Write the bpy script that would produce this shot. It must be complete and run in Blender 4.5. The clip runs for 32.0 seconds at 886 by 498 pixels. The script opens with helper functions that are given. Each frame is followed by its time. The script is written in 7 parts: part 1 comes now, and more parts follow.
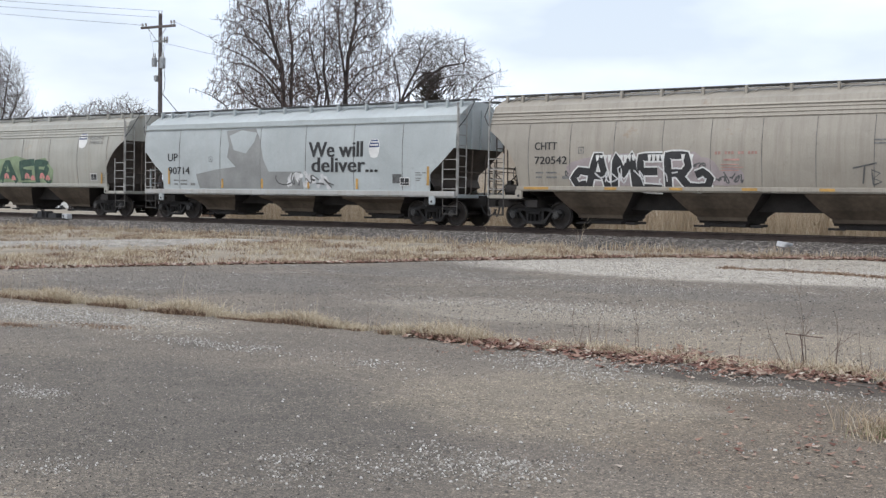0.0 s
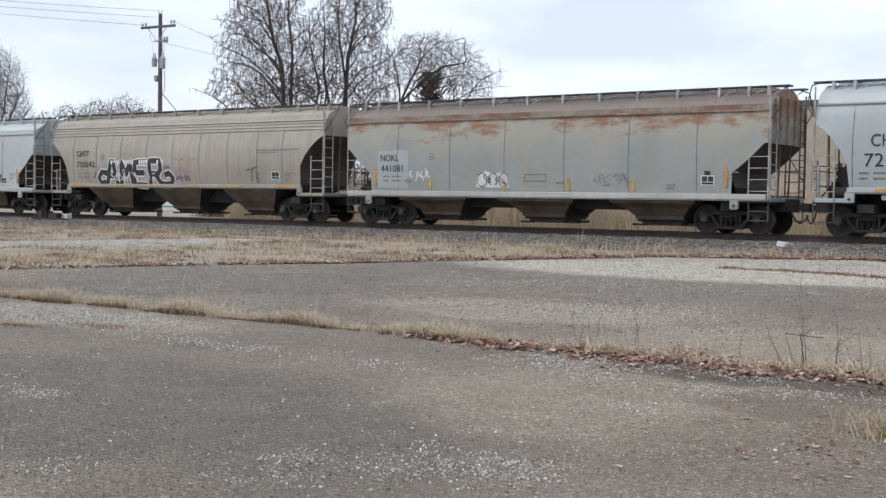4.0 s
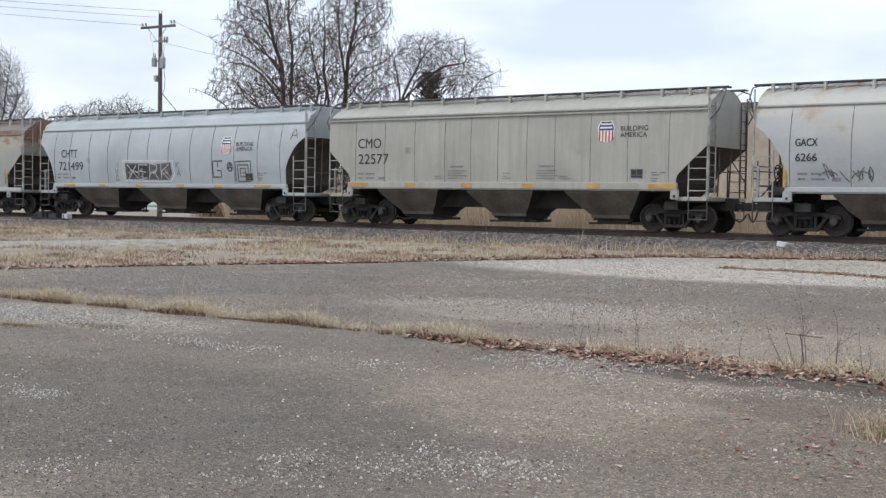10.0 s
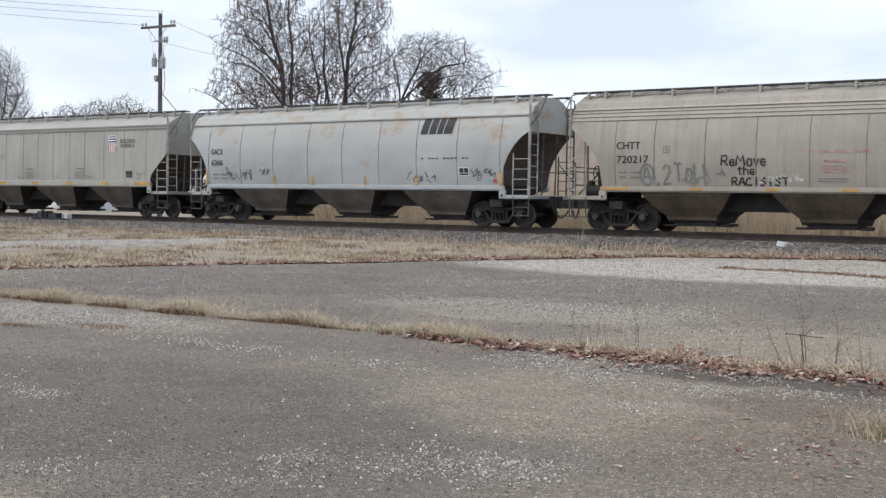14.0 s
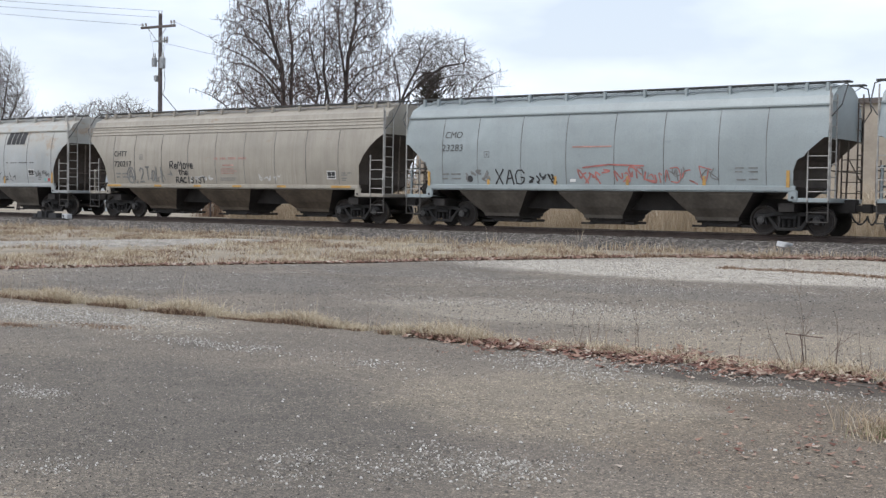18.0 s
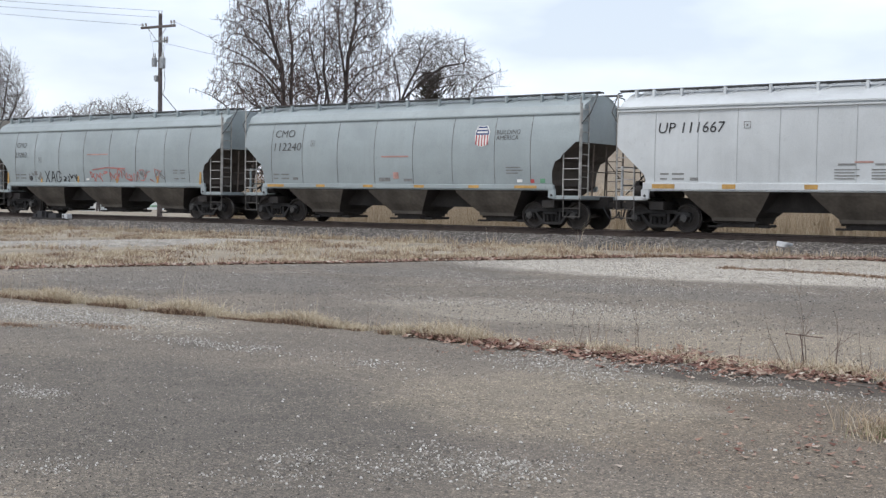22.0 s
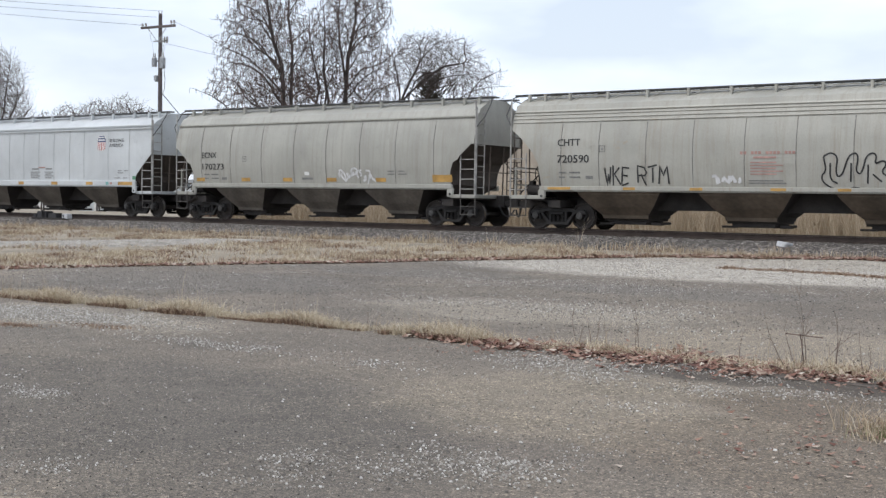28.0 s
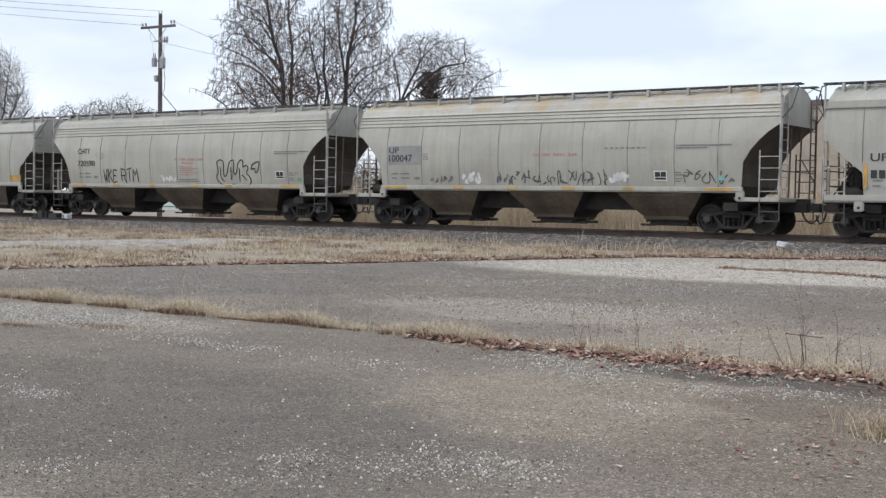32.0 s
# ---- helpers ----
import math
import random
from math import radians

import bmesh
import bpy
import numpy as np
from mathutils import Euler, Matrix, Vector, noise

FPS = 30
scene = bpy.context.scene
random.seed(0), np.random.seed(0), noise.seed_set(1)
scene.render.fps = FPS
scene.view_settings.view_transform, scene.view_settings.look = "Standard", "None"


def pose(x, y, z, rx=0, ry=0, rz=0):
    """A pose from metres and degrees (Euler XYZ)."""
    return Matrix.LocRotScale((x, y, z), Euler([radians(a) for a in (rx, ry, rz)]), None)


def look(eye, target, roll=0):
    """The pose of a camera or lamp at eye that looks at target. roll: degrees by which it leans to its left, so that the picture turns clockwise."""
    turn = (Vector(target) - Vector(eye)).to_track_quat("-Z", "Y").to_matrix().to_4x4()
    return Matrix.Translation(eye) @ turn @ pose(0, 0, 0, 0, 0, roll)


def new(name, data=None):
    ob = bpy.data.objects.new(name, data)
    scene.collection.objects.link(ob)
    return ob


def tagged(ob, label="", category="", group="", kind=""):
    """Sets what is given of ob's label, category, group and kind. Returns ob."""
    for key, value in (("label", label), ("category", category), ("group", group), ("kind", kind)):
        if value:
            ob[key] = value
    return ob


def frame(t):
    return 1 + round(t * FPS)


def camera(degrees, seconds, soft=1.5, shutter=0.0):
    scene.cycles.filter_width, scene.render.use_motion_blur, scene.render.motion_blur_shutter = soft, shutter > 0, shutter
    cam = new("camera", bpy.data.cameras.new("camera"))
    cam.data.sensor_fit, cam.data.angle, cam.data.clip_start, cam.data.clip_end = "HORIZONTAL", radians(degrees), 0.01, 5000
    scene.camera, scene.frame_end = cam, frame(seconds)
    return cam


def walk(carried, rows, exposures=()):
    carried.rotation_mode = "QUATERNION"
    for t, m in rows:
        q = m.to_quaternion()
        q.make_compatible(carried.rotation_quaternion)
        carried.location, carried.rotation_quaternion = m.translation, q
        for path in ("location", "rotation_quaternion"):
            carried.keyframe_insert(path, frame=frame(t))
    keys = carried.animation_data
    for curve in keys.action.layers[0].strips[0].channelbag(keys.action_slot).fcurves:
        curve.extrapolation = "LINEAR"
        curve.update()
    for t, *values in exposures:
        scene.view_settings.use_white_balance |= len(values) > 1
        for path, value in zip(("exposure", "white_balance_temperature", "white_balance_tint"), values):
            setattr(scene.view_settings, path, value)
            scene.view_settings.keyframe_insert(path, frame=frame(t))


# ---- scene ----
cam = camera(39.23, 32.0, soft=1.38)
EYE = (0.0, 0.0, 1.5)
AIM = (EYE[0] - math.sin(radians(36.182)) * 30, math.cos(radians(36.182)) * 30, EYE[2] - math.tan(radians(2.027)) * 30)
walk(cam, [(0.0, look(EYE, AIM, 0.974)), (32.0, look(EYE, AIM, 0.974))], exposures=[(0.0, -0.1), (32.0, -0.1)])

TRACK_Y = 38.35      # centre line of the track, which runs along x
RAIL_Z = 0.741       # top of the rails


def run(t):
    """Metres that the train has rolled towards -x since the start."""
    u = t / 32.0
    return 200.3899 * u + 3.9099 * u ** 2 - 10.4713 * u ** 3 + 26.4115 * u ** 4 - 15.405 * u ** 5


# ---- world and light ----
world = bpy.data.worlds.new("world")
scene.world = world
world.use_nodes = True
wn, wl = world.node_tree.nodes, world.node_tree.links
wn.clear()
w_out = wn.new("ShaderNodeOutputWorld")
w_bg = wn.new("ShaderNodeBackground")
w_sky = wn.new("ShaderNodeTexSky")
w_sky.sky_type = "NISHITA"
w_sky.sun_disc = False
w_sky.sun_elevation = radians(56)
w_sky.sun_rotation = radians(215)
w_sky.air_density, w_sky.dust_density, w_sky.ozone_density = 1.0, 2.0, 1.0
w_co = wn.new("ShaderNodeTexCoord")
w_map = wn.new("ShaderNodeMapping")
w_map.inputs["Scale"].default_value = (1.6, 1.6, 5.0)
w_noise = wn.new("ShaderNodeTexNoise")
w_noise.inputs["Scale"].default_value = 2.2
w_noise.inputs["Detail"].default_value = 5.0
w_noise.inputs["Roughness"].default_value = 0.5
w_ramp = wn.new("ShaderNodeValToRGB")
w_ramp.color_ramp.elements[0].position, w_ramp.color_ramp.elements[1].position = 0.36, 0.62
w_ramp.color_ramp.elements[0].color = (0.55, 0.55, 0.55, 1)
w_ramp.color_ramp.elements[1].color = (1, 1, 1, 1)
w_mix = wn.new("ShaderNodeMix")
w_mix.data_type = "RGBA"
w_gain = wn.new("ShaderNodeMix")
w_gain.data_type = "RGBA"
w_gain.blend_type = "MULTIPLY"
w_gain.inputs[0].default_value = 1.0
w_gain.inputs[7].default_value = (1.0, 1.0, 1.0, 1)
w_mix.inputs[7].default_value = (8.5, 9.2, 10.35, 1)
wl.new(w_co.outputs["Generated"], w_map.inputs[0])
wl.new(w_map.outputs[0], w_noise.inputs["Vector"])
wl.new(w_noise.outputs[0], w_ramp.inputs[0])
wl.new(w_ramp.outputs[0], w_mix.inputs[0])
wl.new(w_sky.outputs[0], w_gain.inputs[6])
wl.new(w_gain.outputs[2], w_mix.inputs[6])
wl.new(w_mix.outputs[2], w_bg.inputs[0])
w_bg.inputs[1].default_value = 0.137
wl.new(w_bg.outputs[0], w_out.inputs[0])

sun_data = bpy.data.lights.new("sun", "SUN")
sun_data.energy, sun_data.angle, sun_data.color = 1.45, radians(14), (1.0, 0.945, 0.875)
sun = new("sun", sun_data)
sun.matrix_world = look((0, 0, 0), (0.32, 0.46, -0.83))


# ---- materials ----
def nodes_of(name):
    m = bpy.data.materials.new(name)
    m.use_nodes = True
    n, l = m.node_tree.nodes, m.node_tree.links
    return m, n, l, n["Principled BSDF"]


def ramp(n, stops):
    r = n.new("ShaderNodeValToRGB")
    e = r.color_ramp.elements
    e[0].position, e[0].color = stops[0][0], (*stops[0][1], 1)
    e[1].position, e[1].color = stops[-1][0], (*stops[-1][1], 1)
    for p, c in stops[1:-1]:
        k = e.new(p)
        k.color = (*c, 1)
    return r


def noise_node(n, l, scale, detail=4.0, rough=0.55, stretch=None, coord="Object"):
    co = n.new("ShaderNodeTexCoord")
    t = n.new("ShaderNodeTexNoise")
    t.inputs["Scale"].default_value, t.inputs["Detail"].default_value = scale, detail
    t.inputs["Roughness"].default_value = rough
    if stretch:
        mp = n.new("ShaderNodeMapping")
        mp.inputs["Scale"].default_value = stretch
        l.new(co.outputs[coord], mp.inputs[0])
        l.new(mp.outputs[0], t.inputs["Vector"])
    else:
        l.new(co.outputs[coord], t.inputs["Vector"])
    return t


def shuffled(n, l, tex, k=40.0):
    """Moves a texture by a random step for each object, so that no two look alike."""
    info = n.new("ShaderNodeObjectInfo")
    mul = n.new("ShaderNodeMath")
    mul.operation = "MULTIPLY"
    mul.inputs[1].default_value = k
    add = n.new("ShaderNodeVectorMath")
    l.new(info.outputs["Random"], mul.inputs[0])
    src = tex.inputs["Vector"].links[0].from_socket
    l.new(src, add.inputs[0])
    l.new(mul.outputs[0], add.inputs[1])
    l.new(add.outputs[0], tex.inputs["Vector"])
    return tex


def mix_rgb(n, l, fac, a, b, blend="MIX"):
    m = n.new("ShaderNodeMix")
    m.data_type, m.blend_type = "RGBA", blend
    for slot, v in ((0, fac), (6, a), (7, b)):
        if isinstance(v, (int, float)):
            m.inputs[slot].default_value = v
        elif isinstance(v, tuple):
            m.inputs[slot].default_value = (*v, 1)
        else:
            l.new(v, m.inputs[slot])
    return m.outputs[2]


def bump(n, l, height, strength, distance, bsdf):
    b = n.new("ShaderNodeBump")
    b.inputs["Strength"].default_value, b.inputs["Distance"].default_value = strength, distance
    l.new(height, b.inputs["Height"])
    l.new(b.outputs[0], bsdf.inputs["Normal"])


def plain(name, colour, rough=0.7, metal=0.0, vary=0.25, scale=6.0, grain=0.0):
    """A simple surface with mottling at two scales."""
    m, n, l, b = nodes_of(name)
    a = noise_node(n, l, scale)
    f = noise_node(n, l, scale * 9, 2)
    dark = tuple(c * (1 - vary) for c in colour)
    lite = tuple(min(1, c * (1 + vary)) for c in colour)
    r = ramp(n, [(0.3, dark), (0.7, lite)])
    l.new(a.outputs[0], r.inputs[0])
    c = mix_rgb(n, l, vary * 0.8, r.outputs[0], f.outputs[0], "OVERLAY")
    l.new(c, b.inputs["Base Color"])
    b.inputs["Roughness"].default_value, b.inputs["Metallic"].default_value = rough, metal
    if grain:
        bump(n, l, f.outputs[0], grain, 0.02, b)
    return m


def island(name, stops, rough=0.85, translucent=False):
    """Colour by random per loose piece."""
    m, n, l, b = nodes_of(name)
    g = n.new("ShaderNodeNewGeometry")
    r = ramp(n, stops)
    l.new(g.outputs["Random Per Island"], r.inputs[0])
    l.new(r.outputs[0], b.inputs["Base Color"])
    b.inputs["Roughness"].default_value = rough
    return m


def car_paint(name, base, streak, rust=0.0, rust_colour=(0.19, 0.075, 0.035), low=2.2, cover=0.9, grain=(1.0, 1.0, 1.9), wash=None):
    """Weathered car paint: soft blotches, runs of dirt from the eaves, rust where given."""
    m, n, l, b = nodes_of(name)
    big = shuffled(n, l, noise_node(n, l, 0.45, 5, 0.6))
    big.inputs["Distortion"].default_value = 0.4
    r1 = ramp(n, [(0.32, tuple(c * 0.80 for c in base)), (0.5, tuple(c * 0.93 for c in base)), (0.7, tuple(min(0.8, c * 1.06) for c in base))])
    l.new(big.outputs[0], r1.inputs[0])
    run_ = shuffled(n, l, noise_node(n, l, 1.3, 6, 0.7, (4.0, 1.0, 0.22)))
    run_.inputs["Distortion"].default_value = 0.5
    r2 = ramp(n, [(0.47, (0, 0, 0)), (0.70, (1, 1, 1))])
    l.new(run_.outputs[0], r2.inputs[0])
    k = n.new("ShaderNodeMath")
    k.operation = "MULTIPLY"
    k.inputs[1].default_value = 0.72
    l.new(r2.outputs[0], k.inputs[0])
    c = mix_rgb(n, l, k.outputs[0], r1.outputs[0], streak)
    spot = shuffled(n, l, noise_node(n, l, 2.6, 6, 0.75), 17.0)
    r4 = ramp(n, [(0.60, (0, 0, 0)), (0.72, (0.5, 0.5, 0.5))])
    l.new(spot.outputs[0], r4.inputs[0])
    c = mix_rgb(n, l, r4.outputs[0], c, tuple(q * 0.62 for q in base))
    fine = noise_node(n, l, 26, 3, 0.7)
    c = mix_rgb(n, l, 0.18, c, fine.outputs[0], "OVERLAY")
    if wash:
        wa = shuffled(n, l, noise_node(n, l, 0.5, 6, 0.65, (1.2, 1.0, 1.6)), 23.0)
        wc = n.new("ShaderNodeTexCoord")
        ws = n.new("ShaderNodeSeparateXYZ")
        l.new(wc.outputs["Object"], ws.inputs[0])
        wr = n.new("ShaderNodeMapRange")
        wr.inputs[1].default_value, wr.inputs[2].default_value = 2.1, 3.6
        wr.inputs[3].default_value, wr.inputs[4].default_value = -0.25, 0.22
        l.new(ws.outputs[2], wr.inputs[0])
        wd = n.new("ShaderNodeMath")
        l.new(wa.outputs[0], wd.inputs[0])
        l.new(wr.outputs[0], wd.inputs[1])
        w3 = ramp(n, [(0.40, (0, 0, 0)), (0.68, (0.7, 0.7, 0.7))])
        l.new(wd.outputs[0], w3.inputs[0])
        c = mix_rgb(n, l, w3.outputs[0], c, wash)
    if rust:
        rn = shuffled(n, l, noise_node(n, l, 0.75, 7, 0.68, grain))
        co = n.new("ShaderNodeTexCoord")
        sp = n.new("ShaderNodeSeparateXYZ")
        l.new(co.outputs["Object"], sp.inputs[0])
        up = n.new("ShaderNodeMapRange")
        up.inputs[1].default_value, up.inputs[2].default_value = low, 4.3
        up.inputs[3].default_value, up.inputs[4].default_value = 0.0, 0.34 * rust
        l.new(sp.outputs[2], up.inputs[0])
        ad = n.new("ShaderNodeMath")
        l.new(rn.outputs[0], ad.inputs[0])
        l.new(up.outputs[0], ad.inputs[1])
        r3 = ramp(n, [(0.66, (0, 0, 0)), (0.80, (cover, cover, cover))])
        l.new(ad.outputs[0], r3.inputs[0])
        c = mix_rgb(n, l, r3.outputs[0], c, rust_colour)
    l.new(c, b.inputs["Base Color"])
    b.inputs["Roughness"].default_value = 0.46
    b.inputs["Specular IOR Level"].default_value = 0.45
    bump(n, l, big.outputs[0], 0.25, 0.03, b)
    return m


# very dark steel: grimy gear, also the shade painted on pocket ends and skirt
M_GRIME_SHADE = plain("grimed_and_shaded_steel", (0.030, 0.026, 0.024), 0.8, 0.0, 0.4, 2.0, 0.2)
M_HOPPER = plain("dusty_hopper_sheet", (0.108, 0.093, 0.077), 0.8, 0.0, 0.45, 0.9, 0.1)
# slope sheets overhang: this brown is darkened to hold their shade
M_SLOPE = plain("shaded_brown_slope_sheet", (0.080, 0.066, 0.056), 0.8, 0.0, 0.3, 1.2)
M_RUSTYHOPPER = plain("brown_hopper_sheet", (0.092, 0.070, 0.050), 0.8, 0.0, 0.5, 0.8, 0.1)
M_TRUCK = plain("truck_casting", (0.024, 0.022, 0.021), 0.75, 0.2, 0.35, 4.0, 0.2)
M_WHEEL = plain("wheel_steel", (0.045, 0.038, 0.034), 0.7, 0.3, 0.3, 5.0)
M_TREAD = plain("polished_tread", (0.32, 0.30, 0.28), 0.35, 0.9, 0.15, 9.0)
M_CAP = plain("bearing_cap", (0.06, 0.057, 0.055), 0.5, 0.3, 0.3, 9.0)
M_SEAM = plain("weld_seam", (0.195, 0.186, 0.178), 0.8, 0.0, 0.5, 2.2)
M_LADDER = plain("ladder_paint", (0.36, 0.35, 0.33), 0.65, 0.0, 0.4, 3.0)
# darker ladder paint for far-side ladders, left-end ladders and end handrails
M_DARKLADDER = plain("dark_ladder_paint", (0.12, 0.095, 0.08), 0.75, 0.0, 0.35, 3.0)
M_GRATE = plain("walkway_grating", (0.075, 0.075, 0.075), 0.7, 0.2, 0.3, 4.0)
M_YELLOW = plain("reflective_yellow", (0.46, 0.27, 0.075), 0.5, 0.0, 0.3, 2.0)
M_WHITE = plain("white_marking", (0.72, 0.72, 0.70), 0.6, 0.0, 0.12, 3.0)
M_BLACK = plain("black_marking", (0.03, 0.03, 0.032), 0.6, 0.0, 0.2, 3.0)
M_FAINT = plain("faded_lettering", (0.20, 0.20, 0.195), 0.7, 0.0, 0.3, 9.0)
M_RED = plain("faded_red", (0.42, 0.07, 0.07), 0.6, 0.0, 0.2, 3.0)
M_PINK = plain("pink_red_marking", (0.46, 0.27, 0.235), 0.7, 0.0, 0.3, 4.0)
M_BLUE = plain("shield_blue", (0.05, 0.07, 0.17), 0.6, 0.0, 0.2, 3.0)
M_TEAL = plain("teal_tag", (0.20, 0.42, 0.40), 0.6, 0.0, 0.2, 3.0)
M_GREEN = plain("green_tag", (0.12, 0.28, 0.17), 0.6, 0.0, 0.2, 3.0)
M_RAIL = plain("rusty_rail_web", (0.055, 0.040, 0.034), 0.8, 0.3, 0.3, 2.0)
M_RAILTOP = plain("worn_rail_head", (0.22, 0.19, 0.17), 0.45, 0.6, 0.15, 4.0)
M_TIE = plain("creosoted_tie", (0.07, 0.055, 0.045), 0.9, 0.0, 0.4, 3.0, 0.4)


# ---- mesh helpers ----
def link(name, me, mats, parent=None, label=""):
    for mt in (mats if isinstance(mats, (list, tuple)) else [mats]):
        me.materials.append(mt)
    ob = new(name, me)
    if parent is not None:
        ob.parent = parent
    if label:
        tagged(ob, label)
    return ob


def part(name, bm, material, parent, label="", smooth=False):
    me = bpy.data.meshes.new(name)
    bm.to_mesh(me)
    bm.free()
    if smooth:
        me.shade_smooth()
    return link(name, me, material, parent, label)


def raw(name, verts, faces, material, parent=None, label=""):
    me = bpy.data.meshes.new(name)
    me.from_pydata(verts, [], faces)
    me.update()
    return link(name, me, material, parent, label)


def box(bm, cx, cy, cz, sx, sy, sz, turn=None):
    m = Matrix.Translation((cx, cy, cz))
    if turn is not None:
        m = m @ turn
    r = bmesh.ops.create_cube(bm, size=1.0, matrix=m @ Matrix.Diagonal((sx, sy, sz, 1)))
    return r["verts"]


def bar(bm, a, b, w, sides=6):
    """A round bar from a to b."""
    a, b = Vector(a), Vector(b)
    d = b - a
    m = Matrix.Translation((a + b) / 2) @ d.to_track_quat("Z", "Y").to_matrix().to_4x4()
    bmesh.ops.create_cone(bm, cap_ends=True, segments=sides, radius1=w / 2, radius2=w / 2, depth=d.length, matrix=m)


def cyl(bm, a, b, r1, r2, sides=20):
    a, b = Vector(a), Vector(b)
    d = b - a
    m = Matrix.Translation((a + b) / 2) @ d.to_track_quat("Z", "Y").to_matrix().to_4x4()
    bmesh.ops.create_cone(bm, cap_ends=True, segments=sides, radius1=r1, radius2=r2, depth=d.length, matrix=m)


def prism(bm, outline, y0, y1):
    """An outline in x and z, carried from y0 to y1."""
    a = [bm.verts.new((x, y0, z)) for x, z in outline]
    b = [bm.verts.new((x, y1, z)) for x, z in outline]
    n = len(a)
    bm.faces.new(a)
    bm.faces.new(b[::-1])
    for i in range(n):
        bm.faces.new((a[i], b[i], b[(i + 1) % n], a[(i + 1) % n]))


def rod_mesh(verts, faces, pts, radii, sides):
    """Adds a tapered tube along pts to the lists."""
    base = len(verts)
    n = len(pts)
    for i, p in enumerate(pts):
        d = (pts[min(i + 1, n - 1)] - pts[max(i - 1, 0)])
        d = d.normalized() if d.length > 1e-6 else Vector((0, 0, 1))
        u = d.orthogonal().normalized()
        v = d.cross(u)
        for k in range(sides):
            a = 2 * math.pi * k / sides
            q = p + (u * math.cos(a) + v * math.sin(a)) * radii[i]
            verts.append((q.x, q.y, q.z))
    for i in range(n - 1):
        for k in range(sides):
            a, b = base + i * sides + k, base + i * sides + (k + 1) % sides
            faces.append((a, b, b + sides, a + sides))


# ---- type for the lettering ----
GLYPHS = {}


def glyph_mesh(words):
    """Vertices and faces of a line of type, scaled to a unit box."""
    if words not in GLYPHS:
        cu = bpy.data.curves.new("type", "FONT")
        cu.body = words
        cu.resolution_u = 3
        ob = bpy.data.objects.new("type", cu)
        scene.collection.objects.link(ob)
        bpy.context.view_layer.update()
        me = bpy.data.meshes.new_from_object(ob.evaluated_get(bpy.context.evaluated_depsgraph_get()))
        v = np.array([p.co[:2] for p in me.vertices])
        lo, hi = v.min(0), v.max(0)
        v = (v - lo) / (hi - lo)
        GLYPHS[words] = (v, [tuple(p.vertices) for p in me.polygons])
        bpy.data.objects.remove(ob)
        bpy.data.curves.remove(cu)
        bpy.data.meshes.remove(me)
    return GLYPHS[words]


for words in ("100047", "112240", "170273", "22577", "23283", "441081", "6266", "720217", "720542", "720590", "721499", "90714", "AMERICA", "BUILDING", "CHTT", "CMO", "ECNX", "GACX", "NOKL", "UP", "UP 111667", "We will", "deliver..."):
    glyph_mesh(words)


# ---- the covered hopper cars ----
# x runs along the car, -y faces the road, z is the height over the rails
KINDS = {
    # half width at heights; eave, roof top, sill, and the outline of the cut under the body's end
    "fluted": dict(w=[(1.2, 1.42), (1.6, 1.52), (2.3, 1.61), (3.0, 1.61), (3.6, 1.495), (4.1, 1.31)], eave=4.02, top=4.6, sill=(1.33, 1.47),
                   cut=[(0, 3.43), (0.32, 3.22), (0.62, 2.95), (0.92, 2.62), (1.14, 2.25), (1.24, 1.9), (1.24, 1.5)], truck=1.65),
    "curved": dict(w=[(1.2, 1.43), (1.6, 1.53), (2.3, 1.61), (3.0, 1.61), (3.6, 1.505), (4.1, 1.33)], eave=3.98, top=4.6, sill=(1.33, 1.48),
                   cut=[(0, 3.38), (0.3, 3.18), (0.58, 2.88), (0.84, 2.5), (1.0, 2.12), (1.06, 1.8), (1.06, 1.5)], truck=1.5),
    "faceted": dict(w=[(1.2, 1.44), (1.6, 1.53), (2.3, 1.61), (3.0, 1.61), (3.6, 1.515), (4.1, 1.35)], eave=3.98, top=4.6, sill=(1.36, 1.52),
                    cut=[(0, 2.98), (0.12, 2.98), (0.62, 2.56), (0.72, 2.42), (0.92, 2.32), (1.05, 2.0), (1.08, 1.7), (1.05, 1.5)], truck=1.35),
    "angled": dict(w=[(1.2, 1.54), (1.6, 1.56), (2.3, 1.58), (3.0, 1.58), (3.6, 1.56), (4.1, 1.52)], eave=4.0, top=4.6, sill=(1.37, 1.6),
                   cut=[(0, 2.78), (0.2, 2.6), (0.6, 2.24), (0.98, 1.88), (1.05, 1.72), (1.05, 1.6)], truck=1.33),
    "ribbed": dict(w=[(1.0, 1.51), (1.6, 1.565), (2.3, 1.60), (3.0, 1.60), (3.6, 1.55), (4.1, 1.46)], eave=3.86, top=4.55, sill=(1.08, 1.26),
                   cut=[(0, 2.84), (0.1, 2.84), (0.6, 2.36), (1.15, 1.92), (1.2, 1.75), (1.05, 1.45)], truck=1.4),
}


def half_width(kind, z):
    w = kind["w"]
    if z <= w[0][0]:
        return w[0][1]
    for (z0, a), (z1, b) in zip(w, w[1:]):
        if z <= z1:
            t = (z - z0) / (z1 - z0)
            t = t * t * (3 - 2 * t) * 0.35 + t * 0.65
            return a + (b - a) * t
    return w[-1][1]


def cut_at(kind, d, floor):
    """The lowest height of the side sheet at d metres from the body's end."""
    c = kind["cut"]
    if d >= max(p[0] for p in c):
        return floor
    for (d0, z0), (d1, z1) in zip(c, c[1:]):
        if d0 <= d <= d1 and d1 > d0:
            return z0 + (z1 - z0) * (d - d0) / (d1 - d0)
    return floor


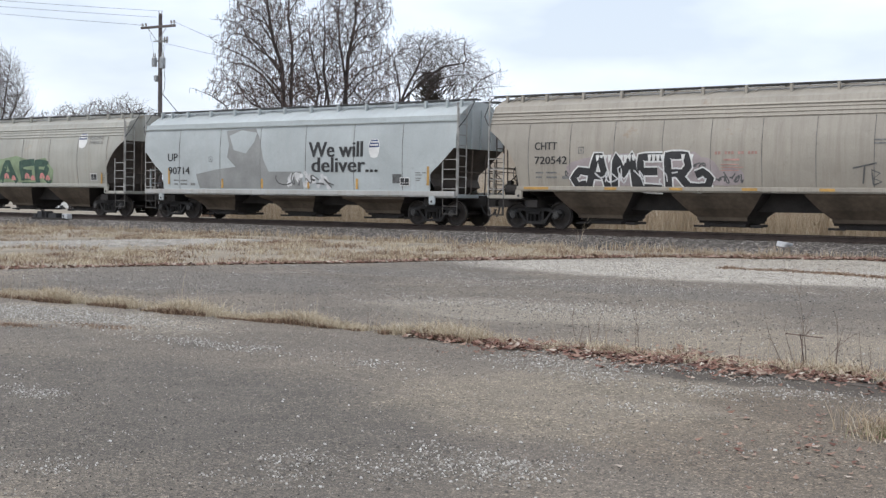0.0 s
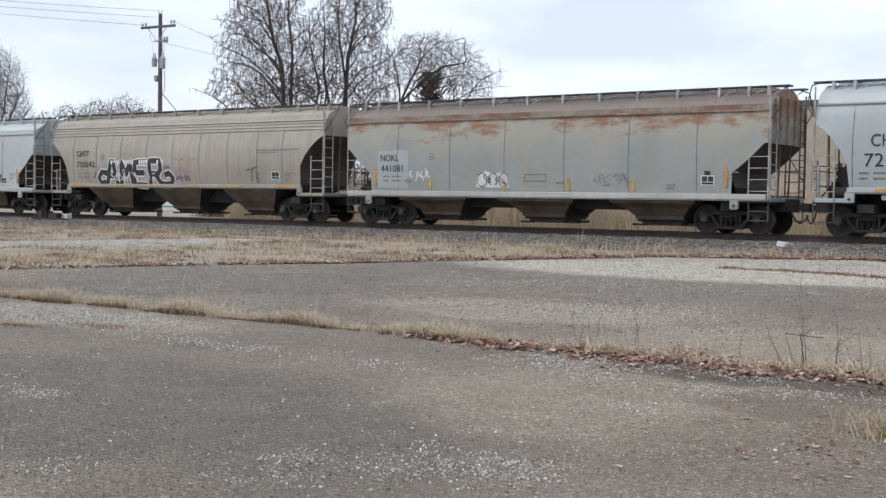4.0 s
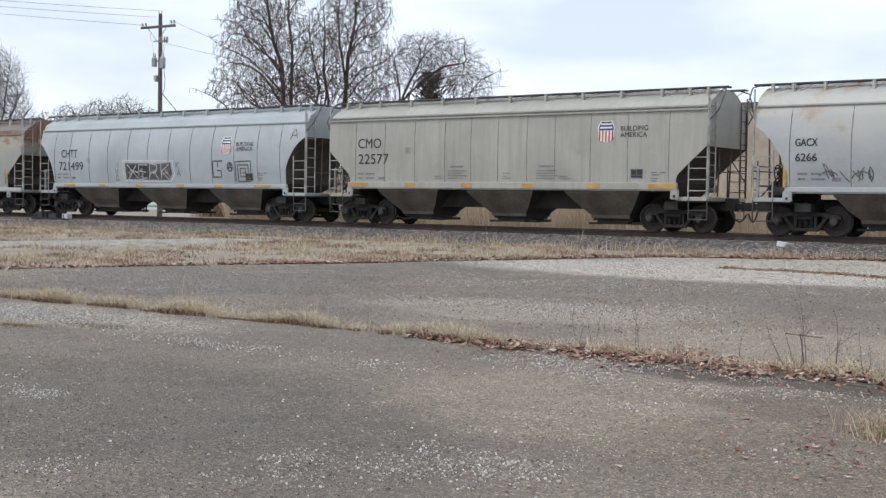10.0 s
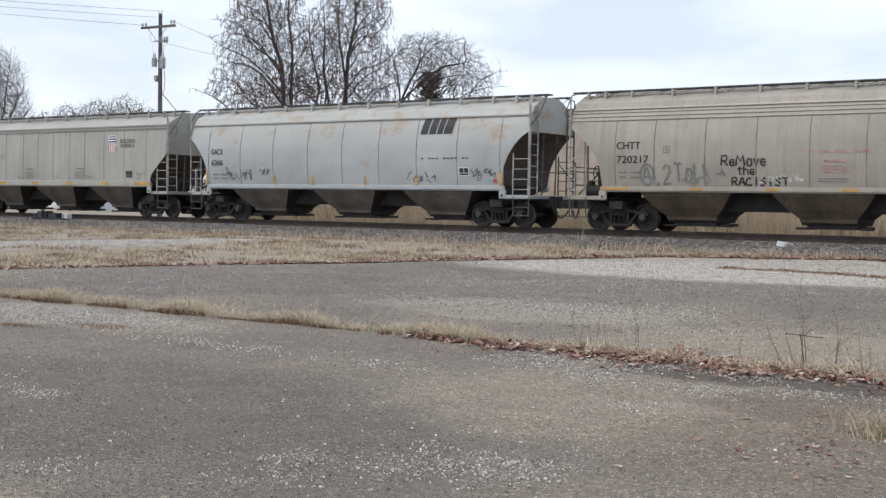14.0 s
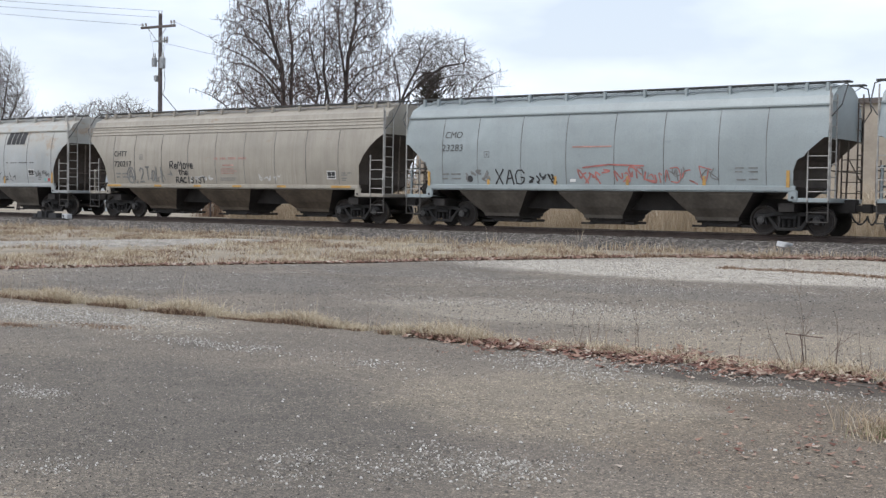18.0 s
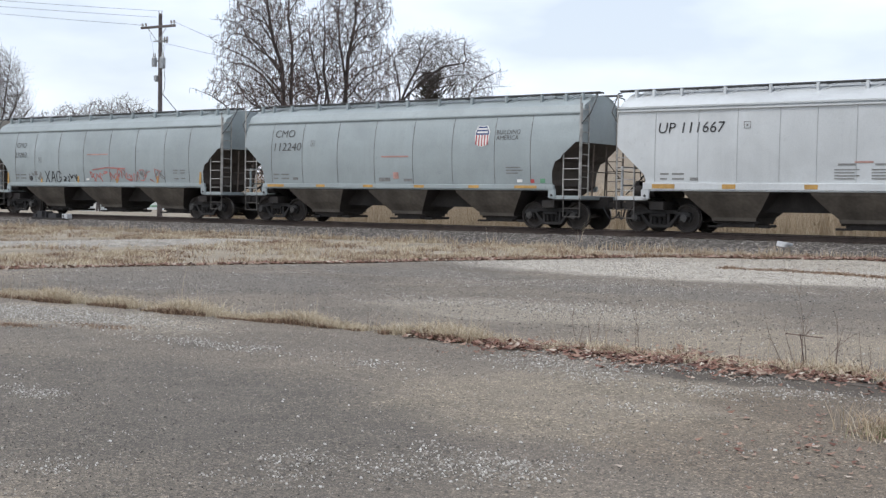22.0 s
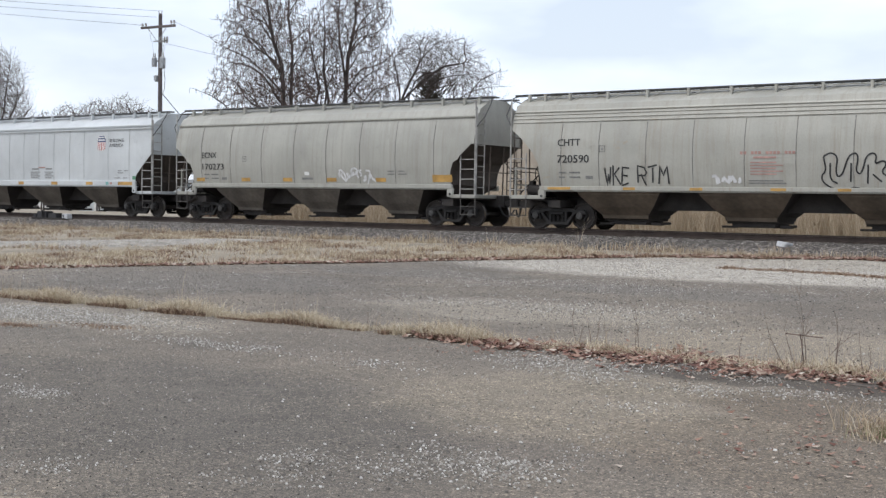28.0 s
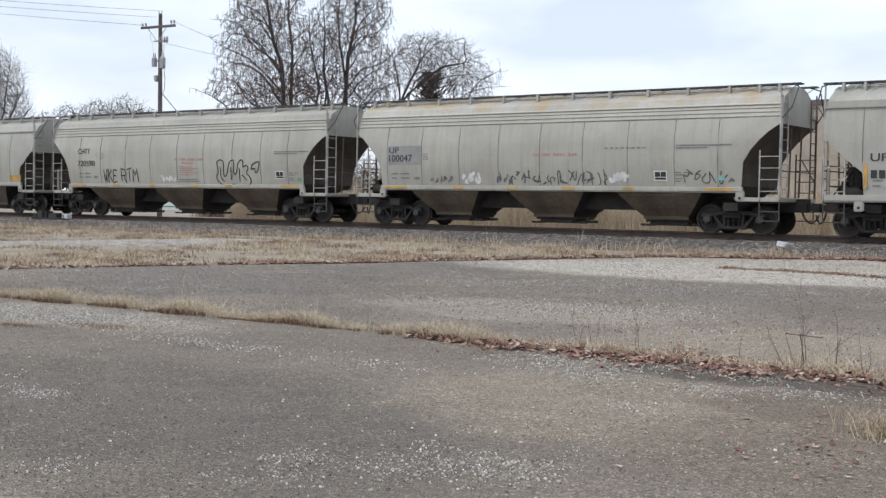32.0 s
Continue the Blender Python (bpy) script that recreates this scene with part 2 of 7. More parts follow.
def side_sheets(kind, half):
    """Side sheets of a body, both sides, one mesh."""
    floor = kind["sill"][0] + 0.02
    cuts = sorted({round(p[0], 3) for p in kind["cut"]})
    fine = sorted(set(cuts + [cuts[-1] + 0.002, 0.16, 0.45, 0.75]))
    fine = [f for f in fine if f <= cuts[-1] + 0.002]
    xs = [-half + f for f in fine] + list(np.linspace(-half + 1.6, half - 1.6, 24)) + [half - f for f in reversed(fine)]
    rows = 13
    bm = bmesh.new()
    for s in (-1, 1):
        grid = []
        for x in xs:
            low = cut_at(kind, half - abs(x), floor)
            col = []
            for j in range(rows):
                z = low + (kind["eave"] - low) * j / (rows - 1)
                col.append(bm.verts.new((x, s * half_width(kind, z), z)))
            grid.append(col)
        for a, b in zip(grid, grid[1:]):
            for j in range(rows - 1):
                f = (a[j], b[j], b[j + 1], a[j + 1])
                bm.faces.new(f if s < 0 else f[::-1])
    return bm


def roof_sheet(kind, half):
    e = kind["eave"]
    we = half_width(kind, e)
    t = kind["top"]
    prof = [(-we - 0.0, e - 0.02), (-we + 0.06, e + 0.10), (-1.22, e + (t - e) * 0.46), (-0.95, e + (t - e) * 0.69), (-0.72, e + (t - e) * 0.90), (-0.45, t + 0.03), (0, t + 0.05)]
    prof += [(-y, z) for y, z in prof[-2::-1]]
    bm = bmesh.new()
    cols = []
    for x in (-half, -half * 0.5, 0, half * 0.5, half):
        cols.append([bm.verts.new((x, y, z)) for y, z in prof])
    for a, b in zip(cols, cols[1:]):
        for j in range(len(prof) - 1):
            bm.faces.new((a[j], b[j], b[j + 1], a[j + 1]))
    return bm, prof


def end_sheet(kind, x, prof):
    """The upright sheet that closes the body over the slope sheet."""
    bm = bmesh.new()
    low = kind["cut"][0][1]
    side = [(-half_width(kind, low + (kind["eave"] - low) * j / 5), low + (kind["eave"] - low) * j / 5) for j in range(6)]
    ring = side + prof[1:-1] + [(-y, z) for y, z in reversed(side)]
    bm.faces.new([bm.verts.new((x, y, z)) for y, z in ring])
    return bm


def slope_sheet(kind, half, s):
    """The sheet under the body's end, from the end sheet down to the hopper."""
    bm = bmesh.new()
    pts = list(kind["cut"]) + [(kind["cut"][-1][0] + 0.35, 1.0), (kind["cut"][-1][0] + 1.7, 0.34)]
    rows = []
    for d, z in pts:
        w = half_width(kind, z) - 0.015 if z > 1.3 else 0.62
        rows.append((bm.verts.new((s * (half - d), -w, z)), bm.verts.new((s * (half - d), w, z))))
    for (a, b), (c, d) in zip(rows, rows[1:]):
        bm.faces.new((a, b, d, c) if s > 0 else (a, c, d, b))
    return bm


def wheelset_mesh():
    """Two wheels on their axle, lying along y about the origin."""
    bm = bmesh.new()
    cyl(bm, (0, -1.02, 0), (0, 1.02, 0), 0.08, 0.08, 12)
    prof = [(0.10, -0.03), (0.16, -0.02), (0.30, 0.02), (0.385, 0.02), (0.40, -0.035), (0.457, -0.04), (0.459, 0.055), (0.49, 0.065), (0.49, 0.085), (0.40, 0.09), (0.30, 0.075), (0.12, 0.06)]
    n = 36
    for s in (-1, 1):
        rings = []
        for r, o in prof:
            y = s * (0.80 - o)
            rings.append([bm.verts.new((r * math.cos(2 * math.pi * k / n), y, r * math.sin(2 * math.pi * k / n))) for k in range(n)])
        for i in range(len(rings)):
            a, b = rings[i], rings[(i + 1) % len(rings)]
            for k in range(n):
                f = bm.faces.new((a[k], a[(k + 1) % n], b[(k + 1) % n], b[k]))
                f.material_index = 1 if i == 5 else 0
    bmesh.ops.recalc_face_normals(bm, faces=bm.faces[:])
    me = bpy.data.meshes.new("wheelset")
    bm.to_mesh(me)
    bm.free()
    me.materials.append(M_WHEEL)
    me.materials.append(M_TREAD)
    return me


def sideframe_mesh():
    """A cast truck side about the truck's centre, near side at y = -1.0."""
    bm = bmesh.new()
    y0, y1 = -1.06, -0.90
    # top chord with drooping ends over the journals
    prism(bm, [(-1.12, 0.50), (-1.10, 0.62), (-0.98, 0.68), (-0.72, 0.66), (-0.55, 0.72), (0.55, 0.72), (0.72, 0.66), (0.98, 0.68), (1.10, 0.62), (1.12, 0.50),
               (0.98, 0.54), (0.68, 0.54), (0.52, 0.60), (-0.52, 0.60), (-0.68, 0.54), (-0.98, 0.54)], y0, y1)
    # lower chord
    prism(bm, [(-0.72, 0.58), (-0.62, 0.58), (-0.32, 0.24), (0.32, 0.24), (0.62, 0.58), (0.72, 0.58), (0.40, 0.14), (-0.40, 0.14)], y0 + 0.01, y1 - 0.01)
    # columns at the spring seat
    for s in (-1, 1):
        prism(bm, [(s * 0.27, 0.22), (s * 0.36, 0.22), (s * 0.36, 0.63), (s * 0.27, 0.63)], y0 + 0.015, y1 - 0.015)
        prism(bm, [(s * 1.13, 0.52), (s * 1.02, 0.30), (s * 1.07, 0.30), (s * 1.16, 0.52)], y0 + 0.02, y1 - 0.02)
        prism(bm, [(s * 0.76, 0.55), (s * 0.70, 0.32), (s * 0.75, 0.32), (s * 0.82, 0.55)], y0 + 0.02, y1 - 0.02)
    box(bm, 0, -0.98, 0.55, 0.5, 0.24, 0.10)
    bmesh.ops.recalc_face_normals(bm, faces=bm.faces[:])
    bmesh.ops.bevel(bm, geom=bm.edges[:], offset=0.012, segments=1, affect="EDGES")
    me = bpy.data.meshes.new("side_frame")
    bm.to_mesh(me)
    bm.free()
    me.materials.append(M_TRUCK)
    return me


def spring_mesh():
    """One coil spring of the nest, its coils turned into one ribbed body."""
    bm = bmesh.new()
    rings = []
    for k in range(11):
        r = 0.075 if k % 2 == 0 else 0.055
        rings.append([bm.verts.new((r * math.cos(0.6283 * j), -0.98 + r * math.sin(0.6283 * j), 0.25 + k * 0.024)) for j in range(10)])
    for p, q in zip(rings, rings[1:]):
        for j in range(10):
            bm.faces.new((p[j], p[(j + 1) % 10], q[(j + 1) % 10], q[j]))
    me = bpy.data.meshes.new("spring")
    bm.to_mesh(me)
    bm.free()
    me.materials.append(M_TRUCK)
    return me


def bolster_mesh():
    bm = bmesh.new()
    box(bm, 0, 0, 0.52, 0.42, 1.9, 0.26)
    cyl(bm, (0, 0, 0.64), (0, 0, 0.74), 0.2, 0.2, 16)
    for s in (-1, 1):
        box(bm, s * 0.42, 0, 0.42, 0.06, 1.5, 0.12)
        box(bm, s * 0.47, 0.6, 0.45, 0.07, 0.1, 0.3)
        box(bm, s * 0.47, -0.6, 0.45, 0.07, 0.1, 0.3)
    bmesh.ops.bevel(bm, geom=bm.edges[:], offset=0.015, segments=1, affect="EDGES")
    me = bpy.data.meshes.new("truck")
    bm.to_mesh(me)
    bm.free()
    me.materials.append(M_TRUCK)
    return me


def cap_mesh():
    bm = bmesh.new()
    cyl(bm, (0, -1.12, 0), (0, -0.88, 0), 0.12, 0.14, 16)
    cyl(bm, (0, -1.14, 0), (0, -1.12, 0), 0.07, 0.09, 12)
    box(bm, 0, -0.98, 0.12, 0.24, 0.16, 0.10)
    me = bpy.data.meshes.new("bearing")
    bm.to_mesh(me)
    bm.free()
    me.materials.append(M_CAP)
    return me


ME_WHEEL, ME_FRAME, ME_SPRING, ME_BOLSTER, ME_CAP = wheelset_mesh(), sideframe_mesh(), spring_mesh(), bolster_mesh(), cap_mesh()
WHEELSETS = []


def add_truck(car, x):
    truck = new("truck", ME_BOLSTER)
    truck.parent = car
    truck.location = (x, 0, 0)
    for s in (0, 180):
        for me, nm, dx in ((ME_FRAME, "side_frame", 0.0), (ME_SPRING, "spring", -0.18), (ME_SPRING, "spring", 0.0), (ME_SPRING, "spring", 0.18)):
            o = new(nm, me)
            o.parent = truck
            o.location = (dx, 0, 0)
            o.rotation_euler = (0, 0, radians(s))
        for dx in (-0.889, 0.889):
            o = new("bearing", ME_CAP)
            o.parent = truck
            o.location = (dx, 0, 0.457)
            o.rotation_euler = (0, 0, radians(s))
    for dx in (-0.889, 0.889):
        o = new("wheelset", ME_WHEEL)
        o.parent = truck
        o.location = (dx, 0, 0.457)
        WHEELSETS.append((o, dx))
    return truck


def hopper_bay(kind, bottom_half):
    """One pocket: a broad front that leans in to its outlet, ends that slope steeply under the body."""
    top, bot = kind["sill"][0] + 0.03, 0.40
    w = half_width(kind, top) - 0.04
    bm = bmesh.new()
    rings = []
    for z, hx, hy in ((top, 1.48, w), (top - 0.16, 1.40, w - 0.03), (0.80, bottom_half + 0.30, 1.10), (bot + 0.12, bottom_half + 0.02, 0.84), (bot, bottom_half, 0.80)):
        rings.append([bm.verts.new((x * hx, y * hy, z)) for x, y in ((-1, -1), (1, -1), (1, 1), (-1, 1))])
    for a, b in zip(rings, rings[1:]):
        for i in range(4):
            bm.faces.new((a[i], b[i], b[(i + 1) % 4], a[(i + 1) % 4]))
    bm.faces.new(rings[-1])
    bmesh.ops.recalc_face_normals(bm, faces=bm.faces[:])
    return bm


def outlet(bottom_half):
    bm = bmesh.new()
    box(bm, 0, 0, 0.36, bottom_half * 2.0 + 0.06, 1.26, 0.08)
    box(bm, 0, 0, 0.27, bottom_half * 1.7, 1.2, 0.14)
    box(bm, bottom_half * 1.3, -0.62, 0.24, 0.34, 0.2, 0.09)
    box(bm, -bottom_half * 0.9, -0.66, 0.22, 0.5, 0.1, 0.07)
    cyl(bm, (bottom_half * 0.95, -0.95, 0.25), (bottom_half * 0.95, 0.95, 0.25), 0.05, 0.05, 10)
    bmesh.ops.bevel(bm, geom=bm.edges[:], offset=0.01, segments=1, affect="EDGES")
    return bm


def ladder(name, mat, car, x0, x1, y0, y1, z0, z1, rungs, tall=None):
    """A stile that carries the second stile and the rungs; tall raises the first stile."""
    bm = bmesh.new()
    bar(bm, (x0, y0, z0), (x0, y0, tall or z1), 0.055)
    ob = part(name, bm, mat, car)
    bm = bmesh.new()
    bar(bm, (x1, y1, z0), (x1, y1, z1), 0.05)
    part("stile", bm, mat, ob)
    for k in range(rungs):
        z = z0 + (z1 - z0) * (k + 0.75) / (rungs + 0.3)
        bm = bmesh.new()
        bar(bm, (x0, y0, z), (x1, y1, z), 0.032)
        part("rung", bm, mat, ob)


def brake_wheel_bm(x, y, z):
    bm = bmesh.new()
    n = 18
    ring = [Vector((x, y + 0.27 * math.cos(2 * math.pi * k / n), z + 0.27 * math.sin(2 * math.pi * k / n))) for k in range(n)]
    for a, b in zip(ring, ring[1:] + ring[:1]):
        bar(bm, a, b, 0.035, 5)
    for k in range(5):
        a = 2 * math.pi * k / 5
        bar(bm, (x + 0.04, y, z), (x, y + 0.27 * math.cos(a), z + 0.27 * math.sin(a)), 0.028, 5)
    cyl(bm, (x, y, z), (x + 0.16, y, z), 0.06, 0.06, 10)
    return bm


M_STEP = plain("grimy_step_iron", (0.085, 0.078, 0.072), 0.75, 0.0, 0.35, 3.0)
P_SILL = car_paint("scraped_white_sill", (0.46, 0.46, 0.445), (0.36, 0.33, 0.29), 0.25, (0.30, 0.20, 0.13))


def hopper_car(spec):
    kind = KINDS[spec["kind"]]
    left, right = spec["span"]
    half = (right - left) / 2
    paint = spec["paint"]
    car = new("covered_hopper_car")
    car.location = ((left + right) / 2, TRACK_Y, RAIL_Z)
    tagged(car, spec["label"], "rail car", "covered hopper cars of the train")
    s0, s1 = kind["sill"]
    body = part("side_sheet", side_sheets(kind, half), paint, car, smooth=True)
    rbm, prof = roof_sheet(kind, half)
    part("roof", rbm, spec.get("roof", paint), car, smooth=False)
    for s in (-1, 1):
        part("end_sheet", end_sheet(kind, s * half, prof), paint, car)
        for y in (-0.62, 0.0, 0.62) if spec["kind"] == "ribbed" else ():
            bm = bmesh.new()
            zc = kind["cut"][0][1]
            box(bm, s * (half + 0.035), y, (zc + kind["top"] - 0.25) / 2, 0.07, 0.09, kind["top"] - 0.25 - zc)
            part("end_stiffener", bm, paint, car)
        part("slope_sheet", slope_sheet(kind, half, s), M_SLOPE, car, "brown steel slope sheet, coloured darker for the shade under the end")
    # eave mouldings
    e = kind["eave"]
    for s in (-1, 1):
        lines = {"fluted": (e - 0.34, e - 0.21, e - 0.08, e + 0.03), "angled": (e - 0.05, e + 0.06)}.get(spec["kind"], (e,))
        for z in lines:
            bm = bmesh.new()
            y = s * (half_width(kind, min(z, e)) + 0.018)
            if spec["kind"] == "fluted":
                cyl(bm, (-half, y - s * 0.008, z), (half, y - s * 0.008, z), 0.024, 0.024, 8)
            else:
                box(bm, 0, y + s * 0.012, z, half * 2, 0.085, 0.05)
            part("eave_rail", bm, spec.get("eave", paint), car)
        if spec["kind"] == "ribbed":
            bm = bmesh.new()
            box(bm, 0, s * (half_width(kind, e) - 0.02), e + 0.10, half * 2, 0.05, 0.18)
            part("eave_band", bm, spec.get("eave", paint), car)
    # seams of the side
    edge = kind["cut"][-1][0]
    for s in (-1, 1):
        for x in spec["seams"]:
            zs = np.linspace(s1 + 0.02, e - (0.40 if spec["kind"] == "fluted" else 0.06), 9)
            zs = [z for z in zs if z > cut_at(kind, half - abs(x), 0) + 0.1]
            v, f = [], []
            for z in zs:
                y = half_width(kind, z)
                v += [(x - 0.018, s * (y - 0.01), z), (x, s * (y + 0.018), z), (x + 0.018, s * (y - 0.01), z)]
            for i in range(len(zs) - 1):
                k = i * 3
                f += [(k, k + 1, k + 4, k + 3), (k + 1, k + 2, k + 5, k + 4)]
            raw("panel_seam", v, f, spec.get("seam", M_SEAM), body)
    # side sills
    for s in (-1, 1):
        bm = bmesh.new()
        y = s * (half_width(kind, s0) + 0.035)
        ext = 0.03 if spec["kind"] == "ribbed" else edge - 0.06
        box(bm, 0, y, (s0 + s1) / 2, (half - ext) * 2, 0.11, s1 - s0)
        box(bm, 0, y - s * 0.05, s0 - 0.02, (half - ext) * 2, 0.16, 0.035)
        bmesh.ops.bevel(bm, geom=bm.edges[:], offset=0.012, segments=1, affect="EDGES")
        sill = part("side_sill", bm, spec.get("sill", paint), car)
        if s < 0:
            for x, wd in spec.get("dashes", []):
                bm = bmesh.new()
                box(bm, x, y - 0.060, (s0 + s1) / 2, wd, 0.008, (s1 - s0) * 0.62)
                part("reflective_strip", bm, M_YELLOW, sill, "amber reflective strip")
            for x, z, hgt in spec.get("uprights", []):
                bm = bmesh.new()
                box(bm, x, -half_width(kind, z) - 0.012, z, 0.11, 0.010, hgt)
                part("reflective_strip", bm, M_YELLOW, body, "amber reflective strip")
    # jacking pads at the sill's ends
    for s in (-1, 1):
        bm = bmesh.new()
        yb = -(half_width(kind, s0) + 0.04)
        box(bm, s * (half - edge - 0.02), yb, s0 - 0.14, 0.30, 0.08, 0.34)
        bmesh.ops.bevel(bm, geom=bm.edges[:], offset=0.03, segments=2, affect="EDGES")
        part("jacking_pad", bm, paint, car)
        # black disc set on the pad, painting the dark of its hole
        bm = bmesh.new()
        cyl(bm, (s * (half - edge - 0.02), yb - 0.055, s0 - 0.2), (s * (half - edge - 0.02), yb - 0.03, s0 - 0.2), 0.045, 0.045, 12)
        part("pad_hole_disc", bm, M_BLACK, car)
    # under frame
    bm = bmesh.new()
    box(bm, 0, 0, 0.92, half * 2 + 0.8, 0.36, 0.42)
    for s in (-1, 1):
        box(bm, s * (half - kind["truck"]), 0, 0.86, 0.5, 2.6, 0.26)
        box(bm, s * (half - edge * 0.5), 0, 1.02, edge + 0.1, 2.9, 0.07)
    part("center_sill", bm, M_GRIME_SHADE, car, "dark steel centre sill")
    # skirt between the pockets: the recess's shade is put into its dark colour
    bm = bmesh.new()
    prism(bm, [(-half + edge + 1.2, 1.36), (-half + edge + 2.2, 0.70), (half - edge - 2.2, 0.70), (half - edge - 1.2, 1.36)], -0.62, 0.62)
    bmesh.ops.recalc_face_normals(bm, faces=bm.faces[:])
    part("hopper_skirt", bm, M_GRIME_SHADE, car, "steel skirt between the hopper pockets, coloured dark for its shade")
    # covers that shut the body's floor between the pockets, in the same dark steel
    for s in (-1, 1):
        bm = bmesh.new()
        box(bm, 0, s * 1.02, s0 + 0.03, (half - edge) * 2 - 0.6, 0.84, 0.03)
        part("floor_sheet", bm, M_GRIME_SHADE, car)
    bay = (half * 2 - 2 * edge - 1.2) / 3.0
    bot = bay * 0.175
    for k in (-1, 0, 1):
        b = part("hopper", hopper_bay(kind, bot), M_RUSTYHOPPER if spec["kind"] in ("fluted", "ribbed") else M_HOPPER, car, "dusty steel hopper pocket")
        b.data.materials.append(M_GRIME_SHADE)
        # end faces of the pocket take the dark steel, painting in their shade
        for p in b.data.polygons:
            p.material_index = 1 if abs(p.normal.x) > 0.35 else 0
        b.location = (k * bay * 0.985, 0, 0)
        b.scale = (bay / 4.2, 1, 1)
        o = part("outlet_gate", outlet(bot), M_GRIME_SHADE, b)
    for s in (-1, 1):
        add_truck(car, s * (half - kind["truck"]))
        # end platform and steps
        bm = bmesh.new()
        box(bm, s * (half - 0.5), 0, 1.10, 1.05, 0.5, 0.05)
        for q in (-1, 1):
            box(bm, s * (half - edge * 0.5), q * 1.46, 1.09, edge + 0.06, 0.10, 0.13)
            box(bm, s * (half + 0.02), q * 0.75, 1.09, 0.10, 1.5, 0.13)
        bmesh.ops.bevel(bm, geom=bm.edges[:], offset=0.012, segments=1, affect="EDGES")
        part("end_platform", bm, paint, car)
        for q in (-1, 1):
            ladder("side_ladder", M_LADDER if q < 0 else M_DARKLADDER, car, s * (half + 0.02), s * (half - 0.62), q * 1.54, q * 1.54, 1.08, 2.62, 4, 4.5)
            if s > 0:
                ladder("end_ladder", M_LADDER if q < 0 else M_DARKLADDER, car, half + 0.05, half + 0.05, q * 1.50, q * 1.0, 1.12, 4.3, 8)
            else:
                ladder("end_ladder", M_DARKLADDER, car, -half - 0.05, -half - 0.05, q * 1.50, q * 1.1, 1.12, 2.3, 3)
            bm = bmesh.new()
            for dx in (-0.02, 0.62):
                bar(bm, (s * (half - dx), q * 1.5, 0.42), (s * (half - dx), q * 1.5, 1.1), 0.04)
            for z in (0.43, 0.72):
                bar(bm, (s * (half + 0.02), q * 1.5, z), (s * (half - 0.62), q * 1.5, z), 0.035)
            part("sill_step", bm, M_STEP, car)
        bm = bmesh.new()
        bar(bm, (s * (half + 0.04), -1.5, 1.98), (s * (half + 0.04), 1.5, 1.98), 0.035)
        for y in (-0.45, 0.45):
            bar(bm, (s * (half - 0.1), y, 1.1), (s * (half - 0.05), y, kind["cut"][0][1] - 0.05), 0.06)
        bar(bm, (s * (half - 0.05), 0.55, 2.35), (s * (half + 0.03), 1.48, 1.7), 0.035)
        part("end_handrail", bm, M_DARKLADDER, car)
        # coupler
        bm = bmesh.new()
        box(bm, s * (half + 0.42), 0, 0.86, 0.62, 0.22, 0.20)
        box(bm, s * (half + 0.70), s * 0.05, 0.86, 0.28, 0.34, 0.28)
        bmesh.ops.bevel(bm, geom=bm.edges[:], offset=0.03, segments=2, affect="EDGES")
        part("coupler", bm, M_GRIME_SHADE, car)
        hose = [Vector((s * (half + 0.30 + 0.45 * t), -0.35 * (1 - t), 0.78 - 1.3 * t * (1 - t) - 0.15 * t)) for t in np.linspace(0, 1, 10)]
        hv, hf = [], []
        rod_mesh(hv, hf, hose, [0.03] * 10, 7)
        raw("air_hose", hv, hf, M_BLACK, car)
    # brake gear on the far-running end
    bm = bmesh.new()
    cyl(bm, (-half + 0.35, -0.85, 1.32), (-half + 1.1, -0.85, 1.32), 0.19, 0.19, 16)
    box(bm, -half + 0.55, 0.1, 1.6, 0.22, 0.34, 0.4)
    box(bm, -half + 0.8, -0.2, 1.25, 0.5, 0.3, 0.3)
    bar(bm, (-half + 0.5, 0.1, 1.2), (-half + 0.5, 0.1, 1.9), 0.08)
    bmesh.ops.bevel(bm, geom=[ed for ed in bm.edges if ed.calc_length() > 0.25], offset=0.01, segments=1, affect="EDGES")
    part("brake_cylinder", bm, spec.get("gear", M_GRIME_SHADE), car)
    bm = bmesh.new()
    box(bm, -half + 0.30, 0.22, 1.62, 0.16, 0.30, 1.05)
    box(bm, -half + 0.62, 0.7, 1.42, 0.55, 0.34, 0.42)
    cyl(bm, (-half + 0.4, 0.62, 1.78), (-half + 0.95, 0.62, 1.78), 0.15, 0.15, 14)
    part("brake_stand", bm, M_GRIME_SHADE, car)
    bm = bmesh.new()
    for y, z in ((-0.3, 1.45), (0.35, 1.3), (0.95, 1.5)):
        bar(bm, (-half + 0.15, y, z), (-half + 1.3, y, z - 0.2), 0.05)
        bar(bm, (-half + 0.15, y, z), (-half + 0.15, y, 1.1), 0.05)
    bar(bm, (-half + 0.35, -1.2, 1.35), (-half + 0.35, 1.2, 1.25), 0.05)
    part("brake_pipe", bm, M_GRIME_SHADE, car)
    # reservoir, valve block, levers and the posts of the brake platform
    bm = bmesh.new()
    cyl(bm, (-half + 0.78, -0.55, 1.16), (-half + 0.78, -0.55, 2.02), 0.21, 0.21, 16)
    cyl(bm, (-half + 0.78, -0.55, 2.02), (-half + 0.78, -0.55, 2.10), 0.21, 0.10, 16)
    part("air_reservoir", bm, M_TRUCK, car, "dark steel air reservoir")
    bm = bmesh.new()
    box(bm, -half + 0.34, -0.62, 1.34, 0.28, 0.34, 0.40)
    box(bm, -half + 0.34, -0.62, 1.60, 0.18, 0.22, 0.16)
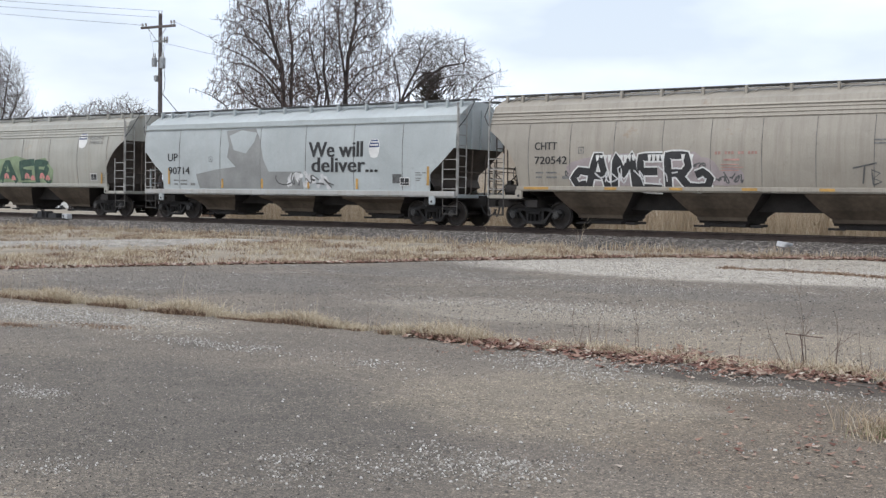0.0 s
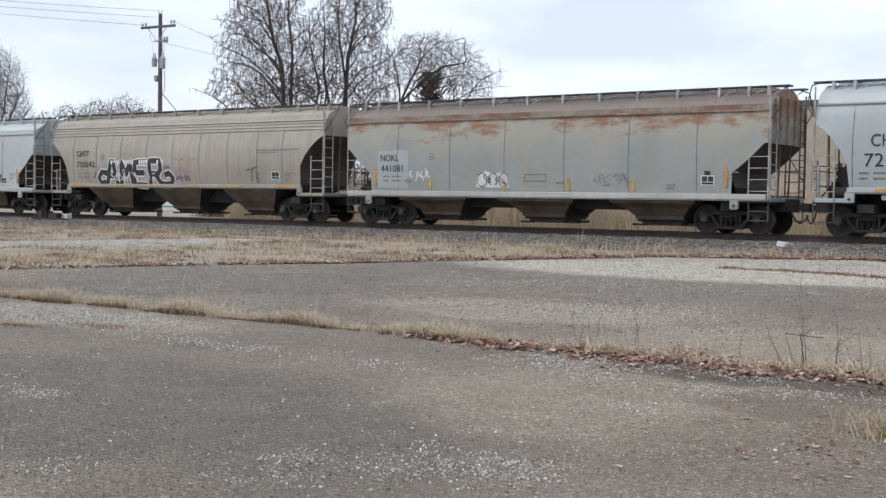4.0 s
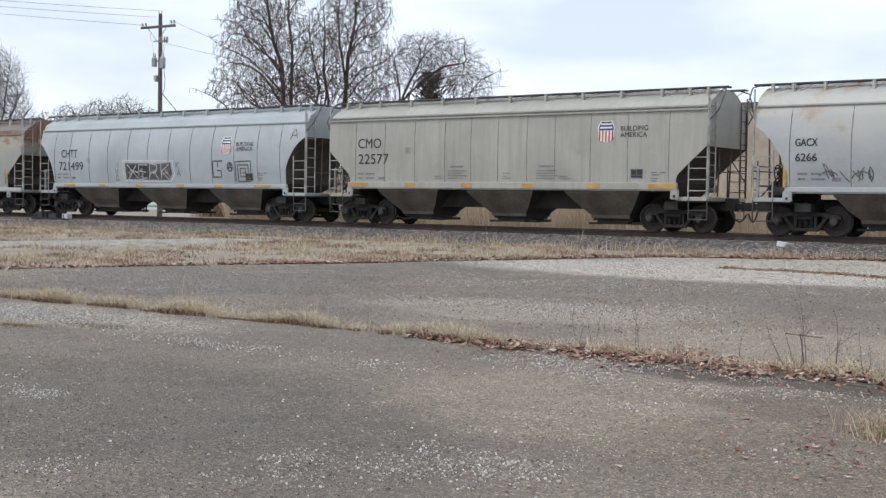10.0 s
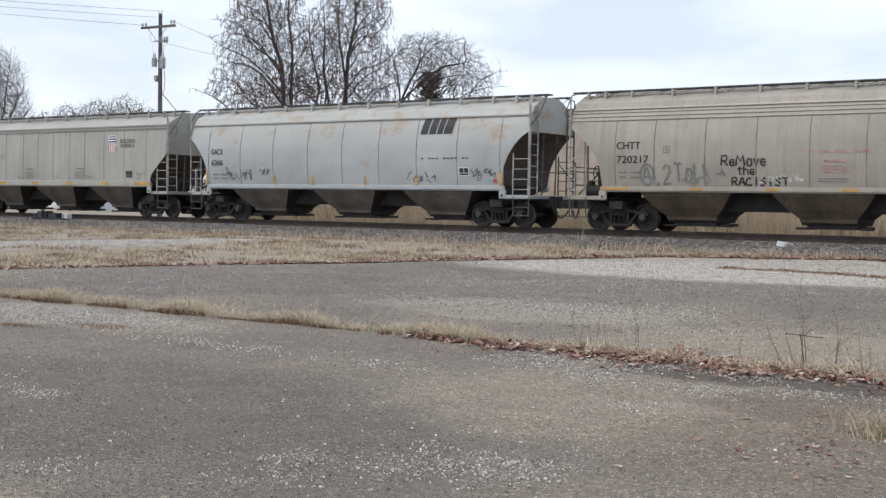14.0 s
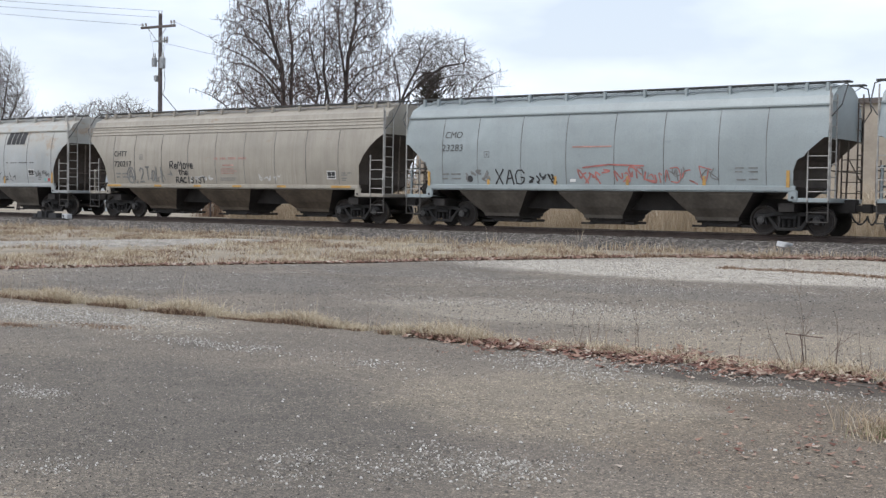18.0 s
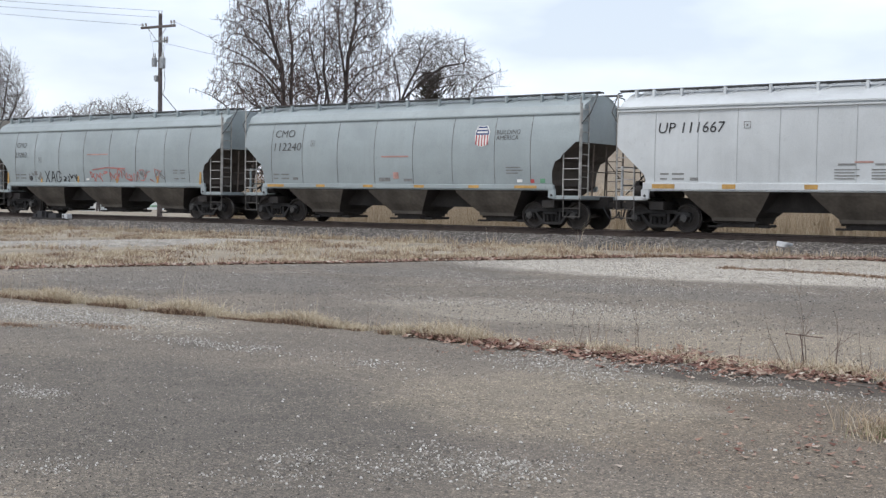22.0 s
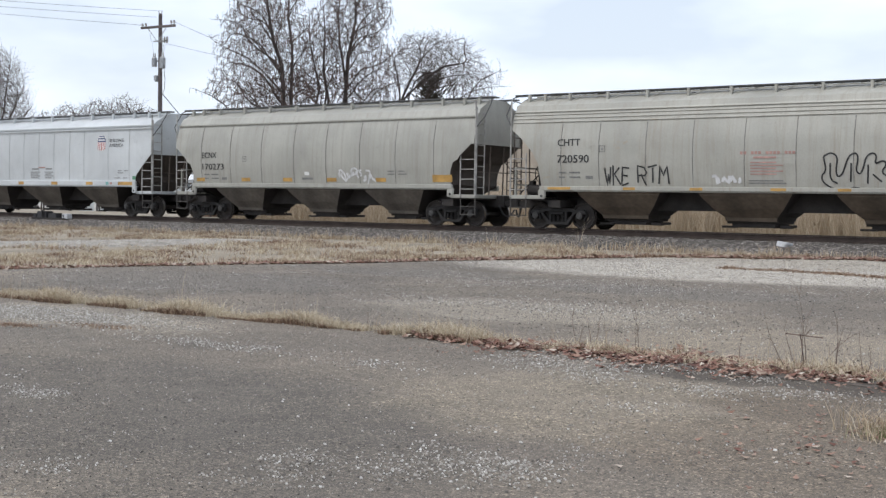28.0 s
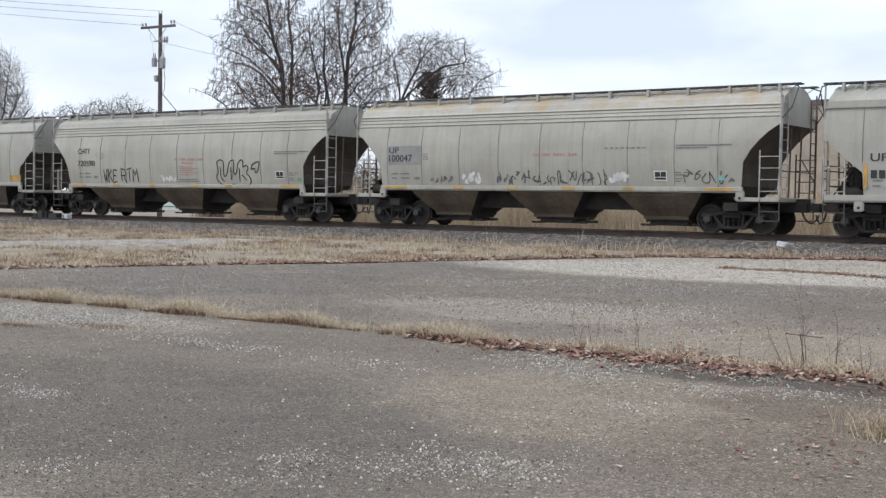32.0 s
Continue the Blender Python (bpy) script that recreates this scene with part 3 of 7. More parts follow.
    cyl(bm, (-half + 0.34, -0.86, 1.36), (-half + 0.34, -0.78, 1.36), 0.10, 0.12, 12)
    bmesh.ops.bevel(bm, geom=[ed for ed in bm.edges if ed.calc_length() > 0.14], offset=0.02, segments=1, affect="EDGES")
    part("control_valve", bm, M_TRUCK, car)
    for y in (-1.30, 0.55, 1.30):
        bm = bmesh.new()
        box(bm, -half + 0.06, y, 1.62, 0.07, 0.07, 1.04)
        part("platform_post", bm, paint, car)
    for z in (1.52, 2.12):
        bm = bmesh.new()
        box(bm, -half + 0.06, 0.0, z, 0.05, 2.66, 0.05)
        part("platform_rail", bm, paint, car)
    bm = bmesh.new()
    bar(bm, (-half + 0.10, -1.1, 1.2), (-half + 0.55, 0.2, 2.3), 0.05)
    bar(bm, (-half + 0.55, 0.2, 2.3), (-half + 0.60, 0.25, 1.2), 0.04)
    bar(bm, (-half + 0.20, 0.9, 1.2), (-half + 0.45, 0.4, 2.0), 0.05)
    part("brake_lever", bm, M_GRIME_SHADE, car)
    part("brake_wheel", brake_wheel_bm(-half + 0.12, 0.15, 1.95), M_GRIME_SHADE, car)
    # roof walk and its brackets
    zt = kind["top"] + 0.10
    for s in (-1, 1):
        bm = bmesh.new()
        box(bm, 0, s * 0.66, zt, half * 2 + 0.7, 0.26, 0.05)
        bar(bm, (-half - 0.35, s * 0.80, zt + 0.01), (half + 0.35, s * 0.80, zt + 0.01), 0.05)
        walkway = part("running_board", bm, M_GRATE, car, "grey steel grating roof walk")
        for x in spec["brackets"]:
            bm = bmesh.new()
            y1 = kind["eave"] + (kind["top"] - kind["eave"]) * 0.70
            prism(bm, [(x - 0.04, y1 - 0.10), (x + 0.04, y1 - 0.10), (x + 0.04, zt), (x - 0.04, zt)], s * 0.92, s * 0.80)
            bar(bm, (x + 0.02, s * 0.90, y1 - 0.02), (x + 0.55, s * 0.70, zt - 0.03), 0.03)
            bmesh.ops.recalc_face_normals(bm, faces=bm.faces[:])
            part("bracket", bm, spec.get("bracket", paint), walkway)
    bm = bmesh.new()
    box(bm, 0, 0, kind["top"] + 0.03, half * 2 - 0.5, 0.74, 0.12)
    bmesh.ops.bevel(bm, geom=bm.edges[:], offset=0.03, segments=2, affect="EDGES")
    hatch = part("roof_hatch", bm, spec.get("roof", paint), car)
    for k in range(int(half * 2 / 1.9)):
        bm = bmesh.new()
        bar(bm, (-half + 0.9 + k * 1.9, -0.48, kind["top"] + 0.11), (-half + 0.9 + k * 1.9, 0.48, kind["top"] + 0.11), 0.06)
        part("hatch_clamp", bm, M_GRATE, hatch)
    for s in (-1, 1):
        for q in (-1, 1):
            bm = bmesh.new()
            pts = [(s * half, q * 0.80, zt + 0.02), (s * (half + 0.34), q * 0.95, zt - 0.10), (s * (half + 0.32), q * 1.4, 3.95), (s * (half + 0.06), q * 1.52, 3.6)]
            for a, b in zip(pts, pts[1:]):
                bar(bm, a, b, 0.04)
            part("end_grab_rail", bm, M_GRATE, car)
    spec["car"], spec["body"], spec["half"] = car, body, half
    return car


def even(half, n, inset):
    return [float(x) for x in np.linspace(-half + inset, half - inset, n)]


M_TANSEAM = plain("dusty_weld_seam", (0.265, 0.255, 0.225), 0.8, 0.0, 0.45, 2.4)
M_PALESEAM = plain("painted_weld_seam", (0.43, 0.44, 0.445), 0.7, 0.0, 0.12, 3.0)
P_OCHREROOF = car_paint("ochre_stained_roof", (0.47, 0.465, 0.44), (0.40, 0.33, 0.22), 0.6, (0.42, 0.33, 0.20))
P_BEIGE = car_paint("beige_paint", (0.385, 0.352, 0.300), (0.27, 0.24, 0.20), 0.12, (0.28, 0.18, 0.10))
P_CREAM = car_paint("cream_paint", (0.412, 0.405, 0.362), (0.31, 0.28, 0.23), 0.15, (0.40, 0.29, 0.17))
P_PALEBLUE = car_paint("pale_blue_grey_paint", (0.418, 0.458, 0.474), (0.385, 0.41, 0.415))
P_BRIGHTBLUE = car_paint("chalky_blue_white_paint", (0.465, 0.505, 0.510), (0.42, 0.44, 0.44))
P_GREYBLUE = car_paint("grey_blue_paint", (0.335, 0.380, 0.390), (0.30, 0.335, 0.34))
P_WHITE = car_paint("white_paint", (0.580, 0.605, 0.615), (0.53, 0.55, 0.555))
P_STAINED = car_paint("stained_white_paint", (0.415, 0.438, 0.445), (0.40, 0.395, 0.37), 0.50, (0.36, 0.245, 0.15), 1.0, 0.62, (1.5, 1.0, 2.0), (0.43, 0.425, 0.39))
P_RUSTY = car_paint("rust_spotted_paint", (0.315, 0.338, 0.332), (0.36, 0.305, 0.225), 1.16, (0.24, 0.095, 0.042), 2.7, 0.85, (1.1, 1.0, 3.2), (0.36, 0.335, 0.27))
P_OLIVE = car_paint("stone_grey_paint", (0.398, 0.392, 0.352), (0.29, 0.275, 0.24))
P_RUSTROOF = car_paint("rusted_roof", (0.19, 0.16, 0.14), (0.13, 0.10, 0.085), 0.28, (0.17, 0.085, 0.055))
P_RUSTBAND = car_paint("rusted_eave_band", (0.30, 0.27, 0.22), (0.22, 0.12, 0.08), 0.78, (0.19, 0.075, 0.045))

CARS = [
    dict(span=(-61.9, -44.84), kind="fluted", paint=P_CREAM, seams=8, label="cream covered hopper car with spray paint along its side"),
    dict(span=(-43.35, -26.38), kind="ribbed", paint=P_BRIGHTBLUE, sill=P_SILL, seams=7, label="pale blue-grey covered hopper car with a slogan"),
    dict(span=(-24.95, -7.78), kind="fluted", paint=P_BEIGE, seams=10, label="beige covered hopper car with black and white spray paint"),
    dict(span=(-6.45, 10.51), kind="ribbed", paint=P_RUSTY, sill=P_SILL, roof=P_RUSTROOF, bracket=M_LADDER, eave=P_RUSTBAND, seams=8, label="rust-spotted grey covered hopper car on the track"),
    dict(span=(11.95, 29.07), kind="curved", paint=P_PALEBLUE, seams=12, label="pale grey covered hopper car with a dark painted panel"),
    dict(span=(30.42, 46.28), kind="angled", paint=P_OLIVE, seam=M_TANSEAM, seams=11, label="stone-grey covered hopper car with a striped shield"),
    dict(span=(47.84, 64.96), kind="curved", paint=P_STAINED, seams=9, label="dirty white covered hopper car with rust stains"),
    dict(span=(66.65, 84.05), kind="fluted", paint=P_BEIGE, seams=10, label="beige covered hopper car with black scrawled words"),
    dict(span=(85.2, 101.15), kind="faceted", paint=P_GREYBLUE, seams=9, label="grey-blue covered hopper car with red and black scrawl"),
    dict(span=(102.62, 118.49), kind="faceted", paint=P_GREYBLUE, seams=9, label="grey-blue covered hopper car with a striped shield"),
    dict(span=(119.95, 135.92), kind="angled", paint=P_WHITE, seam=M_PALESEAM, seams=11, label="clean white covered hopper car with a striped shield"),
    dict(span=(137.58, 153.32), kind="faceted", paint=P_OLIVE, seams=9, label="stone-grey covered hopper car with a white tag"),
    dict(span=(154.89, 172.13), kind="fluted", paint=P_CREAM, seams=10, label="cream covered hopper car with looping black spray paint"),
    dict(span=(173.75, 190.6), kind="fluted", paint=P_CREAM, roof=P_OCHREROOF, seams=10, label="cream covered hopper car with a grey number patch"),
    dict(span=(192.0, 208.9), kind="ribbed", paint=P_OLIVE, seams=8, label="stone-grey covered hopper car at the end of the view"),
]
SEAMS = dict(B=[-6.24, -3.73, -1.38, 1.12, 3.63, 6.02], C=[-6.9, -5.23, -3.54, -1.78, -0.1, 1.59, 3.29, 5.02, 6.45], D=[-6.0, -3.59, -1.21, 1.23, 3.69, 6.12],
             E=[-7.4, -6.25, -4.85, -3.53, -2.12, -0.8, 0.57, 1.93, 3.29, 4.62, 5.97, 7.24], F=[-6.6, -5.16, -3.74, -2.35, -1.19, -0.02, 1.19, 2.33, 3.72, 5.13, 6.62])
SEAMS.update(G=[-7.4, -5.53, -3.66, -1.77, 0.02, 1.87, 3.68, 5.53, 7.41], H=[-6.95, -5.52, -3.74, -2.05, -0.36, 1.35, 3.08, 4.79, 6.5], I=[-6.28, -4.73, -2.88, -1.06, 0.79, 2.6, 4.5, 6.06],
             J=[-6.4, -4.72, -2.87, -1.01, 0.84, 2.65, 4.5, 6.01], K=[-6.6, -5.1, -3.78, -2.41, -1.25, -0.06, 1.1, 2.28, 3.34, 5.07, 6.53])
SEAMS.update(L=[-6.27, -4.53, -2.73, -0.93, 0.79, 2.52, 4.27, 6.07], M=[-6.56, -5.09, -3.35, -1.69, 0.05, 1.7, 3.45, 5.09, 6.61], N=[-6.9, -5.28, -3.58, -1.87, -0.15, 1.55, 3.25, 4.94, 6.44])
DASHES = dict(C=[(-6.6, 1.0), (-3.68, 0.45), (-1.3, 0.47), (1.2, 0.5), (3.64, 0.47), (6.59, 1.02)], E=[(-6.32, 0.81), (-3.96, 0.46), (-1.4, 0.46), (1.27, 0.5), (3.64, 0.45), (6.25, 0.98)],
              F=[(-6.39, 0.89), (-3.87, 0.5), (-1.31, 0.49), (1.3, 0.47), (3.91, 0.47), (6.41, 0.94)], H=[(-6.97, 0.94), (-4.03, 0.45), (-1.52, 0.42), (0.89, 0.51), (3.43, 0.48), (6.6, 1.0)],
              K=[(-6.25, 0.8), (-4.0, 0.45), (-1.37, 0.41), (1.23, 0.47), (3.81, 0.48), (6.33, 0.96)], M=[(-6.65, 0.9), (-3.96, 0.44), (-1.57, 0.44), (1.15, 0.49), (3.19, 0.4), (6.68, 0.93)])
DASHES.update(N=[(-6.5, 1.0), (-3.62, 0.45), (-1.3, 0.43), (1.01, 0.49), (3.29, 0.46), (6.47, 0.96)], J=[(-6.2, 0.9), (-3.76, 0.44), (-1.33, 0.48), (1.13, 0.47), (3.6, 0.45), (5.81, 0.92)])
UPRIGHTS = dict(I=[-6.9, -4.27, -1.5, 1.28, 4.01, 6.76], G=[-7.55, -3.57, -1.51, 1.17, 3.66, 7.44], B=[-6.91, -3.6, -1.29, 1.27, 3.79, 7.23], D=[-7.1, -4.48, -1.19, 1.42, 3.88, 7.13],
                A=[-7.2, 7.0], O=[-7.2, 7.2])
for key, spec in zip("ABCDEFGHIJKLMNO", CARS):
    hl = (spec["span"][1] - spec["span"][0]) / 2
    spec["seams"] = SEAMS.get(key) or even(hl, spec["seams"], 1.15)
    inner = even(hl, 2 + round((hl * 2 - 3.8) / 1.72), 1.95)
    spec["brackets"] = [0.3 - hl, 0.95 - hl] + inner + [hl - 0.95, hl - 0.3]
    spec["dashes"] = DASHES.get(key, [])
    spec["uprights"] = [(x, 1.86 if abs(x) > 6.5 else 1.66 if spec["kind"] != "ribbed" else 1.52, 0.78 if abs(x) > 6.5 else 0.40) for x in UPRIGHTS.get(key, [])]
    spec["key"] = key
    hopper_car(spec)


# ---- lettering and spray paint on the cars ----
def on_side(spec, x, z, out):
    return (x, -half_width(KINDS[spec["kind"]], z) - out, z)


def side_text(spec, words, x, z, w, h, mat, bold=0.008, out=0.014, slant=0.0, name="lettering"):
    """A line of type on the side; bold thickens it by laying it down again a little to each side."""
    v, f = glyph_mesh(words)
    pts, faces = [], []
    for k, sh in enumerate((0.0, -1.0, 1.0) if bold > 0.010 else (0.0,)):
        base = len(pts)
        pts += [on_side(spec, x + u * w + slant * t * h + sh * bold * 1.5 * h, z + t * h, out + 0.0006 * k) for u, t in v]
        faces += [tuple(i + base for i in q) for q in f]
    return raw(name, pts, faces, mat, spec["body"])


def side_patch(spec, outline, mat, out=0.010, name="painted_patch", label=""):
    """A filled outline in x and z on the side, cut into bands that follow its curve."""
    bm = bmesh.new()
    bm.faces.new([bm.verts.new((x, 0, z)) for x, z in outline])
    zs = [p[1] for p in outline]
    n = max(1, int((max(zs) - min(zs)) / 0.09))
    for k in range(1, n):
        z = min(zs) + (max(zs) - min(zs)) * k / n
        bmesh.ops.bisect_plane(bm, geom=bm.verts[:] + bm.edges[:] + bm.faces[:], plane_co=(0, 0, z), plane_no=(0, 0, 1))
    for v in bm.verts:
        v.co = on_side(spec, v.co.x, v.co.z, out)
    bmesh.ops.recalc_face_normals(bm, faces=bm.faces[:])
    return part(name, bm, mat, spec["body"], label)


def rect(x, z, w, h):
    return [(x, z), (x + w, z), (x + w, z + h), (x, z + h)]


def side_bars(spec, bars, mat, out=0.012, name="lettering"):
    """Small plain bars in place of type too small to read: (x, z, w, h)."""
    v, f = [], []
    for x, z, w, h in bars:
        n = max(1, math.ceil(h / 0.07))
        k = len(v)
        for i in range(n + 1):
            v += [on_side(spec, q, z + h * i / n, out) for q in (x, x + w)]
        f += [(k + 2 * i, k + 2 * i + 1, k + 2 * i + 3, k + 2 * i + 2) for i in range(n)]
    return tagged(raw(name, v, f, mat, spec["body"]), kind="stuff" if len(bars) > 1 else "")


def spray(spec, lines, width, mat, out=0.012, name="spray_paint", label=""):
    """Ribbons along lines of (x, z) on the side, one object a stroke for a few strokes."""
    if 1 < len(lines) <= 10:
        for i, line in enumerate(lines):
            spray(spec, [line], width, mat, out + 0.0004 * i, name, label)
        return None
    v, f = [], []
    for line in lines:
        pts = [Vector(p) for p in line]
        fine = []
        for a, b in zip(pts, pts[1:]):
            n = max(1, int((b - a).length / 0.15))
            fine += [a.lerp(b, i / n) for i in range(n)]
        fine.append(pts[-1])
        base = len(v)
        for i, p in enumerate(fine):
            d = fine[min(i + 1, len(fine) - 1)] - fine[max(i - 1, 0)]
            d = d.normalized() if d.length > 1e-6 else Vector((1, 0))
            nrm = Vector((-d.y, d.x)) * width * 0.5
            for q in (p - nrm, p + nrm):
                v.append(on_side(spec, q.x, q.y, out))
        for i in range(len(fine) - 1):
            k = base + 2 * i
            f.append((k, k + 2, k + 3, k + 1))
    return tagged(raw(name, v, f, mat, spec["body"], label), kind="stuff" if len(lines) > 1 else "")


STROKES = {"A": "0,0 .4,1 .6,1 1,0;.2,.4 .8,.4", "E": "1,1 0,1 0,0 1,0;0,.5 .8,.5", "G": "1,.8 .7,1 .2,1 0,.6 .1,.1 .6,0 1,.2 1,.45 .6,.45", "K": "0,0 0,1;1,1 .1,.5 1,0",
           "M": "0,0 .1,1 .5,.45 .9,1 1,0", "R": "0,0 0,1 .8,1 .9,.7 .7,.5 0,.5;.4,.5 1,0", "S": "1,.85 .6,1 .1,.8 .9,.35 .6,0 0,.12", "W": "0,1 .25,0 .5,.6 .75,0 1,1",
           "X": "0,0 1,1;0,1 1,0", "N": "0,0 0,1 1,0 1,1", "T": "0,1 1,1;.5,1 .5,0", "L": "0,1 0,0 1,0", "O": "1,.5 .8,.95 .3,1 0,.6 .1,.1 .6,0 .95,.2 1,.5", "1": ".2,.8 .6,1 .6,0", "2": "0,.75 .3,1 .8,.95 .9,.6 0,0 1,0",
           "e": "0,.5 .9,.5 .8,.85 .4,1 .05,.7 .1,.2 .5,0 .95,.15", "o": "1,.5 .8,.95 .3,1 0,.6 .1,.1 .6,0 .95,.2 1,.5", "v": "0,1 .5,0 1,1", "t": ".5,1.4 .45,.2 .9,0;.1,1 .95,1.05", "h": "0,1.5 .05,0;0,.7 .5,1 .9,.8 .95,0", "C": "1,.85 .6,1 .1,.8 0,.3 .3,0 1,.1", "a": ".9,1 .3,1 0,.5 .2,0 .7,.1 .9,1 1,0", "l": "0,1.5 .1,0 .6,.05",
           "V": "0,1 .5,0 1,1", "I": ".5,0 .5,1", "B": "0,0 0,1 .7,1 .8,.7 .1,.5 .9,.4 .8,0 0,0"}


def hand(letters, x, z, w, h, seed=0, jit=0.05):
    """Strokes of hand-drawn letters in a box."""
    r = random.Random(seed)
    out, n = [], len(letters)
    for i, ch in enumerate(letters):
        if ch not in STROKES:
            continue
        for st in STROKES[ch].split(";"):
            pts = [tuple(float(q) for q in p.split(",")) for p in st.split()]
            out.append([(x + (i + 0.1 + 0.78 * u + r.uniform(-jit, jit)) * w / n, z + (t + r.uniform(-jit, jit)) * h) for u, t in pts])
    return out


def scrawl(x, z, w, h, n, seed):
    """Loose illegible curved strokes in a box."""
    r = random.Random(seed)
    out = []
    for i in range(n):
        cx = x + w * (i + 0.5) / n
        line = [(cx + r.uniform(-0.8, 0.8) * w / n, z + h * r.random()) for _ in range(r.choice((3, 4, 5, 6)))]
        line = soft_line(line)
        out.append(line)
    return out


def arc(cx, cz, rx, rz, a0, a1, n=12):
    return [(cx + rx * math.cos(radians(a0 + (a1 - a0) * i / n)), cz + rz * math.sin(radians(a0 + (a1 - a0) * i / n))) for i in range(n + 1)]


def soft_line(line, turns=2):
    """Rounds the corners of a line."""
    for _ in range(turns):
        fine = [line[0]]
        for (ax, az), (cx, cz) in zip(line, line[1:]):
            fine += [(0.75 * ax + 0.25 * cx, 0.75 * az + 0.25 * cz), (0.25 * ax + 0.75 * cx, 0.25 * az + 0.75 * cz)]
        line = fine + [line[-1]]
    return line


def emblem(spec, x, z, w, h, style="striped"):
    """A shield: a capped upper field over stripes, as plain shapes."""
    c = x + w / 2
    rim = [(x + 0.06 * w, z + 0.30 * h), (x + 0.02 * w, z + 0.72 * h), (x + 0.14 * w, z + 0.9 * h), (x + 0.2 * w, z + h), (c, z + 0.96 * h), (x + 0.8 * w, z + h),
           (x + 0.86 * w, z + 0.9 * h), (x + 0.98 * w, z + 0.72 * h), (x + 0.94 * w, z + 0.30 * h), (x + 0.78 * w, z + 0.06 * h), (c, z), (x + 0.22 * w, z + 0.06 * h)]
    shield = side_patch(spec, rim, M_WHITE, 0.010, "emblem", "white shield emblem with a dark upper field")
    k = 0.86
    top = [(c + (px - c) * k, z + h / 2 + (pz - z - h / 2) * 0.93) for px, pz in rim[1:8]]
    top = top + [(x + 0.93 * w, z + 0.56 * h), (x + 0.07 * w, z + 0.56 * h)]
    field = side_patch(spec, top, {"striped": M_BLUE, "red": M_RED, "pale": M_BLUE}[style], 0.014, "emblem_field")
    side_bars(spec, [(x + 0.2 * w, z + 0.80 * h, 0.6 * w, 0.07 * h), (x + 0.16 * w, z + 0.64 * h, 0.68 * w, 0.08 * h)], M_WHITE, 0.018, "emblem_band")
    if style != "pale":
        for i in range(5):
            sx = x + w * (0.10 + 0.18 * i)
            d = abs(sx + 0.04 * w - c) / w
            side_bars(spec, [(sx, z + h * (0.03 + 0.55 * d * d), 0.075 * w, h * (0.52 - 0.55 * d * d))], M_RED, 0.015, "emblem_stripe")


MARKS = dict(C=(-4.9, 2.58), F=(-4.15, 2.66), H=(-5.19, 2.56), I=(-4.43, 2.48), J=(-4.27, 3.0), K=(-3.57, 3.3), L=(-3.8, 2.41), M=(-5.07, 2.62), N=(-5.2, 2.42))


def data_marks(spec, x, z=1.72, box_x=None, box_z=1.72, mat=None, small=0.62):
    """Weight lines under the number, an inspection stencil, small notices."""
    mat = mat or M_FAINT
    side_bars(spec, [(x, z + 0.16, 0.30, 0.055), (x + 0.42, z + 0.16, 0.42, 0.055), (x, z, 0.24, 0.055), (x + 0.42, z, 0.42, 0.055)], mat)
    side_bars(spec, [(x + 1.05, z - 0.03, 0.28, 0.10)], mat)
    if spec["key"] not in "GO":
        mx, mz = MARKS.get(spec["key"], (x + 2.2, 2.42))
        side_bars(spec, [(mx, mz, 0.22, 0.02), (mx, mz + 0.20, 0.22, 0.02), (mx, mz, 0.02, 0.22), (mx + 0.20, mz, 0.02, 0.22), (mx + 0.08, mz + 0.07, 0.06, 0.07)], mat, name="stencil")
    if box_x is not None:
        side_patch(spec, rect(box_x, box_z, 0.46, 0.32), M_WHITE if small > 0.6 else M_FAINT, 0.010, "stencil_panel", "white-edged black inspection stencil")
        side_bars(spec, [(box_x + 0.03, box_z + 0.12, 0.19, 0.17), (box_x + 0.24, box_z + 0.12, 0.19, 0.17), (box_x + 0.03, box_z + 0.03, 0.40, 0.07)], M_BLACK, 0.015, "stencil")
        side_bars(spec, [(box_x + 0.75, 1.92, 0.22, 0.035), (box_x + 0.75, 1.84, 0.30, 0.035), (box_x + 1.06, 1.92, 0.2, 0.035), (box_x + 0.75, 1.72, 0.26, 0.035), (box_x + 0.75, 1.64, 0.2, 0.035)], mat)


def notice(spec, x, z, mat, rows=4, w=0.8):
    side_bars(spec, [(x + 0.1, z + 0.09 * rows + 0.05, w * 0.7, 0.06)] + [(x, z + 0.09 * i, w * (0.8 + 0.2 * (i % 2)), 0.035) for i in range(rows)], mat)


(cA, cB, cC, cD, cE, cF, cG, cH, cI, cJ, cK, cL, cM, cN, cO) = CARS
M_GREYTAG = plain("grey_spray", (0.10, 0.10, 0.10), 0.7, 0.0, 0.4, 5.0)
M_FAINT2 = plain("thin_pale_spray", (0.40, 0.41, 0.41), 0.7, 0.0, 0.4, 6.0)
M_PALETAG = plain("pale_spray", (0.60, 0.60, 0.60), 0.7, 0.0, 0.2, 4.0)
M_DARKGREEN = plain("dark_green_spray", (0.05, 0.10, 0.075), 0.7, 0.0, 0.3, 4.0)
M_HAZEGREEN = plain("green_haze_spray", (0.25, 0.32, 0.20), 0.8, 0.0, 0.25, 2.0)
M_SALMON = plain("salmon_spray", (0.60, 0.26, 0.24), 0.7, 0.0, 0.2, 4.0)
M_MAUVE = plain("mauve_haze_spray", (0.36, 0.31, 0.31), 0.8, 0.0, 0.15, 2.0)
M_PATCHGREY = plain("grey_overpaint", (0.27, 0.275, 0.27), 0.7, 0.0, 0.15, 1.2)
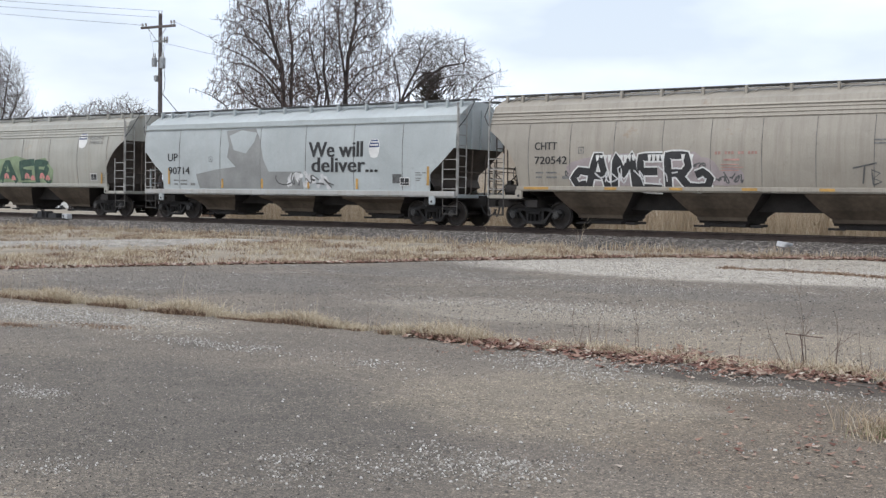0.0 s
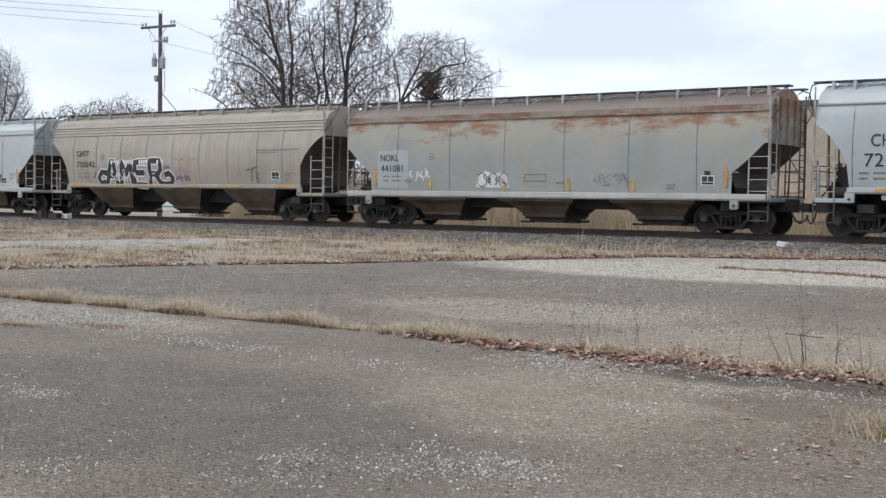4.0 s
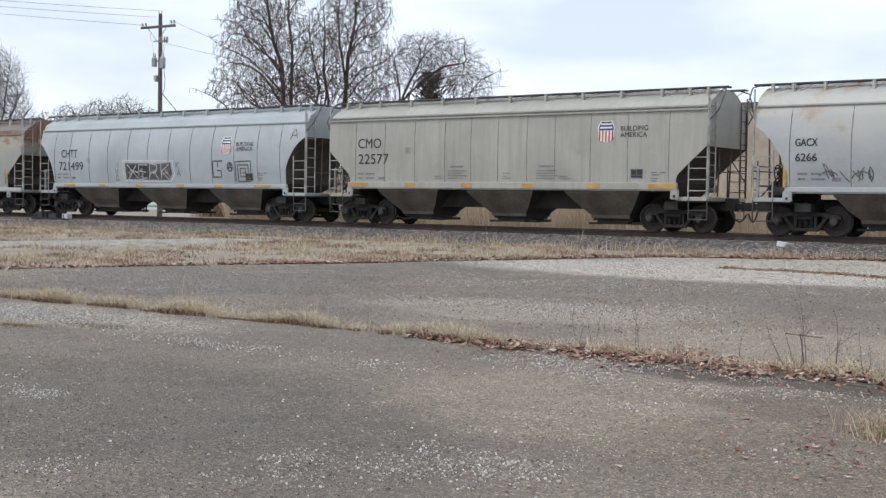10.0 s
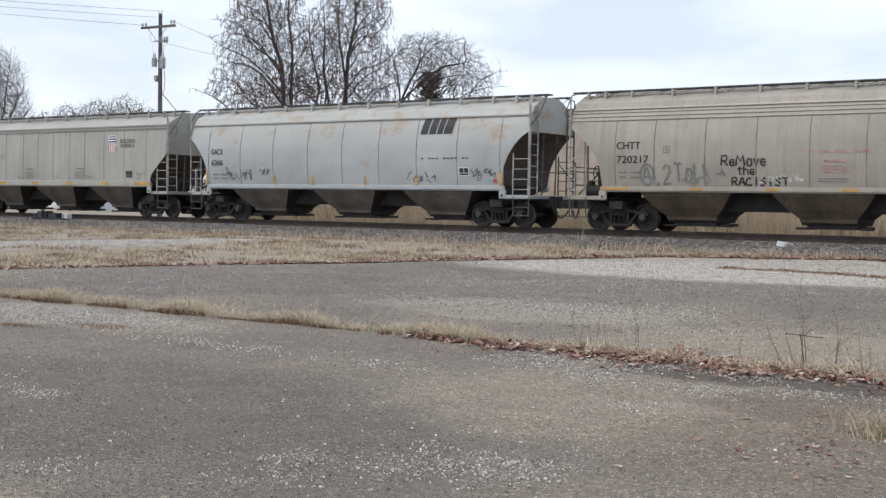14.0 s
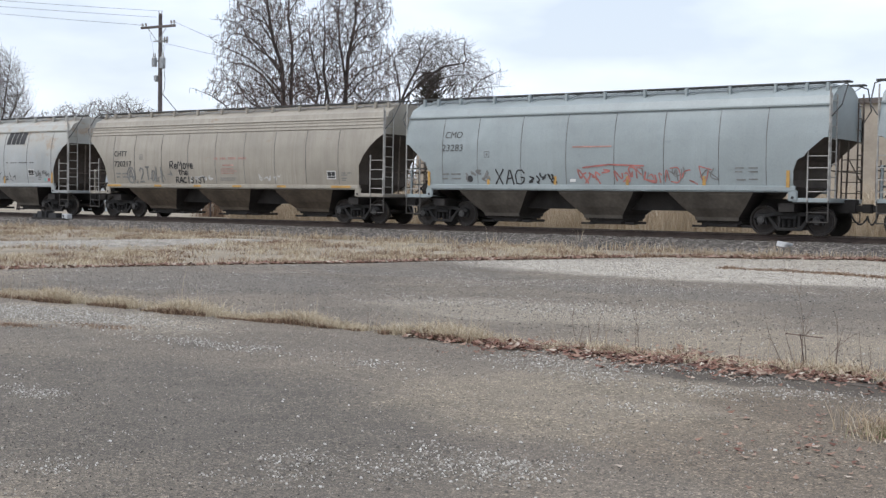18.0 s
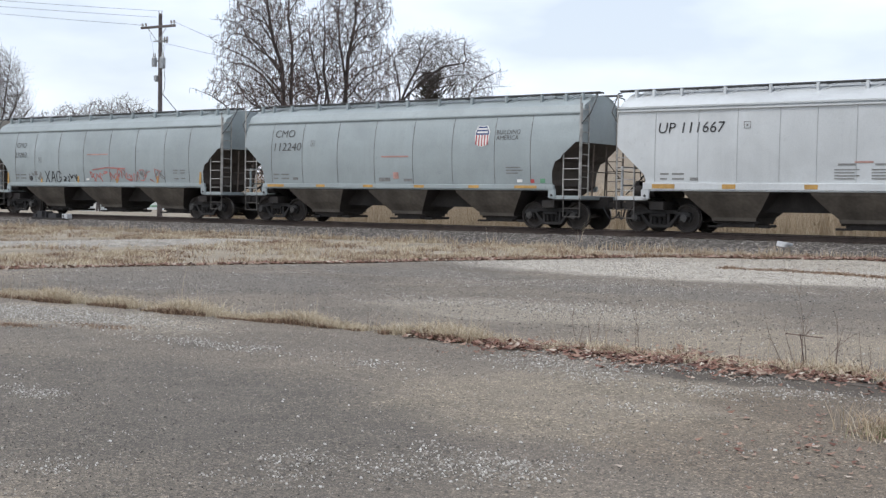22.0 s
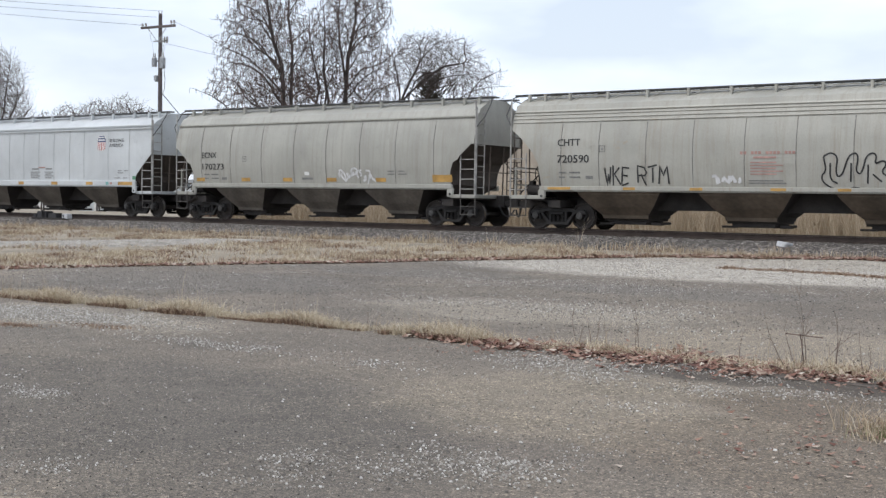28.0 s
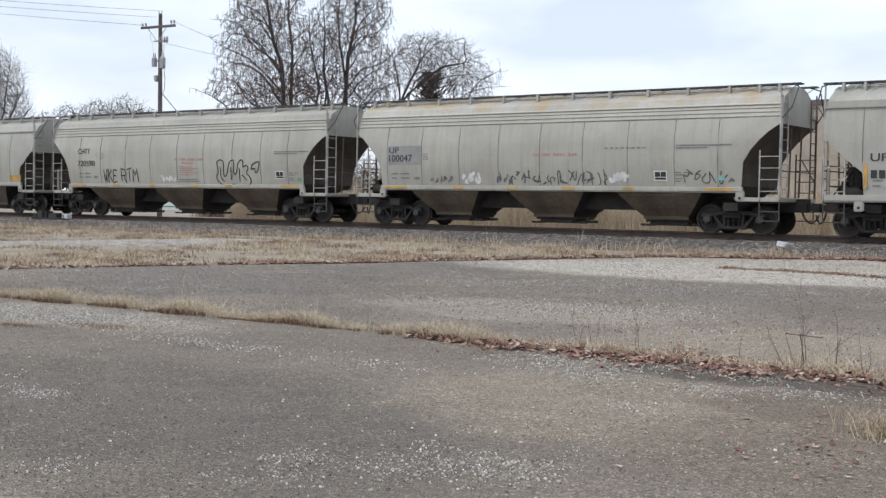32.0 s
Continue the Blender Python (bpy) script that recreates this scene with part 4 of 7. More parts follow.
M_REDSCRAWL = plain("thin_red_spray", (0.42, 0.16, 0.14), 0.7, 0.0, 0.4, 3.0)

# pale cream car with the green spray paint
emblem(cA, 5.28, 3.10, 0.66, 0.74, "pale")
side_text(cA, "BUILDING", 6.10, 3.50, 1.0, 0.15, M_FAINT)
side_text(cA, "AMERICA", 6.10, 3.29, 0.96, 0.15, M_FAINT)
side_patch(cA, [(-3.0, 1.55), (3.3, 1.5), (3.5, 2.1), (2.9, 2.7), (1.8, 2.55), (0.6, 2.8), (-1.0, 2.6), (-3.0, 2.7)], M_HAZEGREEN, 0.008, "spray_paint", "soft green spray haze")
for k, (gx_, gw) in enumerate(((-2.6, 1.5), (-0.9, 1.6), (0.9, 1.25), (2.1, 1.2))):
    spray(cA, hand("RAER"[k], gx_, 1.50, gw, 0.95, k, 0.04), 0.34, M_DARKGREEN, 0.013)
    spray(cA, [arc(gx_ + gw * 0.4, 1.7, 0.12, 0.2, 0, 180), arc(gx_ + gw * 0.75, 1.62, 0.09, 0.16, 0, 180)], 0.16, M_SALMON, 0.018)
data_marks(cA, -6.7, 1.7, 6.2, 1.62)

# pale blue-grey car with the slogan
side_text(cB, "UP", -6.95, 2.46, 0.61, 0.33, M_BLACK, 0.014)
side_text(cB, "90714", -6.91, 1.90, 1.32, 0.31, M_BLACK, 0.018)
side_text(cB, "We will", 1.32, 2.56, 2.76, 0.60, M_BLACK, 0.032)
side_text(cB, "deliver...", 1.48, 1.97, 3.34, 0.58, M_BLACK, 0.032)
emblem(cB, 4.37, 2.50, 0.58, 0.74, "pale")
side_patch(cB, [(-5.0, 1.3), (1.0, 1.3), (0.9, 2.0), (-0.9, 2.0), (-1.2, 2.5), (-1.4, 3.3), (-1.7, 3.78), (-3.4, 3.72), (-3.2, 3.1), (-3.3, 2.6), (-2.8, 2.2), (-3.9, 2.1), (-5.2, 1.9)], M_PATCHGREY, 0.007, "painted_patch", "patch of grey overpaint")
side_patch(cB, [(-2.9, 2.9), (-2.2, 2.75), (-1.75, 3.2), (-1.6, 3.6), (-2.5, 3.72), (-3.2, 3.5)], P_BRIGHTBLUE, 0.009, "painted_patch")
spray(cB, scrawl(-0.1, 1.32, 2.5, 0.72, 7, 3), 0.16, M_PALETAG, 0.012)
spray(cB, [arc(0.0, 1.75, 0.5, 0.28, 160, 330)] + scrawl(0.4, 1.35, 2.1, 0.6, 6, 4), 0.05, M_GREYTAG, 0.016)
data_marks(cB, -6.6, 1.45, 5.9, 1.45)
side_patch(cB, rect(5.55, 1.55, 0.42, 0.34), M_GREYTAG, 0.009, "stencil_panel")

# beige car with the big black and white piece
side_text(cC, "CHTT", -6.62, 2.72, 0.88, 0.26, M_BLACK, 0.016)
side_text(cC, "720542", -6.62, 2.23, 1.28, 0.26, M_BLACK, 0.016)
for hx, hz, hw, hh in ((-3.0, 1.95, 2.3, 0.62), (-0.7, 1.95, 0.9, 0.55), (0.45, 1.75, 0.6, 0.3), (-4.7, 1.9, 0.7, 0.5)):
    side_patch(cC, [(px + 0.16 * noise.noise((px * 3, pz * 3, hx)), max(1.5, pz + 0.16 * noise.noise((px * 3, pz * 3, hz + 5)))) for px, pz in arc(hx, hz, hw, hh, 0, 345, 23)], M_MAUVE, 0.006 + 0.0008 * hw, "spray_paint", "faint mauve spray haze")
block = hand("AMER", -4.62, 1.42, 3.95, 1.04, 5, 0.03)
curls = [[(-4.45, 1.95), (-4.85, 2.0), (-5.1, 1.75), (-4.95, 1.5), (-4.6, 1.55)], [(-0.85, 1.48), (-0.5, 1.45), (-0.2, 1.5), (-0.1, 1.75), (-0.35, 1.95), (-0.6, 1.85)]]
spray(cC, block + curls, 0.36, M_WHITE, 0.012, label="white outlined spray-paint letters")
spray(cC, block + curls, 0.25, M_BLACK, 0.018)
rc = random.Random(3)
for k in range(26):
    # white drips and caps on the tops of the letters
    if k % 7 in (0, 6) or rc.random() < 0.35:
        continue
    cx = -4.5 + 0.148 * k
    side_patch(cC, [(cx, 2.52), (cx + 0.14, 2.52), (cx + 0.10, 2.44 - 0.22 * rc.random()), (cx + 0.03, 2.42 - 0.2 * rc.random())], M_WHITE, 0.025, "spray_paint")
spray(cC, scrawl(-4.3, 1.5, 3.4, 0.7, 7, 9), 0.045, M_PALETAG, 0.024)
spray(cC, scrawl(0.05, 1.55, 0.95, 0.4, 6, 12) + scrawl(-0.9, 2.0, 0.6, 0.25, 3, 2) + scrawl(-5.4, 1.75, 0.6, 0.35, 3, 8), 0.045, M_GREYTAG)
side_bars(cC, [(0.05 + 0.11 * i, 2.50, 0.08, 0.09) for i in range(13) if i not in (2, 6, 9)], M_PINK)
notice(cC, 0.25, 1.98, M_PINK, 3, 0.75)
side_bars(cC, [(5.0, 2.86, 1.9, 0.045), (5.0, 2.76, 1.1, 0.045), (6.95, 2.88, 0.4, 0.045)], M_FAINT)
spray(cC, [[(4.4, 2.05), (5.1, 2.2)], [(4.75, 2.15), (4.7, 1.6)], [(5.0, 1.55), (4.95, 2.0), (5.2, 1.9), (5.0, 1.75), (5.25, 1.65), (5.0, 1.55)]], 0.045, M_GREYTAG)
data_marks(cC, -6.6, 1.75, 5.82, 1.68)
side_patch(cC, rect(6.12, 1.56, 0.2, 0.16), M_TEAL, 0.016, "tag")

# rust-spotted grey car
side_patch(cD, [(-6.95, 1.38), (-5.52, 1.36), (-5.48, 2.78), (-6.0, 2.80), (-6.93, 2.76)], plain("renumber_patch", (0.36, 0.385, 0.39), 0.6, 0.0, 0.08, 2.0), 0.008, "painted_patch", "pale grey patch behind the number")
side_text(cD, "NOKL", -6.81, 2.37, 0.86, 0.26, M_BLACK, 0.016)
side_text(cD, "441081", -6.79, 1.98, 1.04, 0.25, M_BLACK, 0.016)
side_patch(cD, [(-2.4, 1.42), (-1.0, 1.40), (-0.98, 1.75), (-1.2, 1.98), (-1.6, 1.9), (-2.0, 2.0), (-2.4, 1.8)], M_PALETAG, 0.010, "spray_paint", "pale bubble tag with grey outlines")
spray(cD, [arc(-2.15, 1.68, 0.22, 0.24, 0, 360, 14), arc(-1.68, 1.7, 0.2, 0.22, -60, 250, 12), arc(-1.22, 1.68, 0.2, 0.26, 0, 360, 14)] + scrawl(-2.3, 1.5, 1.2, 0.35, 3, 5), 0.035, M_GREYTAG, 0.016)
spray(cD, scrawl(-5.4, 1.62, 1.0, 0.5, 5, 6), 0.06, M_PALETAG)
side_bars(cD, [(-0.36, 1.63, 0.88, 0.02), (-0.36, 1.86, 0.88, 0.02), (-0.36, 1.63, 0.02, 0.24), (0.51, 1.63, 0.02, 0.24)], M_GREYTAG, name="stencil")
data_marks(cD, -6.7, 1.62, 6.28, 1.52)
side_patch(cD, rect(6.4, 1.84, 0.2, 0.14), M_BLACK, 0.012, "stencil_panel")
spray(cD, scrawl(2.2, 1.5, 1.7, 0.45, 6, 19), 0.025, M_FAINT)
side_bars(cD, [(0.9, 1.55, 0.3, 0.06), (5.1, 1.5, 0.3, 0.05), (5.1, 1.4, 0.25, 0.05)], M_FAINT)

# pale grey car with the dark outlined panel
side_text(cE, "CHTT", -6.86, 2.68, 1.18, 0.37, M_BLACK)
side_text(cE, "721499", -7.04, 2.09, 1.78, 0.39, M_BLACK)
emblem(cE, 3.84, 2.72, 0.66, 0.76)
side_text(cE, "BUILDING", 4.74, 3.06, 1.0, 0.17, M_BLACK)
side_text(cE, "AMERICA", 4.74, 2.85, 0.96, 0.17, M_BLACK)
side_patch(cE, [(-2.25, 1.68), (0.55, 1.65), (0.8, 1.9), (0.72, 2.4), (-0.1, 2.36), (-2.3, 2.4)], M_GREYTAG, 0.009, "spray_paint", "dark spray-painted panel with pale letter outlines")
side_patch(cE, [(-2.15, 1.78), (-0.65, 1.78), (-0.65, 2.3), (-2.15, 2.3)], M_BLACK, 0.012, "spray_paint")
spray(cE, hand("XERK", -2.15, 1.70, 2.85, 0.64, 4, 0.09), 0.05, M_FAINT2, 0.017)
spray(cE, scrawl(-2.1, 1.75, 2.7, 0.5, 8, 71), 0.03, M_FAINT2, 0.016)
spray(cE, [[(-2.4, 1.6), (0.7, 1.58), (0.95, 1.9), (0.85, 2.48), (-2.45, 2.5), (-2.4, 1.6)]], 0.05, M_PALETAG, 0.015)
spray(cE, hand("N", -2.95, 2.2, 0.22, 0.24, 1) + hand("V", -3.0, 1.9, 0.22, 0.22, 2) + hand("G", -2.98, 1.6, 0.24, 0.24, 3) + hand("K", 1.05, 2.15, 0.26, 0.28, 1) + hand("A", 1.1, 1.83, 0.24, 0.24, 2) + hand("Z", 1.1, 1.55, 0.24, 0.2, 3), 0.03, M_GREYTAG)
spray(cE, [[(3.95, 2.45), (3.35, 2.45), (3.35, 1.78), (3.85, 1.78), (3.85, 2.05), (3.6, 2.05)], [(3.65, 2.45), (3.65, 2.2)]], 0.055, M_GREYTAG)
spray(cE, [arc(4.38, 2.2, 0.15, 0.18, 0, 360, 16)] + hand("A", 4.26, 2.08, 0.26, 0.26, 1), 0.04, M_BLACK)
spray(cE, [[(4.7, 1.6), (4.7, 2.42), (5.6, 2.44), (5.6, 1.6), (4.85, 1.6), (4.85, 2.28), (5.45, 2.28), (5.45, 1.8), (5.0, 1.8), (5.0, 2.14), (5.3, 2.14), (5.3, 1.95), (5.12, 1.95)]], 0.05, M_GREYTAG)
data_marks(cE, -7.2, 1.72, 5.25, 1.62, None, 0.5)
spray(cE, hand("A", 7.75, 3.3, 0.5, 0.4, 3), 0.03, M_GREYTAG)

# stone-grey car
side_text(cF, "CMO", -6.47, 2.88, 1.13, 0.37, M_BLACK)
side_text(cF, "22577", -6.45, 2.28, 1.48, 0.38, M_BLACK)
emblem(cF, 3.98, 2.93, 0.67, 0.74)
side_text(cF, "BUILDING", 4.86, 3.31, 1.0, 0.17, M_BLACK)
side_text(cF, "AMERICA", 4.85, 3.10, 0.98, 0.17, M_BLACK)
data_marks(cF, -6.5, 1.72, 5.25, 1.74, None, 0.5)
notice(cF, -2.2, 1.72, M_FAINT, 4, 0.85)
notice(cF, 1.6, 1.72, M_FAINT, 4, 0.85)
side_bars(cF, [(-2.8, 1.72, 0.4, 0.03), (-2.8, 1.80, 0.3, 0.03), (2.5, 1.72, 0.5, 0.03), (2.5, 1.80, 0.35, 0.03), (0.2, 1.72, 0.34, 0.03), (0.2, 1.80, 0.2, 0.03), (0.2, 1.9, 0.3, 0.03)], M_FAINT)

# stained white car: its maker's mark as plain slabs
for sx, sw in ((3.82, 0.36), (4.21, 0.33), (4.57, 0.28), (4.88, 0.42)):
    side_patch(cG, [(sx, 3.36), (sx + sw * 0.92, 3.36), (sx + sw * 0.92 + 0.12, 3.94), (sx + 0.12, 3.94)], M_BLACK, 0.012, "maker_mark", "dark slanted maker's mark")
side_text(cG, "GACX", -7.22, 2.72, 0.68, 0.23, M_BLACK, 0.018)
side_text(cG, "6266", -7.21, 2.26, 0.66, 0.24, M_BLACK, 0.018)
data_marks(cG, -7.15, 1.70, 5.62, 1.82)
side_bars(cG, [(3.9 + 0.17 * i, 2.44, 0.12, 0.055) for i in range(13) if i not in (1, 5, 10)], M_GREYTAG)
spray(cG, scrawl(-6.4, 1.6, 2.6, 0.6, 9, 41) + [arc(-5.2, 1.7, 0.3, 0.25, 10, 170), arc(-6.2, 1.75, 0.3, 0.2, 20, 160)], 0.03, M_GREYTAG)
spray(cG, scrawl(3.3, 1.55, 1.3, 0.5, 6, 42) + scrawl(6.1, 1.75, 1.1, 0.4, 7, 43) + scrawl(-3.6, 1.3, 0.9, 0.18, 6, 45), 0.035, M_GREYTAG)
side_patch(cG, rect(7.1, 1.58, 0.17, 0.14), M_RED, 0.012, "tag")
side_patch(cG, rect(6.85, 1.58, 0.15, 0.14), M_TEAL, 0.012, "tag")

# beige car with the scrawled words
side_text(cH, "CHTT", -6.88, 2.70, 0.86, 0.24, M_BLACK, 0.016)
side_text(cH, "720217", -6.87, 2.24, 1.16, 0.25, M_BLACK, 0.016)
spray(cH, hand("R", -3.2, 2.14, 0.26, 0.32, 1) + hand("e", -2.93, 2.14, 0.22, 0.2, 2) + hand("M", -2.72, 2.14, 0.36, 0.32, 3) + hand("ove", -2.36, 2.14, 0.66, 0.22, 4, 0.04), 0.058, M_BLACK)
spray(cH, hand("the", -2.68, 1.86, 0.62, 0.18, 5, 0.04), 0.05, M_BLACK)
spray(cH, hand("RACISIST", -2.86, 1.52, 1.86, 0.25, 6, 0.06), 0.058, M_BLACK)
spray(cH, [arc(-5.78, 1.86, 0.24, 0.34, 0, 360, 16)] + hand("A", -5.98, 1.62, 0.38, 0.48, 1) + [[(-5.35, 1.62), (-5.42, 1.48)]] + hand("2", -5.22, 1.58, 0.34, 0.6, 3) + hand("T", -4.84, 1.62, 0.36, 0.62, 4) + hand("all", -4.46, 1.6, 0.95, 0.42, 5), 0.075, M_FAINT)
spray(cH, scrawl(-4.6, 1.6, 1.5, 0.5, 5, 77), 0.04, M_FAINT)
side_bars(cH, [(-0.42 + 0.12 * i, 2.51, 0.09, 0.09) for i in range(16) if i not in (2, 6, 11)], M_PINK)
notice(cH, -0.02, 1.92, M_PINK, 3, 0.95)
side_bars(cH, [(-0.1, 1.72, 0.95, 0.03), (-0.1, 1.64, 0.9, 0.03)], M_FAINT)
spray(cH, scrawl(2.2, 1.6, 1.3, 0.3, 6, 78) + scrawl(-1.9, 1.6, 1.4, 0.25, 6, 79), 0.03, M_PALETAG)
data_marks(cH, -6.8, 1.75, 5.9, 1.7)

# grey-blue car with the red and black scrawl
side_text(cI, "CMO", -6.19, 3.19, 0.76, 0.24, M_GREYTAG, slant=0.14)
side_text(cI, "23283", -6.31, 2.72, 0.93, 0.24, M_GREYTAG, slant=0.14)
spray(cI, scrawl(-5.25, 1.55, 1.2, 0.5, 5, 81), 0.07, M_FAINT)
spray(cI, hand("XAG", -4.0, 1.52, 1.3, 0.52, 5) + scrawl(-2.6, 1.55, 1.2, 0.45, 5, 83), 0.055, M_BLACK)
side_patch(cI, arc(-5.05, 1.72, 0.12, 0.12, 0, 350, 12), M_BLACK, 0.014, "spray_paint")
spray(cI, scrawl(-0.55, 1.55, 2.9, 0.62, 9, 84) + [[(-0.4, 2.1), (0.6, 2.2), (1.9, 2.15)]], 0.055, M_REDSCRAWL)
spray(cI, scrawl(1.5, 1.6, 3.0, 0.55, 8, 87), 0.04, M_FAINT)
spray(cI, scrawl(1.6, 1.55, 2.6, 0.6, 8, 85), 0.035, M_REDSCRAWL)
spray(cI, scrawl(-3.4, 1.38, 2.0, 0.12, 9, 86), 0.03, M_GREYTAG)
side_patch(cI, rect(-0.9, 1.62, 0.22, 0.1), M_WHITE, 0.012, "tag")
side_bars(cI, [(-0.8, 2.78, 1.5, 0.05)], M_PINK)
side_bars(cI, [(5.05, 2.05, 0.3, 0.04), (5.05, 1.93, 0.25, 0.04), (5.5, 2.05, 0.3, 0.04), (5.5, 1.93, 0.3, 0.04), (5.1, 1.68, 0.3, 0.05), (5.5, 1.7, 0.3, 0.04)], M_FAINT)
data_marks(cI, -6.3, 1.7)

# grey-blue car with the striped shield
side_text(cJ, "CMO", -6.25, 3.37, 1.06, 0.30, M_GREYTAG, slant=0.14)
side_text(cJ, "112240", -6.24, 2.83, 1.45, 0.32, M_GREYTAG, slant=0.14)
emblem(cJ, 3.62, 2.86, 0.67, 0.77)
side_text(cJ, "BUILDING", 4.57, 3.29, 0.98, 0.16, M_GREYTAG)
side_text(cJ, "AMERICA", 4.57, 3.09, 0.94, 0.16, M_GREYTAG)
side_bars(cJ, [(-0.65, 2.52, 1.3, 0.06)], M_PINK)
side_bars(cJ, [(-0.1, 1.72, 0.26, 0.24), (-0.25, 1.82, 0.12, 0.018)], M_PINK)
side_bars(cJ, [(-0.8, 1.62, 0.55, 0.14), (0.4, 1.62, 0.4, 0.1), (5.0, 2.1, 0.6, 0.04), (5.0, 2.0, 0.7, 0.04), (5.0, 1.9, 0.5, 0.04)], M_FAINT)
side_patch(cJ, rect(5.45, 1.6, 0.22, 0.1), M_WHITE, 0.012, "tag")
side_patch(cJ, rect(6.0, 1.58, 0.16, 0.13), M_RED, 0.012, "tag")
side_patch(cJ, rect(6.4, 1.58, 0.2, 0.15), M_GREEN, 0.012, "tag")
data_marks(cJ, -6.3, 1.7)

# clean white car
side_text(cK, "UP 111667", -6.50, 3.20, 2.27, 0.34, M_BLACK, slant=0.14)
emblem(cK, 4.28, 2.96, 0.66, 0.74)
side_text(cK, "BUILDING", 5.16, 3.36, 1.0, 0.15, M_BLACK)
side_text(cK, "AMERICA", 5.16, 3.14, 0.96, 0.15, M_BLACK)
notice(cK, -0.7, 1.72, M_FAINT, 4, 0.75)
notice(cK, 0.4, 1.72, M_FAINT, 4, 0.65)
side_bars(cK, [(-0.1, 2.2, 0.55, 0.06)], M_PINK)
side_bars(cK, [(5.75, 2.05, 0.3, 0.03), (5.75, 1.95, 0.4, 0.03), (6.2, 2.05, 0.25, 0.03), (5.5, 1.72, 0.4, 0.03), (6.1, 1.72, 0.3, 0.03)], M_FAINT)
side_patch(cK, rect(6.75, 1.66, 0.22, 0.16), M_GREEN, 0.012, "tag")
side_bars(cK, [(5.0, 1.42, 0.2, 0.14)], M_TEAL, 0.10)
side_bars(cK, [(5.3, 1.44, 0.14, 0.1)], M_PINK, 0.10)
data_marks(cK, -6.4, 1.7)

# stone-grey car with the white tag
side_text(cL, "ECNX", -6.20, 2.58, 0.86, 0.24, M_BLACK, 0.018)
side_text(cL, "170273", -6.19, 2.09, 1.28, 0.25, M_BLACK, 0.016)
spray(cL, scrawl(1.35, 1.48, 1.9, 0.6, 9, 91) + [arc(2.25, 2.0, 0.16, 0.12, 0, 360)], 0.07, M_PALETAG, 0.012, label="white scrawled tag")
side_patch(cL, rect(-0.35, 1.85, 0.25, 0.14), M_WHITE, 0.012, "tag")
side_bars(cL, [(-0.5, 1.68, 0.6, 0.08), (3.9, 1.98, 0.3, 0.04), (4.4, 1.98, 0.3, 0.04), (3.9, 1.87, 0.3, 0.04), (4.4, 1.87, 0.4, 0.04)], M_FAINT)
for gx_ in (-6.35, -3.65, -1.29, 1.07, 3.55):
    side_patch(cL, rect(gx_ - 0.25, 1.60, 0.5, 0.15), M_YELLOW, 0.012, "reflective_strip")
side_patch(cL, rect(6.0, 1.60, 0.9, 0.26), M_YELLOW, 0.012, "reflective_strip")
data_marks(cL, -6.1, 1.7)

# cream car with the looping tag
side_text(cM, "CHTT", -6.68, 2.84, 0.87, 0.24, M_BLACK, 0.016)
side_text(cM, "720590", -6.69, 2.27, 1.23, 0.26, M_BLACK, 0.016)
spray(cM, hand("WKE", -4.88, 1.55, 0.95, 0.58, 7, 0.1) + hand("RTM", -3.65, 1.55, 1.15, 0.58, 8, 0.1), 0.055, M_BLACK)
bubble = [(2.55, 2.40), (2.76, 2.53), (2.99, 2.40), (2.92, 1.98), (2.97, 1.78), (3.12, 1.87), (3.23, 2.20), (3.33, 2.44), (3.54, 2.51), (3.59, 2.31), (3.51, 1.98), (3.64, 1.85), (3.75, 2.09), (3.82, 2.40), (4.01, 2.51), (4.13, 2.40),
          (4.06, 2.15), (4.32, 2.29), (4.42, 2.15), (4.24, 1.93), (4.48, 1.78), (4.53, 1.54), (4.27, 1.39), (4.01, 1.45), (3.75, 1.41), (3.49, 1.49), (3.18, 1.41), (2.86, 1.43), (2.55, 1.60), (2.47, 1.82), (2.64, 1.98), (2.55, 2.40)]
tail = [(4.56, 2.09), (4.63, 2.29), (4.89, 2.40), (5.05, 2.42), (5.0, 2.15), (4.86, 1.93), (4.76, 1.98), (4.82, 2.15), (4.56, 2.09)]
spray(cM, [soft_line(q) for q in (bubble, tail, [(2.76, 2.2), (2.74, 1.71), (2.97, 1.6)], [(3.38, 2.2), (3.36, 1.65)], [(3.88, 2.15), (3.86, 1.6)], [(4.01, 1.87), (4.27, 1.65)])], 0.05, M_BLACK, 0.013, label="looping black outline tag")
side_bars(cM, [(-0.09 + 0.12 * i, 2.49, 0.09, 0.09) for i in range(15) if i not in (2, 6, 11)], M_PINK)
notice(cM, 0.25, 1.86, M_PINK, 5, 1.05)
side_bars(cM, [(0.2, 1.66, 1.1, 0.035), (0.2, 1.58, 1.2, 0.035), (5.85, 2.78, 1.9, 0.045), (5.85, 2.70, 1.3, 0.045)], M_FAINT)
spray(cM, scrawl(-1.0, 1.55, 0.9, 0.35, 7, 95), 0.09, M_PALETAG, 0.011)
data_marks(cM, -6.65, 1.75, 5.93, 1.70)
side_patch(cM, rect(7.1, 1.6, 0.22, 0.14), M_GREEN, 0.012, "tag")

